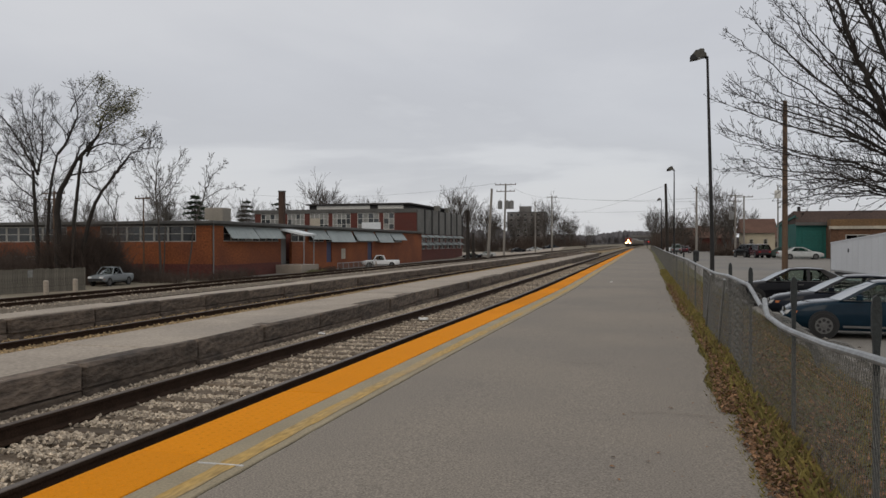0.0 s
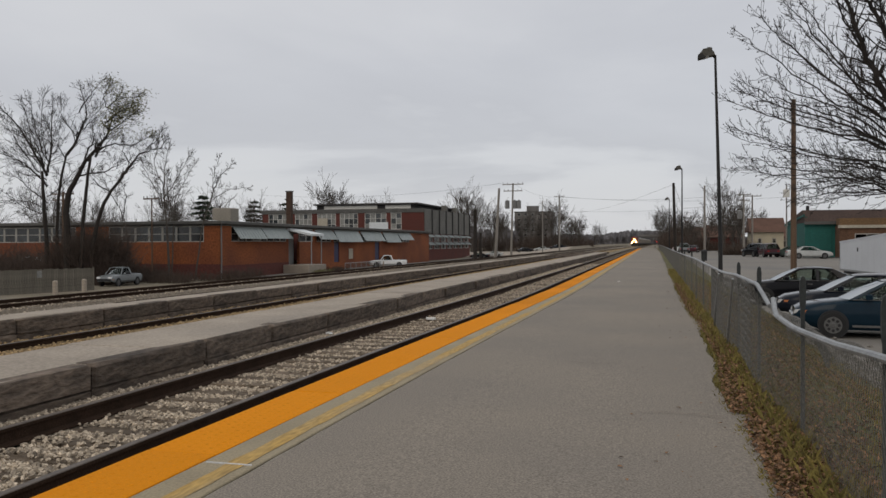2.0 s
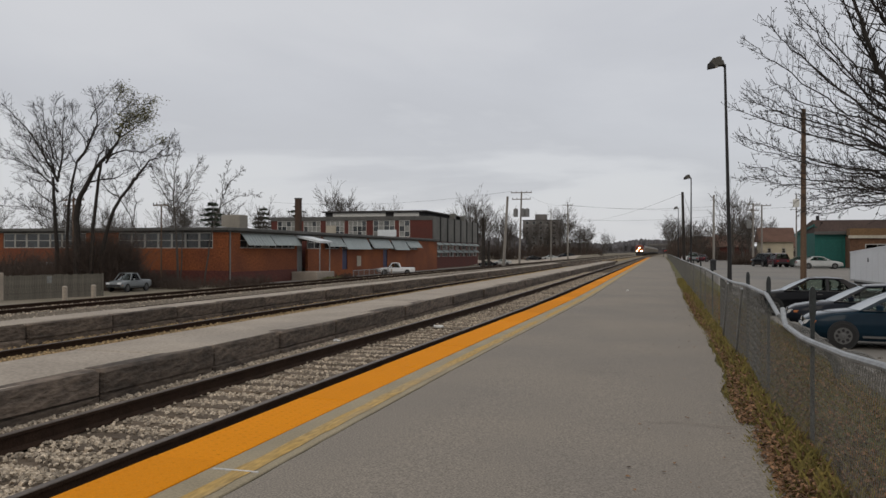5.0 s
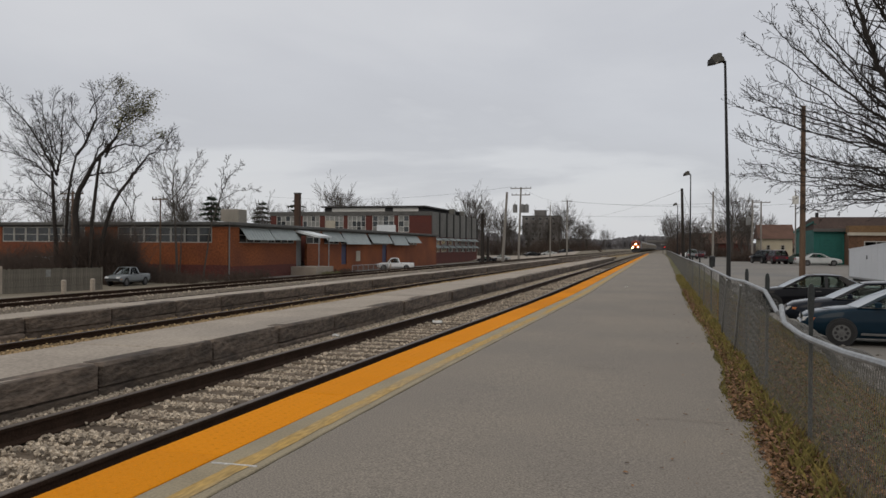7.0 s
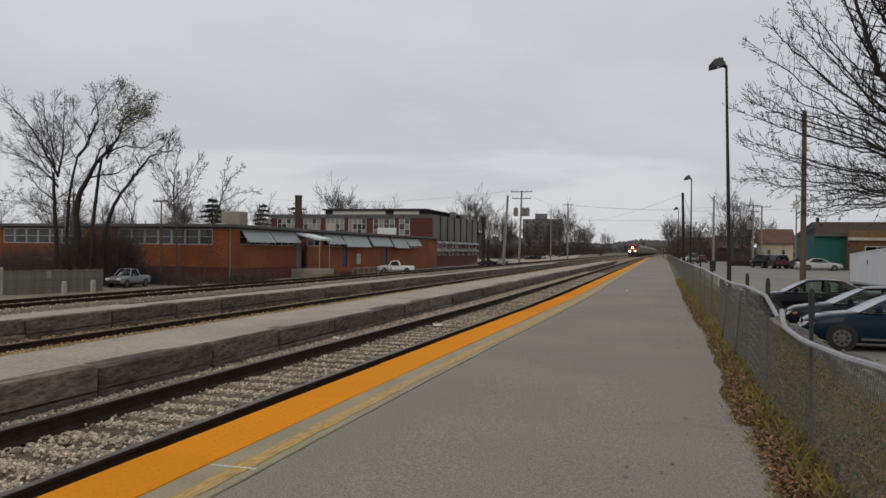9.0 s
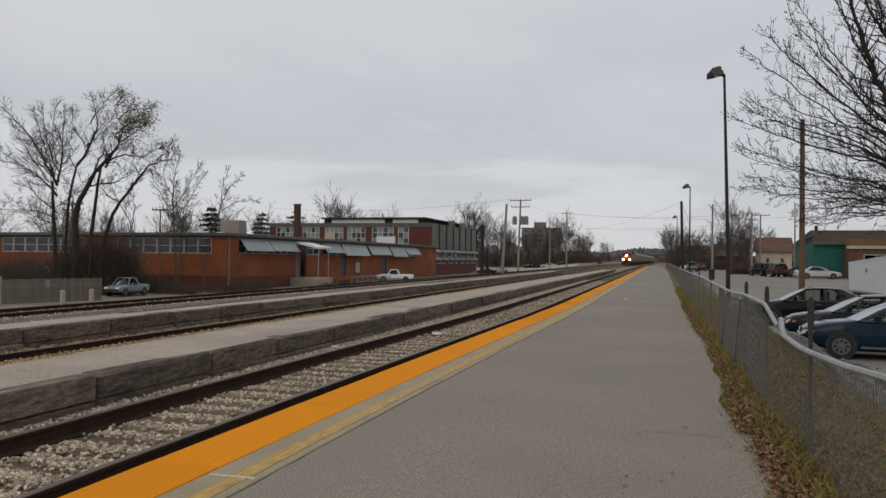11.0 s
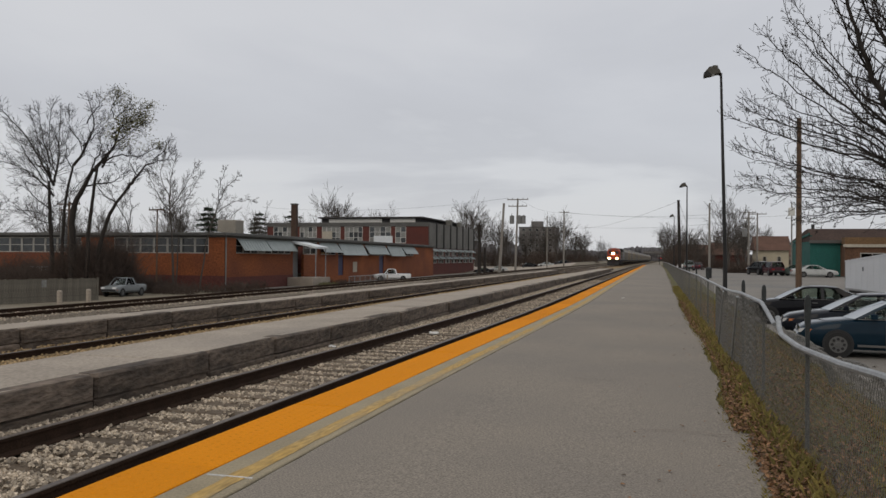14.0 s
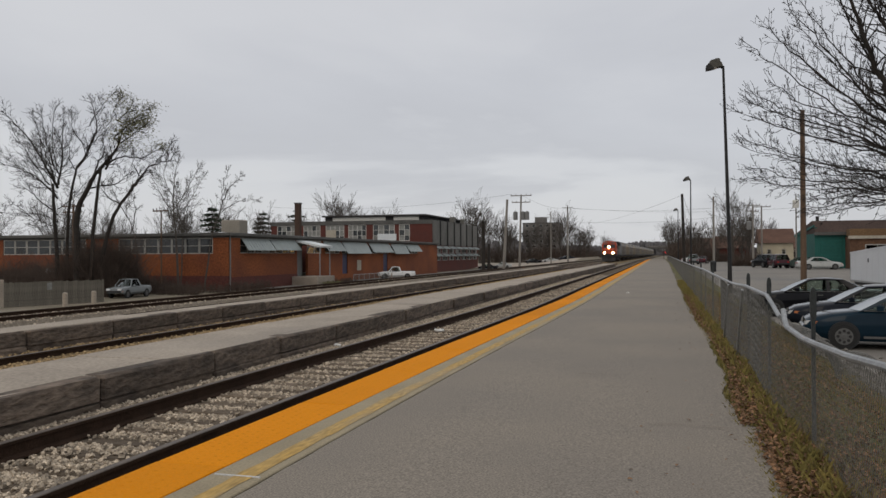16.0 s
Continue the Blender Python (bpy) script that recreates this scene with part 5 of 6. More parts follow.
def make_board_fence():
    root = thing("board_fence", "weathered grey wooden board fence by the yard", "fence", pose(-45.4, 57, -2.35, 0, 0, math.degrees(math.atan2(-7.9, -2.5))))
    rng = random.Random(2)
    for z in (0.4, 1.5):
        part("rail", Mesh().box(0, 8.4, -0.09, -0.04, z, z + 0.09), FENCE_WOOD, root)
    b = Mesh().box(0, 0.19, -0.04, -0.012, 0, 2.0, 0.01).data("board", FENCE_WOOD)
    for i in range(42):
        ob = new("board", b)
        ob.parent, ob.location = root, (i * 0.2, rng.uniform(-0.01, 0.01), -0.15 + rng.uniform(-0.04, 0.04))
    part("end_post", Mesh().box(8.4, 9.0, -0.3, 0.02, -0.2, 2.1, 0.03), CONCRETE, root, "pale concrete end post")
    part("sign", Mesh().box(4.6, 5.0, -0.012, 0.012, 1.2, 1.75), PALE_GREY, root, "small pale notice plate")


make_board_fence()


def make_bollard(at, h):
    root = thing("bollard", "squat pale concrete bollard beside the outer track", "bollard", pose(*at), "bollards")
    part("post", Mesh().cyl((0, 0, -0.2), (0, 0, h - 0.06), 0.105, 12), CONCRETE, root, smooth=True)
    part("cap", Mesh().tube([(0, 0, h - 0.06), (0, 0, h - 0.02), (0, 0, h)], [0.105, 0.085, 0.035], 12), CONCRETE, root, smooth=True)


make_bollard((-23.8, 27.5, ground_z(-23.8, 27.5)), 0.8)
make_bollard((-24.1, 29.6, ground_z(-24.1, 29.6)), 0.8)
for x, y in ((-40.4, 117), (-39.6, 121.5)):
    make_bollard((x, y, ground_z(x, y)), 1.1)


def make_tower():
    root = thing("apartment_tower", "dark grey block of flats far behind bare trees", "building", pose(-61, 430, -2))
    part("wall", Mesh().box(-11.5, 8.6, 0, 16, 0, 20.3, 0.1), TOWER, root)
    part("wall", Mesh().box(-11.0, -4.5, -1.5, 0, 0, 19.4, 0.1), TOWER, root)
    part("roof_house", Mesh().box(-5.4, 0.6, 4, 10, 20.3, 24), TOWER, root)
    part("parapet", Mesh().box(-11.7, 8.8, -0.2, 16.2, 20.3, 20.8), FASCIA, root)
    for r in range(7):
        for c in range(5):
            x = -9.6 + c * 3.6
            y = -1.5 if x < -5 else 0
            w = part("window", Mesh().box(x, x + 1.7, y - 0.06, y, 1.6 + r * 2.8, 3.0 + r * 2.8), FRAME, root)
            part("pane", Mesh().box(x + 0.1, x + 1.6, y - 0.1, y - 0.06, 1.7 + r * 2.8, 2.9 + r * 2.8), PANE, w)


make_tower()


def make_right_buildings():
    g = thing("teal_shop", "teal-painted workshop under a long dark roof", "building", pose(1.0, 7.0, -0.36))
    part("wall", Mesh().box(17.04, 20.7, 97, 97.3, 0, 4.2), TEAL, g, "teal painted front wall")
    part("side_wall", Mesh().prism([(97.3, 0), (97.3, 4.9), (111, 4.0), (111, 0)], "x", 17.04, 17.34), TEAL, g, "teal side wall under a falling eave")
    part("roller_door", Mesh().box(17.7, 20.0, 96.93, 97.0, 0.05, 3.3, 0.02), TEAL, g)
    for k in range(8):
        part("door_slat", Mesh().box(17.72, 19.98, 96.9, 96.93, 0.12 + k * 0.4, 0.46 + k * 0.4, 0.01), TEAL, g)
    part("gable_board", Mesh().prism([(97.0, 4.95), (97.0, 5.2), (111.2, 4.25), (111.2, 4.0)], "x", 16.9, 17.03), TEAL, g)
    part("roof", Mesh().prism([(96.6, 4.15), (96.6, 4.3), (98.6, 5.75), (111.4, 4.4), (111.4, 4.2)], "x", 17.02, 46), SHOP_ROOF, g, "long dark brown pitched roof")
    part("eaves_board", Mesh().box(16.9, 46, 96.5, 96.6, 3.95, 4.3), FASCIA, g)
    part("roof_vent", Mesh().cyl((17.7, 99, 5.5), (17.7, 99, 6.3), 0.2, 8), DARK_STEEL, g)
    b = thing("brick_shop", "brown brick shop with a pale fascia line", "building", pose(1.0, 7.0, -0.36))
    part("wall", Mesh().box(20.4, 44, 94.6, 97, 0, 3.7), BROWN_BRICK, b)
    part("fascia", Mesh().box(20.2, 44, 94.3, 94.6, 3.45, 3.8), BEIGE, b, "pale horizontal fascia")
    part("sign_board", Mesh().box(20.4, 44, 94.6, 96.4, 3.8, 4.6), TAN_BOARD, b, "orange-brown board above the fascia")
    for i in range(4):
        x = 22 + i * 4.5
        make_window(b, "s", x, x + 2.6, 0.9, 2.8, 94.5, 2, 1, 0.2, 900 + i)
    h = thing("cream_house", "cream-sided house with a red-brown roof", "house", pose(0, 0, -0.36))
    part("wall", Mesh().box(22.0, 28.6, 190, 199, 0, 4.1), HOUSE_YELLOW, h)
    part("roof", Mesh().prism([(189.3, 4.1), (194.5, 7.4), (199.7, 4.1)], "x", 21.4, 29.2), SHINGLE, h, "red-brown shingle roof")
    for x in (23.2, 26.2):
        make_window(h, "s", x, x + 0.8, 1.6, 2.7, 189.9, 1, 2, 0.0, int(x))
    h2 = thing("dark_house", "dark brick house among bare trees", "house", pose(0, 0, -0.36))
    part("wall", Mesh().box(14, 21, 205, 215, 0, 3.1), BRICK_DARK, h2)
    part("roof", Mesh().prism([(204.4, 3.1), (210, 6.2), (215.6, 3.1)], "x", 13.4, 21.6), SHINGLE, h2)
    make_window(h2, "s", 16, 17.2, 1.2, 2.5, 204.9, 1, 2, 0.0, 3)
    for i, (x, y, w, d, hh) in enumerate(((30, 230, 12, 9, 5), (6, 260, 10, 9, 5.5), (46, 200, 14, 10, 5))):
        k = thing("far_house", "small dark house beyond the lot", "house", pose(x, y, -0.5), "far houses")
        part("wall", Mesh().box(0, w, 0, d, 0, hh * 0.62), BEIGE if i == 0 else BRICK_DARK, k)
        part("roof", Mesh().prism([(-0.5, hh * 0.62), (d / 2, hh * 1.25), (d + 0.5, hh * 0.62)], "x", -0.5, w + 0.5), SHINGLE, k)
        part("window", Mesh().box(w * 0.3, w * 0.5, -0.05, 0, 1.0, 2.2), PANE, k)


make_right_buildings()


def make_storage_box():
    root = thing("cargo_trailer", "long white box trailer with a rising roof parked in the lot", "trailer", pose(12.65, 60.0, lot_z(60), 0, 0, -87))
    part("box", Mesh().prism([(0, 0.16), (12, 0.16), (12, 2.72), (0, 2.12)], "y", 0, 2.4), WHITE_METAL, root, "white sheet-metal box")
    for x in (0.0, 11.95):
        part("corner_trim", Mesh().box(x, x + 0.05, -0.02, 0, 0.18, 2.1 + 0.05 * x), GALV, root)
    part("roof_trim", Mesh().prism([(-0.02, 2.07), (12.02, 2.67), (12.02, 2.76), (-0.02, 2.16)], "y", -0.025, 0.0), WHITE_METAL, root)
    part("bottom_rail", Mesh().box(0, 12, -0.025, 0.0, 0.16, 0.28), GALV, root)
    for k in range(1, 10):
        part("panel_seam", Mesh().box(1.2 * k, 1.2 * k + 0.02, -0.008, 0.0, 0.28, 2.07 + 0.06 * k), WHITE_METAL, root)
    part("chassis", Mesh().box(0.2, 11.8, 0.2, 2.2, 0.0, 0.16), BLACK_TRIM, root)
    part("latch", Mesh().box(3.9, 4.06, -0.03, 0, 1.5, 1.75), BLACK_TRIM, root)


make_storage_box()

# ---- poles, lamps and wires ----


def make_lamp_post(at, h, label, lean=0.0):
    root = thing("street_lamp", label, "street lamp", pose(*at), "platform lamps")
    part("pole", Mesh().tube([(0, 0, 0), (0.0, 0, 2.0), (lean * 0.5, 0, h * 0.6), (lean, 0, h)], [0.105, 0.085, 0.068, 0.05], 10), DARK_STEEL, root, "dark slender tapering pole", smooth=True)
    part("base", Mesh().tube([(0, 0, 0), (0, 0, 0.25), (0, 0, 0.4)], [0.24, 0.22, 0.12], 12), CONCRETE, root)
    part("arm", Mesh().tube([(lean, 0, h - 0.12), (lean - 0.2, 0, h + 0.03), (lean - 0.4, 0, h + 0.12)], 0.035, 6), DARK_STEEL, root)
    head = part("head", Mesh().prism([(-0.66, -0.1), (-0.7, 0.02), (-0.5, 0.26), (-0.28, 0.28), (-0.08, 0.12), (-0.04, -0.02), (-0.24, -0.05)], "y", -0.2, 0.2), LAMP_HOUSING, root, "boxy weathered floodlight head")
    head.location = (lean + 0.02, 0, h)
    part("visor", Mesh().prism([(-0.72, -0.15), (-0.72, 0.02), (-0.57, 0.1), (-0.4, -0.1)], "y", -0.21, 0.21), DARK_STEEL, head, "dark hood over the lens")
    part("ballast_box", Mesh().box(-0.38, -0.14, -0.15, 0.15, 0.15, 0.33, 0.04), LAMP_HOUSING, head)
    part("lens", Mesh().prism([(-0.67, -0.13), (-0.72, 0.0), (-0.7, 0.01), (-0.3, -0.065), (-0.3, -0.085)], "y", -0.17, 0.17), LAMP_CLEAR, head)


make_lamp_post((2.83, 35.3, ground_z(2.83, 35.3)), 10.0, "tall dark parking-lot lamp post behind the fence", -0.2)
make_lamp_post((2.9, 80, -0.4), 9.0, "dark lamp post farther along the fence")
make_lamp_post((2.75, 128, -0.4), 8.6, "dark lamp post farther along the fence")


def make_utility_pole(at, top, label, r=0.16, arms=(), cans=0, material=None, lean=(0, 0)):
    x, y, z = at
    root = thing("utility_pole", label, "utility pole", pose(x, y, z), "utility poles")
    h = top - z
    part("pole", Mesh().tube([(0, 0, -0.2), (lean[0], lean[1], h)], [r, r * 0.7], 10), material or WOOD_POLE, root, smooth=True)
    for dz, w in arms:
        arm = part("crossarm", Mesh().box(-w, w, -0.2, -0.08, h - dz, h - dz + 0.14), material or WOOD_POLE, root)
        arm.location = (lean[0], lean[1], 0)
        for k in (-0.95, -0.5, 0.5, 0.95):
            part("insulator", Mesh().cyl((k * w, -0.14, h - dz + 0.14), (k * w, -0.14, h - dz + 0.34), 0.05, 6), FASCIA, arm)
    for k in range(cans):
        dx = (-0.62, 0.62, 1.3)[k]
        c = part("transformer", Mesh().cyl((dx, 0, h - 4.2), (dx, 0, h - 2.9), 0.38, 12), GREY_WALL, root, "grey transformer can", smooth=True)
        part("transformer_lid", Mesh().cyl((dx, 0, h - 2.9), (dx, 0, h - 2.75), 0.3, 12, 0.1), GREY_WALL, c)
    return root


make_utility_pole((8.55, 53, lot_z(53)), 10.3, "tall brown wooden utility pole in the lot", 0.19, material=WOOD_POLE)
p = bpy.data.objects["utility_pole"]
part("meter_box", Mesh().box(-0.6, -0.24, -0.16, 0.14, 5.0, 5.5, 0.04), FRAME_PALE, p, "pale grey box on the pole")
make_utility_pole((-22.5, 130, ground_z(-22.5, 130)), 11.4, "utility pole with two crossarms and grey transformers", 0.19, ((0.25, 1.75), (1.35, 1.55)), 3, GREY_POLE, (0.35, 0))
make_utility_pole((-18.25, 94.2, ground_z(-18.3, 94)), 8.1, "plain grey pole with no arms", 0.19, material=GREY_POLE, lean=(0.5, 0))
make_utility_pole((-20.25, 92, ground_z(-20.3, 92)), 5.4, "short dark stub pole beside the siding", 0.24, material=BARK)
make_utility_pole((-19.7, 92.5, ground_z(-19.7, 92)), 2.7, "short dark stub pole beside the siding", 0.2, material=BARK)
make_utility_pole((-21.2, 190, ground_z(-21.2, 190)), 12.8, "far pole carrying wires over the tracks", 0.2, ((0.35, 1.2),), 0, GREY_POLE)
make_utility_pole((-21.9, 165, ground_z(-21.9, 165)), 10.3, "thin pale pole beyond the sidings", 0.13, material=GREY_POLE)
make_utility_pole((2.25, 78, -0.36), 7.1, "short dark pole by the fence", 0.17, material=BARK, lean=(-0.2, 0))
make_utility_pole((14.9, 140, -0.36), 9.6, "wooden pole with crossarms by the lot", 0.18, ((0.3, 1.1), (1.3, 0.9)), 1, GREY_POLE)
make_utility_pole((17.4, 150, -0.36), 9.9, "wooden pole with a crossarm by the lot", 0.17, ((0.3, 1.5),), 0, GREY_POLE)
make_utility_pole((5.6, 90, -0.36), 7.6, "weathered pole by the lot entrance", 0.13, material=GREY_POLE)
make_utility_pole((16.9, 110, -0.36), 8.9, "thin pole behind the parked cars", 0.11, material=GREY_POLE)

make_utility_pole((-62.5, 73.5, -2.4), 7.3, "wooden pole with a crossarm behind the trees", 0.17, ((0.35, 1.5), (1.0, 1.2)), 1)
make_utility_pole((-51.0, 73.0, -2.4), 6.4, "thin wooden pole before the brick wing", 0.1, ((0.2, 0.9),))


def make_wire(a, b, sag, label="thin sagging overhead wire", r=0.013):
    a, b = Vector(a), Vector(b)
    pts = []
    for i in range(15):
        s = i / 14
        p = a.lerp(b, s)
        pts.append((p.x, p.y, p.z - sag * 4 * s * (1 - s)))
    solid("overhead_wire", Mesh().tube(pts, r, 4), DARK_STEEL, label, "wire", "overhead wires")


make_wire((-21.2, 190, 12.6), (14.9, 140, 9.5), 0.9, r=0.015)
make_wire((-21.2, 190, 12.5), (40, 196, 12.6), 1.4, r=0.017)
make_wire((-21.2, 190, 9.3), (17.4, 150, 8.8), 1.0, r=0.015)
make_wire((-21.2, 190, 9.0), (2.1, 78, 7.0), 1.2, r=0.01)
make_wire((-22.2, 130, 11.4), (-21.2, 190, 12.6), 0.9)
make_wire((-23.8, 130, 11.5), (-70, 132, 10.5), 1.2)
make_wire((2.1, 78, 7.0), (2.9, 80, 4.9), 0.05)


def make_signal():
    root = thing("crossing_signal", "red grade-crossing signal at the platform's end", "signal", pose(1.1, 236, -0.46))
    part("mast", Mesh().cyl((0, 0, 0), (0, 0, 3.4), 0.07, 8), DARK_STEEL, root)
    part("crossbuck", Mesh().box(-0.6, 0.6, -0.05, -0.02, 2.9, 3.1), PALE_GREY, root)
    for s in (-1, 1):
        hood = part("lamp_hood", Mesh().cyl((0.4 * s, -0.3, 2.3), (0.4 * s, 0.05, 2.3), 0.16, 12), BLACK_TRIM, root)
        part("lamp_lens", Mesh().cyl((0.4 * s, -0.33, 2.3), (0.4 * s, -0.3, 2.3), 0.1, 12), SIGNAL_RED if s > 0 else LAMP_RED, hood, "red lens")


make_signal()


def make_overpass():
    root = thing("overpass", "dark road bridge far down the line", "bridge", pose(0, 760, 0))
    part("deck", Mesh().box(-11, 70, 0, 9, 6.4, 8.0), FASCIA, root)
    part("parapet", Mesh().box(-11, 70, -0.3, 0, 7.4, 9.2), TOWER, root)
    for x in (-9.5, 16, 34, 52):
        part("pier", Mesh().box(x - 0.8, x + 0.8, 1, 8, -1, 6.4, 0.1), TOWER, root)


make_overpass()


def make_far_woods():
    rng = random.Random(91)
    m = Mesh()
    for i in range(2600):
        x = rng.uniform(-900, 900) if i < 2000 else rng.gauss(-24, 26)
        y = rng.uniform(880, 1150)
        h = 9 + 6 * noise.noise(Vector((x * 0.012, 0, 0))) + rng.uniform(0, 4) + 6.5 * math.exp(-((x + 24) / 30) ** 2)
        w = rng.uniform(2.2, 5)
        n = 10
        pts = [(x + w * rng.uniform(0.6, 1.1) * math.cos(a) * 0.9, y, h * 0.55 + h * 0.42 * math.sin(a) * rng.uniform(0.88, 1.06)) for a in [2 * math.pi * k / n for k in range(n)]]
        m.add([(x, y - 3, h * 0.6)] + pts + [(x - w * 0.7, y, -2), (x + w * 0.7, y, -2)], [(0, 1 + k, 1 + (k + 1) % n) for k in range(n)] + [(n + 1, n + 2, 1, 6)])
    solid("far_woods", m, FAR_WOOD, "low line of far bare woods, greyed for haze", "woods", kind="stuff")
    for k, (x0, x1, y, hh) in enumerate(((-420, -70, 420, 9), (60, 500, 420, 8), (-700, -140, 320, 10))):
        t = Mesh()
        for i in range(340):
            x = rng.uniform(x0, x1)
            h = hh * rng.uniform(0.6, 1.25)
            w = rng.uniform(2, 4.5)
            yy = y + rng.uniform(0, 40)
            n = 8
            pts = [(x + w * math.cos(a) * rng.uniform(0.6, 1.1), yy, h * 0.6 + h * 0.4 * math.sin(a) * rng.uniform(0.7, 1.2)) for a in [2 * math.pi * j / n for j in range(n)]]
            t.add([(x, yy - 1.5, h * 0.6)] + pts + [(x - w * 0.6, yy, -2.5), (x + w * 0.6, yy, -2.5)], [(0, 1 + j, 1 + (j + 1) % n) for j in range(n)] + [(n + 1, n + 2, 1, 5)])
        solid("tree_belt", t, FAR_WOOD, "belt of bare trees in the distance, greyed for haze", "woods", kind="stuff")


make_far_woods()

# ---- cars ----
STYLES = {
    # side line of the body (x, top), cabin corners (base front, roof front, roof rear, base rear), heights, half width, wheels
    "sedan": dict(line=((0.0, 0.52), (0.03, 0.68), (0.2, 0.77), (0.6, 0.85), (1.3, 0.94), (2.4, 0.96), (3.75, 0.98), (4.6, 0.97), (4.78, 0.85), (4.82, 0.5)), cab=(1.2, 2.05, 3.15, 4.0), belt=0.93, roof=1.41, half=0.88, wheels=(0.86, 3.62), r=0.315, low=0.2),
    "suv": dict(line=((0.0, 0.6), (0.06, 0.85), (0.6, 1.0), (1.4, 1.06), (2.4, 1.08), (4.3, 1.08), (4.5, 1.05), (4.58, 0.6)), cab=(1.25, 1.85, 4.1, 4.5), belt=1.06, roof=1.74, half=0.92, wheels=(0.9, 3.6), r=0.36, low=0.3),
    "pickup": dict(line=((0.0, 0.6), (0.06, 0.88), (0.6, 1.0), (1.5, 1.06), (2.4, 1.08), (3.4, 1.08), (5.2, 1.07), (5.28, 1.02), (5.3, 0.6)), cab=(1.45, 2.05, 3.05, 3.3), belt=1.06, roof=1.72, half=0.93, wheels=(0.95, 4.15), r=0.37, low=0.36),
}


def make_car(name, label, style, paint, m, rough_glass=None, group="parked cars"):
    """The car's nose is at its origin and it stretches along +x; it stands on z = 0."""
    s = STYLES[style]
    root = thing(name, label, "car" if style != "pickup" else "pickup truck", m, group)
    H, low = s["half"], s["low"]
    body = Mesh()
    rings = []
    # finer stations along the side line
    st = []
    for (a, p), (b, q) in zip(s["line"], s["line"][1:]):
        k = max(1, int((b - a) / 0.3))
        st += [(a + (b - a) * i / k, p + (q - p) * i / k) for i in range(k)]
    st.append(s["line"][-1])
    L = st[-1][0]
    for x, z in st:
        e = min(x, L - x)
        w = H * (0.80 + 0.2 * min(1, (e / 0.7)) ** 0.5)
        zb = low + (0.12 if e < 0.3 else 0.0)
        half = [(0, zb), (w * 0.9, zb), (w * 0.985, zb + 0.1), (w, zb + 0.3 * (z - zb)), (w * 0.995, zb + 0.7 * (z - zb)), (w * 0.965, z - 0.07), (w * 0.88, z - 0.012), (w * 0.5, z + 0.015), (0, z + 0.025)]
        ring = [(x, y, zz) for y, zz in half] + [(x, -y, zz) for y, zz in half[-2:0:-1]]
        rings.append(ring)
    n = len(rings[0])
    for r in rings:
        body.v += r
    for i in range(len(rings) - 1):
        body.f += [(i * n + j, (i + 1) * n + j, (i + 1) * n + (j + 1) % n, i * n + (j + 1) % n) for j in range(n)]
    body.f += [tuple(range(n)), tuple((len(rings) - 1) * n + j for j in range(n - 1, -1, -1))]
    part("body", body, paint, root, smooth=True)
    a, b, c, d = s["cab"]
    zb, zr = s["belt"], s["roof"]
    w0, w1 = H * 0.93, H * 0.68
    def on_side(x, z, y, inset=0.0):
        """A point on the sloping side of the cabin."""
        f = (z - zb) / (zr - zb)
        return (x, y * (w0 + (w1 - w0) * f - inset), z)

    def slab(q, thick):
        """A thin plate through an outline, thickened towards the cabin's middle."""
        q = [Vector(v) for v in q]
        mid = sum(q, Vector()) / len(q)
        nrm = (q[1] - q[0]).cross(q[2] - q[0]).normalized()
        if nrm.dot(mid - Vector(((a + d) / 2, 0, 0.9))) < 0:
            nrm = -nrm
        k = len(q)
        return Mesh().add(q + [v - nrm * thick for v in q], [tuple(range(k)), tuple(range(2 * k - 1, k - 1, -1))] + [(i, k + i, k + (i + 1) % k, (i + 1) % k) for i in range(k)])

    def glass(nm, q):
        ob = part(nm, slab(q, 0.006), CAR_GLASS, root)
        ob.visible_shadow = False

    # the roof: a crowned panel rounded into the pillars
    roof, cols = Mesh(), 9
    stations = [(b - 0.05, -0.045), (b + 0.04, -0.02), (b + 0.3, 0.0), ((b + c) / 2, 0.012), (c - 0.3, 0.0), (c - 0.04, -0.022), (c + 0.05, -0.05)]
    for lift in (0.0, -0.035):
        for x, dz in stations:
            for k in range(cols):
                u = 2 * k / (cols - 1) - 1
                roof.v.append((x, u * (w1 + 0.02), zr + dz + lift + 0.012 - 0.055 * abs(u) ** 3.5))
    R, Q = len(stations), len(stations) * cols
    for i in range(R - 1):
        for k in range(cols - 1):
            o = i * cols + k
            roof.f += [(o, o + cols, o + cols + 1, o + 1), (Q + o, Q + o + 1, Q + o + cols + 1, Q + o + cols)]
        for o, e in ((i * cols, -1), (i * cols + cols - 1, 1)):
            roof.f.append((o, o + cols, Q + o + cols, Q + o) if e > 0 else (o, Q + o, Q + o + cols, o + cols))
    for k in range(cols - 1):
        roof.f += [(k, k + 1, Q + k + 1, Q + k), (Q - cols + k, 2 * Q - cols + k, 2 * Q - cols + k + 1, Q - cols + k + 1)]
    part("roof", roof, paint, root, smooth=True)
    zt = zr - 0.055
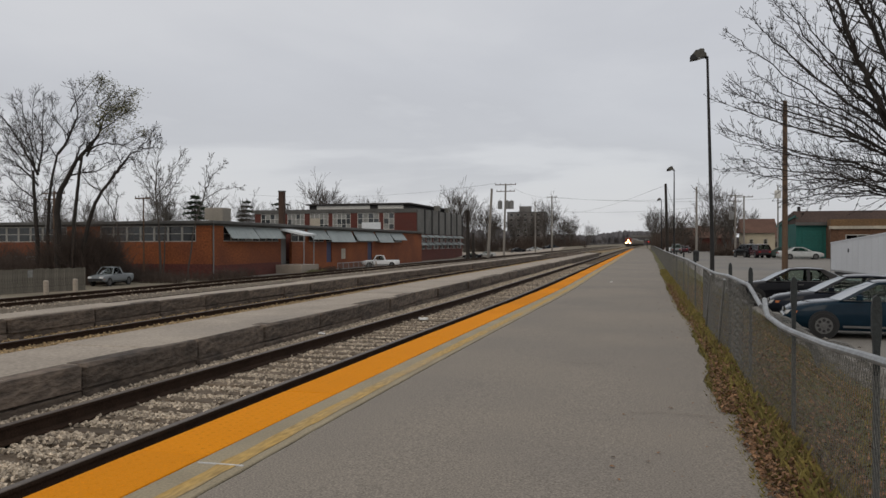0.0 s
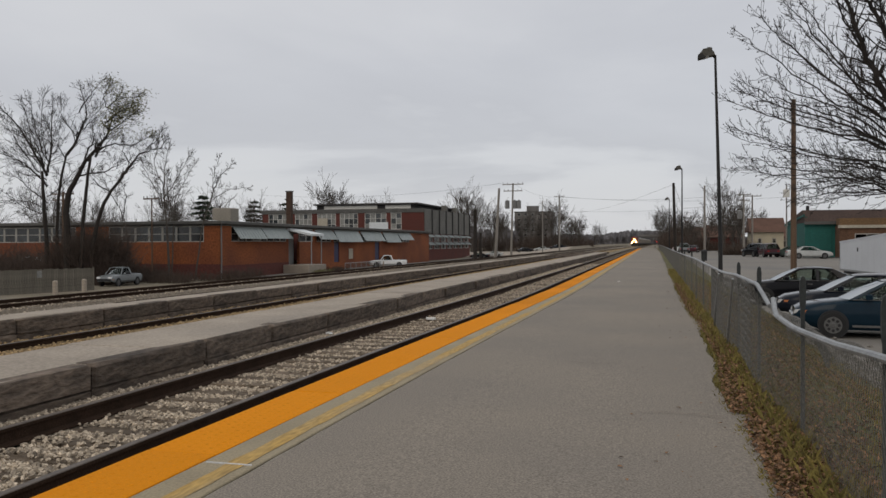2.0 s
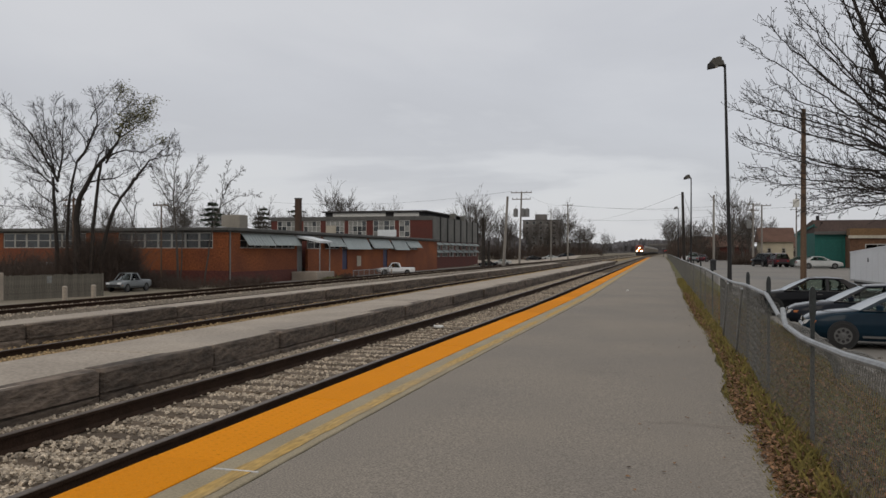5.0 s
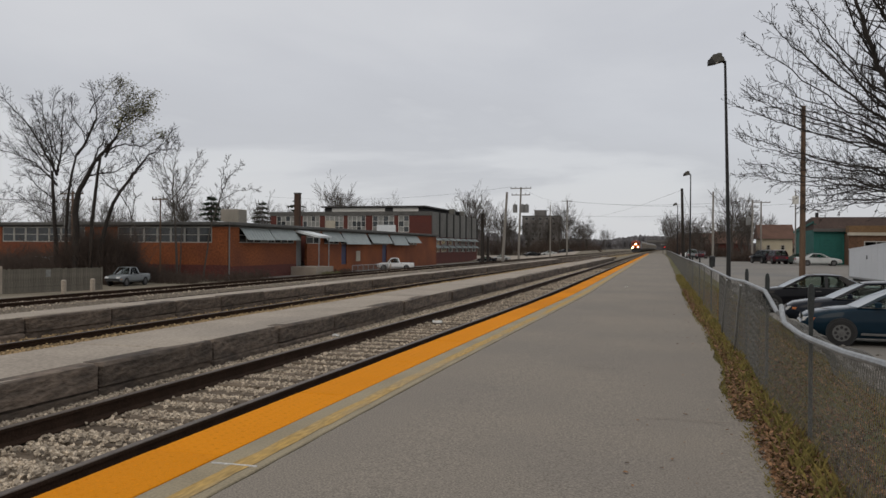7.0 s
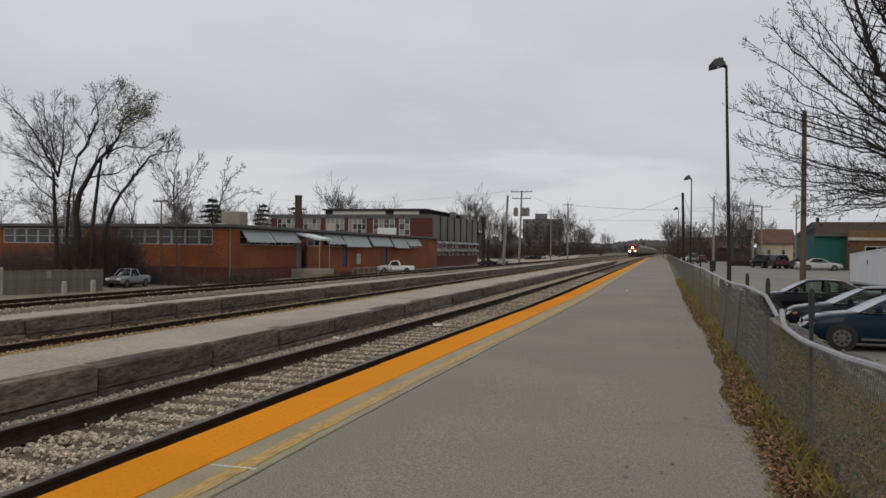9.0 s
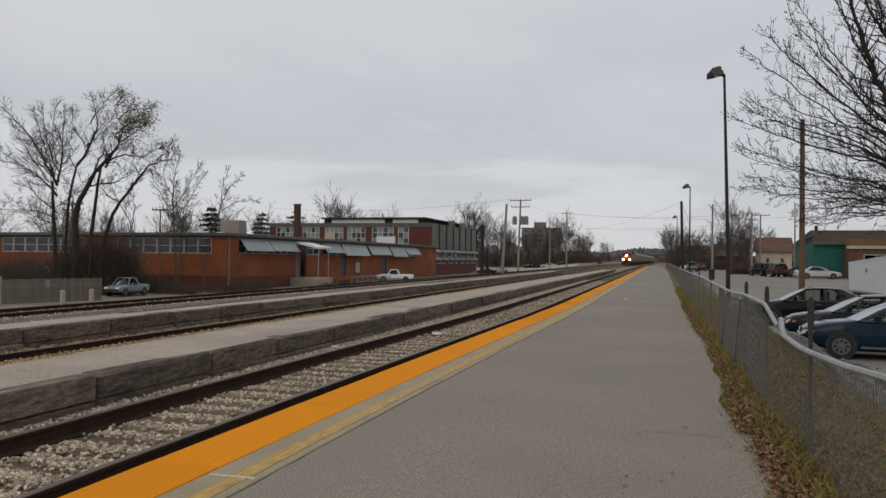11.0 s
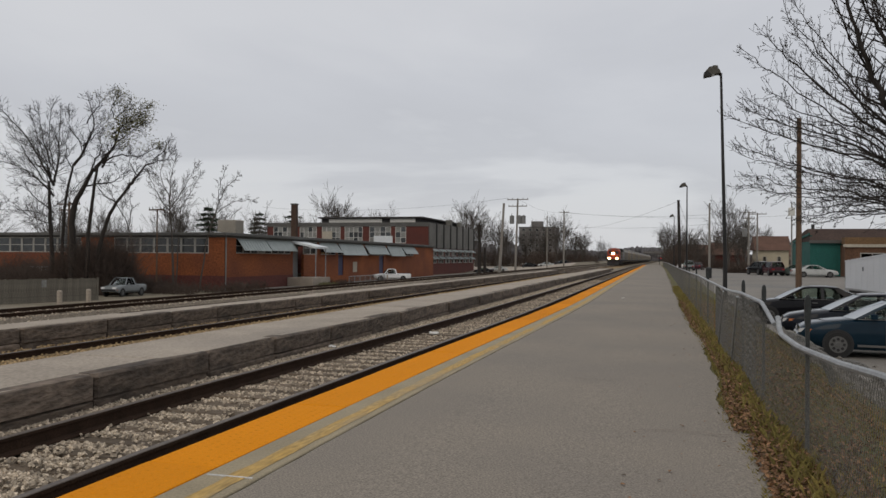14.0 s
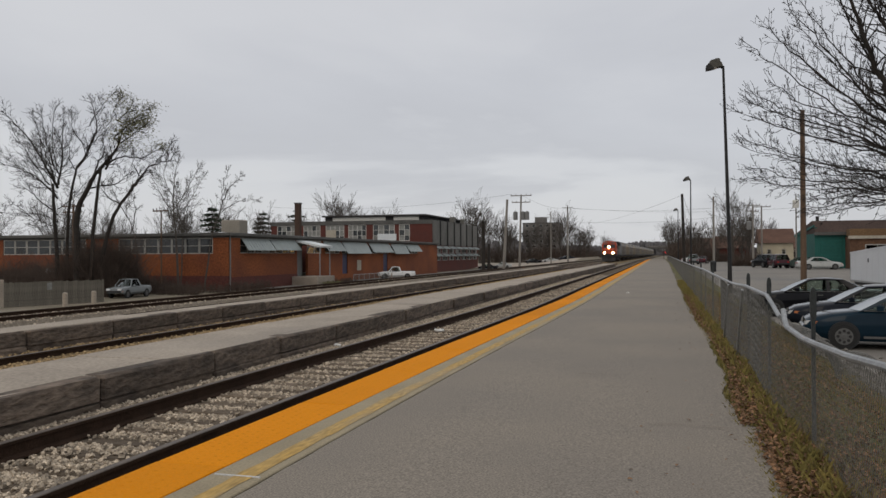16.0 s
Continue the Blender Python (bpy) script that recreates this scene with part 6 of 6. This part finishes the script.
    # the front and rear screens bow outwards
    for nm, xb, xt, fb, ft, bow in (("windshield", a + 0.06, b - 0.02, 0.94, 0.97, -0.2), ("rear_window", d - 0.06, c + 0.02, 0.9, 0.94, 0.14)):
        scr = Mesh()
        for th in (0.0, 0.006):
            for f in (0.0, 0.5, 1.0):
                for k in range(9):
                    u = 2 * k / 8 - 1
                    scr.v.append((xb + (xt - xb) * f + bow * (1 - 0.55 * f) * (1 - u * u), u * (w0 * fb + (w1 * ft - w0 * fb) * f), zb + 0.01 + (zt - zb - 0.01) * f + 0.03 * math.sin(math.pi * f) - th))
        for o in (0, 27):
            scr.f += [(o + r * 9 + k, o + r * 9 + k + 1, o + r * 9 + k + 10, o + r * 9 + k + 9) for r in range(2) for k in range(8)]
        part(nm, scr, CAR_GLASS, root, smooth=True).visible_shadow = False
    # what shows through the glass: a dark tub, the dashboard and the seats
    part("cabin_tub", Mesh().box(a + 0.1, d - 0.1, -w0 * 0.93, w0 * 0.93, zb - 0.05, zb + 0.03, 0.02), BLACK_TRIM, root, "dark cabin lining")
    part("steering_wheel", Mesh().tube([(a + 0.72, -0.36 + 0.17 * math.cos(t * 0.785), zb + 0.1 + 0.13 * math.sin(t * 0.785)) for t in range(9)], 0.014, 5), BLACK_TRIM, root)
    for sx in ((b + 0.55, c - 0.1) if style != "pickup" else (b + 0.55,)):
        for sy in (-0.36, 0.36):
            seat = part("seat_back", Mesh().prism([(sx, zb), (sx + 0.1, zr - 0.3), (sx + 0.2, zr - 0.3), (sx + 0.16, zb)], "y", sy - 0.23, sy + 0.23), SEAT_CLOTH, root, "grey cloth seat")
            part("headrest", Mesh().box(sx + 0.09, sx + 0.19, sy - 0.13, sy + 0.13, zr - 0.28, zr - 0.13, 0.03), SEAT_CLOTH, seat)
    split = (b + c) / 2 + 0.05
    cp = 0.5 if style == "sedan" else 0.16
    for y in (-1, 1):
        part("front_pillar", slab([on_side(a, zb, y), on_side(a + 0.13, zb, y), on_side(b + 0.07, zt, y), on_side(b - 0.06, zt, y)], 0.05), paint, root)
        part("door_pillar", slab([on_side(split - 0.05, zb, y), on_side(split + 0.05, zb, y), on_side(split + 0.05, zt, y), on_side(split - 0.05, zt, y)], 0.04), BLACK_TRIM, root)
        part("rear_pillar", slab([on_side(d, zb, y), on_side(d - cp, zb, y), on_side(c - 0.16, zt, y), on_side(c + 0.05, zt, y)], 0.05), paint, root)
        part("roof_rail", Mesh().tube([on_side(b - 0.03, zt - 0.005, y, 0.012), on_side((b + c) / 2, zt + 0.02, y, 0.012), on_side(c + 0.03, zt - 0.005, y, 0.012)], 0.026, 6), paint, root, smooth=True)
        part("belt_trim", Mesh().tube([on_side(a + 0.1, zb + 0.004, y, -0.004), on_side(d - cp, zb + 0.004, y, -0.004)], 0.011, 6), RIM if style == "sedan" else BLACK_TRIM, root)
        glass("side_window", [on_side(a + 0.13, zb + 0.01, y, 0.012), on_side(split - 0.05, zb + 0.01, y, 0.012), on_side(split - 0.05, zt, y, 0.012), on_side(b + 0.07, zt, y, 0.012)])
        glass("side_window", [on_side(split + 0.05, zb + 0.01, y, 0.012), on_side(d - cp, zb + 0.01, y, 0.012), on_side(c - 0.16, zt, y, 0.012), on_side(split + 0.05, zt, y, 0.012)])
        for x in s["wheels"]:
            wh = thing("wheel", "", "")
            wh.parent = root
            wh.location = (x, y * (H - 0.1), s["r"])
            R = s["r"]
            # black disc stands in for the shadow inside the wheel arch
            part("arch_shade", Mesh().cyl((0, y * 0.0, 0.02), (0, y * 0.107, 0.02), R * 1.1, 24), BLACK_TRIM, wh)
            t = Mesh()
            prof = [(-0.1, R * 0.6), (-0.1, R * 0.93), (-0.06, R), (0.07, R), (0.115, R * 0.93), (0.118, R * 0.66)]
            N = 24
            for py, pr in prof:
                t.v += [(pr * math.cos(2 * math.pi * k / N), y * py, pr * math.sin(2 * math.pi * k / N)) for k in range(N)]
            for i in range(len(prof) - 1):
                t.f += [(i * N + k, i * N + (k + 1) % N, (i + 1) * N + (k + 1) % N, (i + 1) * N + k) for k in range(N)]
            part("tyre", t, TYRE, wh, smooth=True)
            rim = Mesh().cyl((0, y * 0.07, 0), (0, y * 0.112, 0), R * 0.64, 20)
            rim.tube([(0, y * 0.112, 0), (0, y * 0.122, 0)], [R * 0.2, R * 0.16], 14)
            part("rim", rim, RIM, wh)
            # small black discs painted on as the dark of the rim's holes
            for k in range(8):
                ang = 2 * math.pi * k / 8
                ux, uz = R * 0.42 * math.cos(ang), R * 0.42 * math.sin(ang)
                part("rim_hole_shade", Mesh().cyl((ux, y * 0.1, uz), (ux, y * 0.114, uz), R * 0.12, 8), BLACK_TRIM, wh)
        part("headlight", Mesh().prism([(-0.005, 0.58), (0.03, 0.665), (0.2, 0.69), (0.2, 0.6), (0.1, 0.57)] if style == "sedan" else [(0.0, 0.72), (0.02, 0.88), (0.22, 0.9), (0.22, 0.72)], "y", y * H * 0.45, y * (H * 0.84)), LAMP_CLEAR, root, "clear headlamp")
        part("marker_lamp", Mesh().box(0.16, 0.3, y * H * 0.9 - 0.012, y * H * 0.9 + 0.012, 0.60, 0.66), LAMP_AMBER, root, "amber marker lamp")
        part("tail_light", Mesh().box(L - 0.06, L + 0.008, y * H * 0.66 - 0.14, y * H * 0.66 + 0.14, 0.7, 0.85, 0.01), LAMP_RED, root, "red tail lamp")
        part("side_mirror", Mesh().box(a + 0.35, a + 0.5, y * (H + 0.06) - 0.09, y * (H + 0.06) + 0.07, zb + 0.02, zb + 0.16, 0.03), paint, root)
        for k in (0.18, 0.72):
            hx = a + 0.6 + (d - a) * k
            part("door_handle", Mesh().box(hx, hx + 0.17, y * H - 0.015, y * H + 0.015, zb - 0.13, zb - 0.1), RIM if style == "sedan" else BLACK_TRIM, root)
        part("sill_trim", Mesh().box(s["wheels"][0] + 0.42, s["wheels"][1] - 0.42, y * H - 0.02, y * H + 0.014, low + 0.08, low + 0.13), RIM if style == "sedan" else BLACK_TRIM, root)
    part("bumper", Mesh().box(-0.05, 0.1, -H * 0.8, H * 0.8, low + 0.15, low + 0.36, 0.04), paint if style == "sedan" else BLACK_TRIM, root)
    part("rear_bumper", Mesh().box(L - 0.08, L + 0.06, -H * 0.8, H * 0.8, low + 0.15, low + 0.36, 0.04), paint if style == "sedan" else BLACK_TRIM, root)
    if style == "pickup":
        part("bed_floor", Mesh().box(3.42, 5.22, -H * 0.82, H * 0.82, 1.085, 1.1), BLACK_TRIM, root, "open load bed")
    return root


def paint(name, col):
    return mat(name, col, 0.09, 0.0, var=0.08, scale=0.8, fine=5, bump=0.0, spec=0.16)


BLUE_PAINT, BLACK_PAINT, NAVY = paint("dark_blue_green_car_paint", (0.007, 0.02, 0.033)), paint("black_car_paint", (0.009, 0.009, 0.011)), paint("navy_black_car_paint", (0.012, 0.015, 0.022))
SILVER, GREY_CAR, MAROON, WHITE_CAR = paint("silver_car_paint", (0.42, 0.43, 0.42)), paint("grey_car_paint", (0.2, 0.215, 0.22)), paint("maroon_car_paint", (0.06, 0.02, 0.026)), paint("white_car_paint", (0.7, 0.7, 0.7))
GREEN_CAR = paint("grey_green_car_paint", (0.09, 0.12, 0.11))
make_car("sedan", "dark blue-green sedan parked nose to the fence", "sedan", BLUE_PAINT, pose(3.5, 21.9, lot_z(21.8), 0, 0, -6))
make_car("sedan", "navy-black sedan parked between two other cars", "sedan", NAVY, pose(3.65, 25.5, lot_z(25.4), 0, 0, -6))
make_car("sedan", "black sedan parked beside a free bay", "sedan", BLACK_PAINT, pose(3.25, 32.1, lot_z(32.2), 0, 0, -5))
make_car("sedan", "silver sedan parked before the teal workshop", "sedan", SILVER, pose(19.9, 98.5, lot_z(98.5), 0, 0, 180))
make_car("suv", "maroon off-roader seen from behind", "suv", MAROON, pose(13.9, 110.0, lot_z(110.0), 0, 0, -80))
make_car("suv", "dark off-roader parked beside the maroon one", "suv", BLACK_PAINT, pose(12.4, 113, lot_z(113), 0, 0, -70))
make_car("sedan", "grey-green sedan parked by the workshop", "sedan", GREEN_CAR, pose(15.0, 108, lot_z(108), 0, 0, -30))
make_car("sedan", "white sedan far back in the lot", "sedan", WHITE_CAR, pose(9.0, 168, lot_z(168), 0, 0, 190))
make_car("suv", "grey off-roader far back in the lot", "suv", GREY_CAR, pose(5.6, 148, lot_z(148), 0, 0, -90))
make_car("sedan", "maroon sedan far back in the lot", "sedan", MAROON, pose(8.2, 160, lot_z(160), 0, 0, -100))
make_car("pickup", "grey pickup truck parked by the board fence", "pickup", GREY_CAR, pose(-47.9, 61.4, ground_z(-48, 61), 0, 0, 92) @ Matrix.Diagonal((0.9, 0.98, 1.02, 1)))
make_car("pickup", "white pickup truck before the brick school", "pickup", WHITE_CAR, pose(-43.2, 118.2, ground_z(-42, 118) + 0.03, 0, 0, 26) @ Matrix.Diagonal((1.12, 1.12, 1.15, 1)))
for x, y, c, l in ((-38.6, 232, BLACK_PAINT, "black sedan on the far side road"), (-33.6, 233, SILVER, "silver sedan on the far side road"), (-28.8, 234, NAVY, "dark sedan on the far side road"), (-44.6, 196, BLACK_PAINT, "black sedan before the school block"), (-42.8, 207, SILVER, "silver sedan before the school block")):
    make_car("sedan", l, "sedan", c, pose(x, y, ground_z(x, y) + 0.03, 0, 0, 15))


def make_bin(x, y):
    root = thing("litter_bin", "dark litter bin in the lot", "bin", pose(x, y, lot_z(y)), "litter bins")
    part("body", Mesh().cyl((0, 0, 0), (0, 0, 0.95), 0.28, 14, 0.31), BLACK_TRIM, root)
    part("lid", Mesh().tube([(0, 0, 0.95), (0, 0, 1.05), (0, 0, 1.15)], [0.33, 0.3, 0.1], 14), BLACK_TRIM, root)


make_bin(5.3, 86)



def make_yard_fence():
    root = thing("yard_fence", "low wire fence along the school yard", "fence", pose(-41.2, 103, -2.37))
    for k in range(9):
        part("fence_post", Mesh().cyl((0, k * 2.1, -0.1), (0, k * 2.1, 1.15), 0.04, 8), GALV, root)
    part("top_rail", Mesh().cyl((0, 0, 1.12), (0, 16.8, 1.12), 0.035, 8), GALV, root)
    m = Mesh()
    for k in range(110):
        m.box(-0.004, 0.004, k * 0.152, k * 0.152 + 0.02, 0, 1.1)
    for k in range(8):
        m.box(-0.004, 0.004, 0, 16.8, 0.06 + k * 0.135, 0.075 + k * 0.135)
    part("wire_mesh", m, WIRE, root, kind="stuff")


make_yard_fence()

# ---- litter, cracks and worn paint on the ground ----


def make_details():
    rng = random.Random(4)
    for x, y, r in ((-5.1, 18.2, 0.1), (-6.13, 14.5, 0.11), (-1.15, 30, 0.05)):
        z = -0.36 if x < -3.4 else 0.01
        m = Mesh().box(-r, r, -r * 0.7, r * 0.7, 0, r * 0.5, r * 0.2)
        m.v = [(a + rng.uniform(-0.3, 0.3) * r, b + rng.uniform(-0.3, 0.3) * r, c * rng.uniform(0.6, 1.4)) for a, b, c in m.v]
        solid("litter", m, LITTER, "scrap of pale crumpled litter", "litter", "litter", at=pose(x, y, z, 0, 0, rng.uniform(0, 90)))
    solid("paint_mark", Mesh().box(-2.86, -2.53, 4.665, 4.682, 0.0, 0.007), PAINT_LINE, "thin worn white paint stroke across the edge strip", "marking", kind="structure")
    def kerb_grit(g):
        y = g.uniform(12, 23)
        x = 3.45 + drift(y) + abs(g.gauss(0, 0.35))
        return (x, y, ground_z(x, y) + 0.035)
    solid("lot_edge_rubble", stones(900, kerb_grit, rng, 0.02, 0.06), LOT, "grey broken asphalt and grit along the lot's edge", "rubble", kind="stuff")
    # low weeds on the old island platform's end and rubble between tracks
    def heap(g):
        return (g.uniform(-13.2, -7.6), g.uniform(96, 150), -0.44 + g.uniform(0, 0.1))
    solid("rubble", stones(1500, heap, rng, 0.08, 0.22), STONE, "broken stone rubble past the platform ends", "rubble", kind="stuff")
    for x0, x1, y in ((-0.3, 0.62, 6.9), (-0.98, -0.55, 9.62), (-1.9, 0.4, 19.6)):
        m, x, k = Mesh(), x0, y
        while x < x1:
            k2, w = k + rng.gauss(0, 0.035), rng.uniform(0.001, 0.005) * (1 + y / 30)
            m.add([(x, k - w, 0.0145), (x + 0.1, k2 - w, 0.0145), (x + 0.1, k2 + w, 0.0145), (x, k + w, 0.0145)], [(0, 1, 2, 3)])
            x, k = x + 0.1, k2 + (y - k2) * 0.15
        solid("asphalt_crack", m, TIE, "fine dark crack across the asphalt", "crack", "asphalt cracks", kind="structure")


make_details()

# ---- the train ----


def make_truck(parent, y, r=0.5, half=1.4):
    """A two-axle bogie under a car."""
    b = Mesh()
    for s in (-1, 1):
        b.prism([(y - half, 0.45), (y - half * 0.75, 0.75), (y + half * 0.75, 0.75), (y + half, 0.45), (y + half * 0.4, 0.3), (y - half * 0.4, 0.3)], "x", s * 1.05 - 0.09, s * 1.05 + 0.09)
    b.box(-1.1, 1.1, y - 0.25, y + 0.25, 0.45, 0.8)
    bogie = part("bogie", b, LOCO_DARK, parent)
    for dy in (-half * 0.65, half * 0.65):
        w = Mesh()
        for s in (-1, 1):
            w.cyl((s * 0.66, y + dy, r), (s * 0.8, y + dy, r), r, 18)
        w.cyl((-0.8, y + dy, r), (0.8, y + dy, r), 0.08, 8)
        part("wheelset", w, RAIL, bogie)


def make_locomotive():
    root = thing("locomotive", "orange-red freight locomotive with three burning headlights", "locomotive", pose(0, 0, RAIL_Z))
    part("underframe", Mesh().box(-1.5, 1.5, 0.5, 21.5, 1.15, 1.55, 0.03), LOCO_DARK, root)
    part("fuel_tank", Mesh().prism([(-1.4, 1.15), (-1.2, 0.4), (1.2, 0.4), (1.4, 1.15)], "y", 8, 14), LOCO_DARK, root)
    part("plow", Mesh().prism([(0.5, 1.1), (0.15, 0.15), (0.25, 0.12), (0.7, 1.1)], "x", -1.45, 1.45), LOCO_DARK, root)
    part("front_step", Mesh().box(-1.5, 1.5, 0.35, 0.6, 1.1, 1.75, 0.03), LOCO_DARK, root, "dark front platform with steps")
    nose = Mesh().prism([(0.75, 1.55), (0.75, 2.6), (1.0, 2.85), (2.2, 2.95), (2.2, 1.55)], "x", -1.05, 1.05)
    part("nose", nose, LOCO_RED, root, "orange-red sloping nose")
    cab = Mesh().prism([(-1.55, 1.55), (-1.55, 3.7), (-1.3, 4.25), (-0.6, 4.5), (0.6, 4.5), (1.3, 4.25), (1.55, 3.7), (1.55, 1.55)], "y", 2.2, 5.0)
    c = part("cab", cab, LOCO_RED, root)
    for s in (-1, 1):
        part("windshield", Mesh().box(s * 0.72 - 0.5, s * 0.72 + 0.5, 2.17, 2.2, 3.0, 3.75, 0.01), PANE, c)
        part("side_window", Mesh().box(s * 1.56 - 0.015, s * 1.56 + 0.015, 2.8, 4.4, 2.95, 3.7, 0.01), PANE, c)
        part("number_board", Mesh().box(s * 0.75 - 0.35, s * 0.75 + 0.35, 2.14, 2.2, 4.0, 4.22), PALE_GREY, c, "pale board with a dark bar")
        part("number_bar", Mesh().box(s * 0.75 - 0.25, s * 0.75 + 0.25, 2.12, 2.14, 4.06, 4.16), BLACK_TRIM, c)
        d = part("ditch_light", Mesh().cyl((s * 0.92, 0.5, 1.95), (s * 0.92, 0.75, 1.95), 0.24, 16), LOCO_DARK, root)
        part("ditch_lens", Mesh().cyl((s * 0.92, 0.46, 1.95), (s * 0.92, 0.5, 1.95), 0.19, 16), HEADLIGHT, d, "burning white-yellow lens")
        part("handrail", Mesh().tube([(s * 1.45, 0.5, 1.6), (s * 1.45, 0.5, 2.7), (s * 1.45, 2.1, 2.7)], 0.025, 6), GALV, root)
        part("handrail", Mesh().tube([(s * 1.45, 5.1, 2.6), (s * 1.45, 21, 2.6), (s * 1.45, 21.2, 1.6)], 0.025, 6), GALV, root)
        for k in range(9):
            part("stanchion", Mesh().cyl((s * 1.45, 5.2 + k * 1.95, 1.55), (s * 1.45, 5.2 + k * 1.95, 2.6), 0.02, 6), GALV, root)
    part("headlight_housing", Mesh().box(-0.34, 0.34, 0.92, 1.3, 2.95, 3.45, 0.05), LOCO_RED, root)
    part("headlight_lens", Mesh().cyl((0, 0.88, 3.2), (0, 0.92, 3.2), 0.2, 16), HEADLIGHT, root, "burning headlight")
    part("hood", Mesh().prism([(-0.95, 1.55), (-0.95, 3.9), (-0.7, 4.3), (0.7, 4.3), (0.95, 3.9), (0.95, 1.55)], "y", 5.0, 20.4), LOCO_DARK, root, "dark engine hood")
    part("radiator", Mesh().prism([(-1.5, 3.6), (-1.5, 4.2), (-1.1, 4.6), (1.1, 4.6), (1.5, 4.2), (1.5, 3.6)], "y", 16, 20.4), LOCO_DARK, root)
    part("horn", Mesh().cyl((0.3, 3.2, 4.5), (0.3, 3.7, 4.72), 0.06, 8, 0.12), GALV, root)
    for y in (7, 9.5, 12):
        part("exhaust_fan", Mesh().cyl((0, y, 4.3), (0, y, 4.5), 0.6, 16), LOCO_DARK, root)
    part("coupler", Mesh().box(-0.14, 0.14, -0.1, 0.5, 0.75, 1.0, 0.03), RAIL, root)
    make_truck(root, 3.6, 0.52, 2.0)
    make_truck(root, 18.2, 0.52, 2.0)
    return root


def make_hopper(material, label):
    root = thing("hopper_wagon", label, "freight wagon", pose(0, 0, RAIL_Z), "hopper wagons in the train")
    L = 16.6
    sec = [(-1.35, 1.35), (-1.56, 1.8), (-1.6, 2.8), (-1.55, 3.7), (-1.25, 4.25), (-0.6, 4.55), (0.6, 4.55), (1.25, 4.25), (1.55, 3.7), (1.6, 2.8), (1.56, 1.8), (1.35, 1.35)]
    part("body", Mesh().prism(sec, "y", 1.3, L - 1.3), material, root, "curved dusty hopper body")
    part("walkway", Mesh().box(-0.75, 0.75, 0.8, L - 0.8, 4.62, 4.68), GALV, root)
    for k in range(4):
        part("hatch", Mesh().box(-0.4, 0.4, 2.4 + k * 3.3, 4.0 + k * 3.3, 4.55, 4.62), material, root)
    for k in range(3):
        y = 3.4 + k * 4.9
        part("outlet", Mesh().add([(-1.3, y - 2, 1.36), (1.3, y - 2, 1.36), (1.3, y + 2, 1.36), (-1.3, y + 2, 1.36), (-0.5, y - 0.5, 0.55), (0.5, y - 0.5, 0.55), (0.5, y + 0.5, 0.55), (-0.5, y + 0.5, 0.55)], [(0, 1, 5, 4), (1, 2, 6, 5), (2, 3, 7, 6), (3, 0, 4, 7), (4, 5, 6, 7), (3, 2, 1, 0)]), material, root)
    for s in (-1, 1):
        for k in range(10):
            y = 1.6 + k * 1.48
            part("side_rib", Mesh().box(s * 1.6 - 0.05, s * 1.6 + 0.05, y, y + 0.1, 1.5, 3.6), material, root)
        part("side_sill", Mesh().box(s * 1.5 - 0.1, s * 1.5 + 0.1, 0.5, L - 0.5, 1.2, 1.45), LOCO_DARK, root)
        part("end_ladder", Mesh().box(s * 1.35 - 0.2, s * 1.35 + 0.2, 0.5, 0.55, 1.3, 4.3), GALV, root)
    part("end_platform", Mesh().box(-1.5, 1.5, 0.3, 1.3, 1.1, 1.3), LOCO_DARK, root)
    part("end_platform", Mesh().box(-1.5, 1.5, L - 1.3, L - 0.3, 1.1, 1.3), LOCO_DARK, root)
    part("coupler", Mesh().box(-0.13, 0.13, -0.1, L + 0.1, 0.75, 1.0), RAIL, root)
    make_truck(root, 1.9, 0.45, 1.25)
    make_truck(root, L - 1.9, 0.45, 1.25)
    return root


TRAIN = [(make_locomotive(), 0.0)]
GREY_HOPPER = make_hopper(HOPPER_GREY, "dusty grey covered hopper wagon behind the locomotive")
TAN_HOPPER = make_hopper(HOPPER_TAN, "tan covered hopper wagon in the freight train")
TRAIN += [(GREY_HOPPER, 22.2), (TAN_HOPPER, 39.4)]
for i in range(18):
    TRAIN.append((copy_thing(GREY_HOPPER if i % 3 != 1 else TAN_HOPPER, pose(0, 0, RAIL_Z)), 56.6 + 17.2 * i))

# ---- what moves ----


def front_y(t):
    """How far up the line the locomotive's nose is: a steady 15 metres a second."""
    return 412.5 - 15.0 * t


def motions():
    """The train comes on along the second track."""
    for ob, back in TRAIN:
        rows = []
        for k in range(17):
            y = front_y(k) + back
            a, b = track_x(1, y), track_x(1, y + 15)
            rows.append((float(k), pose(a, y, RAIL_Z, 0, 0, math.degrees(math.atan2(a - b, 15)))))
        walk(ob, rows)


motions()
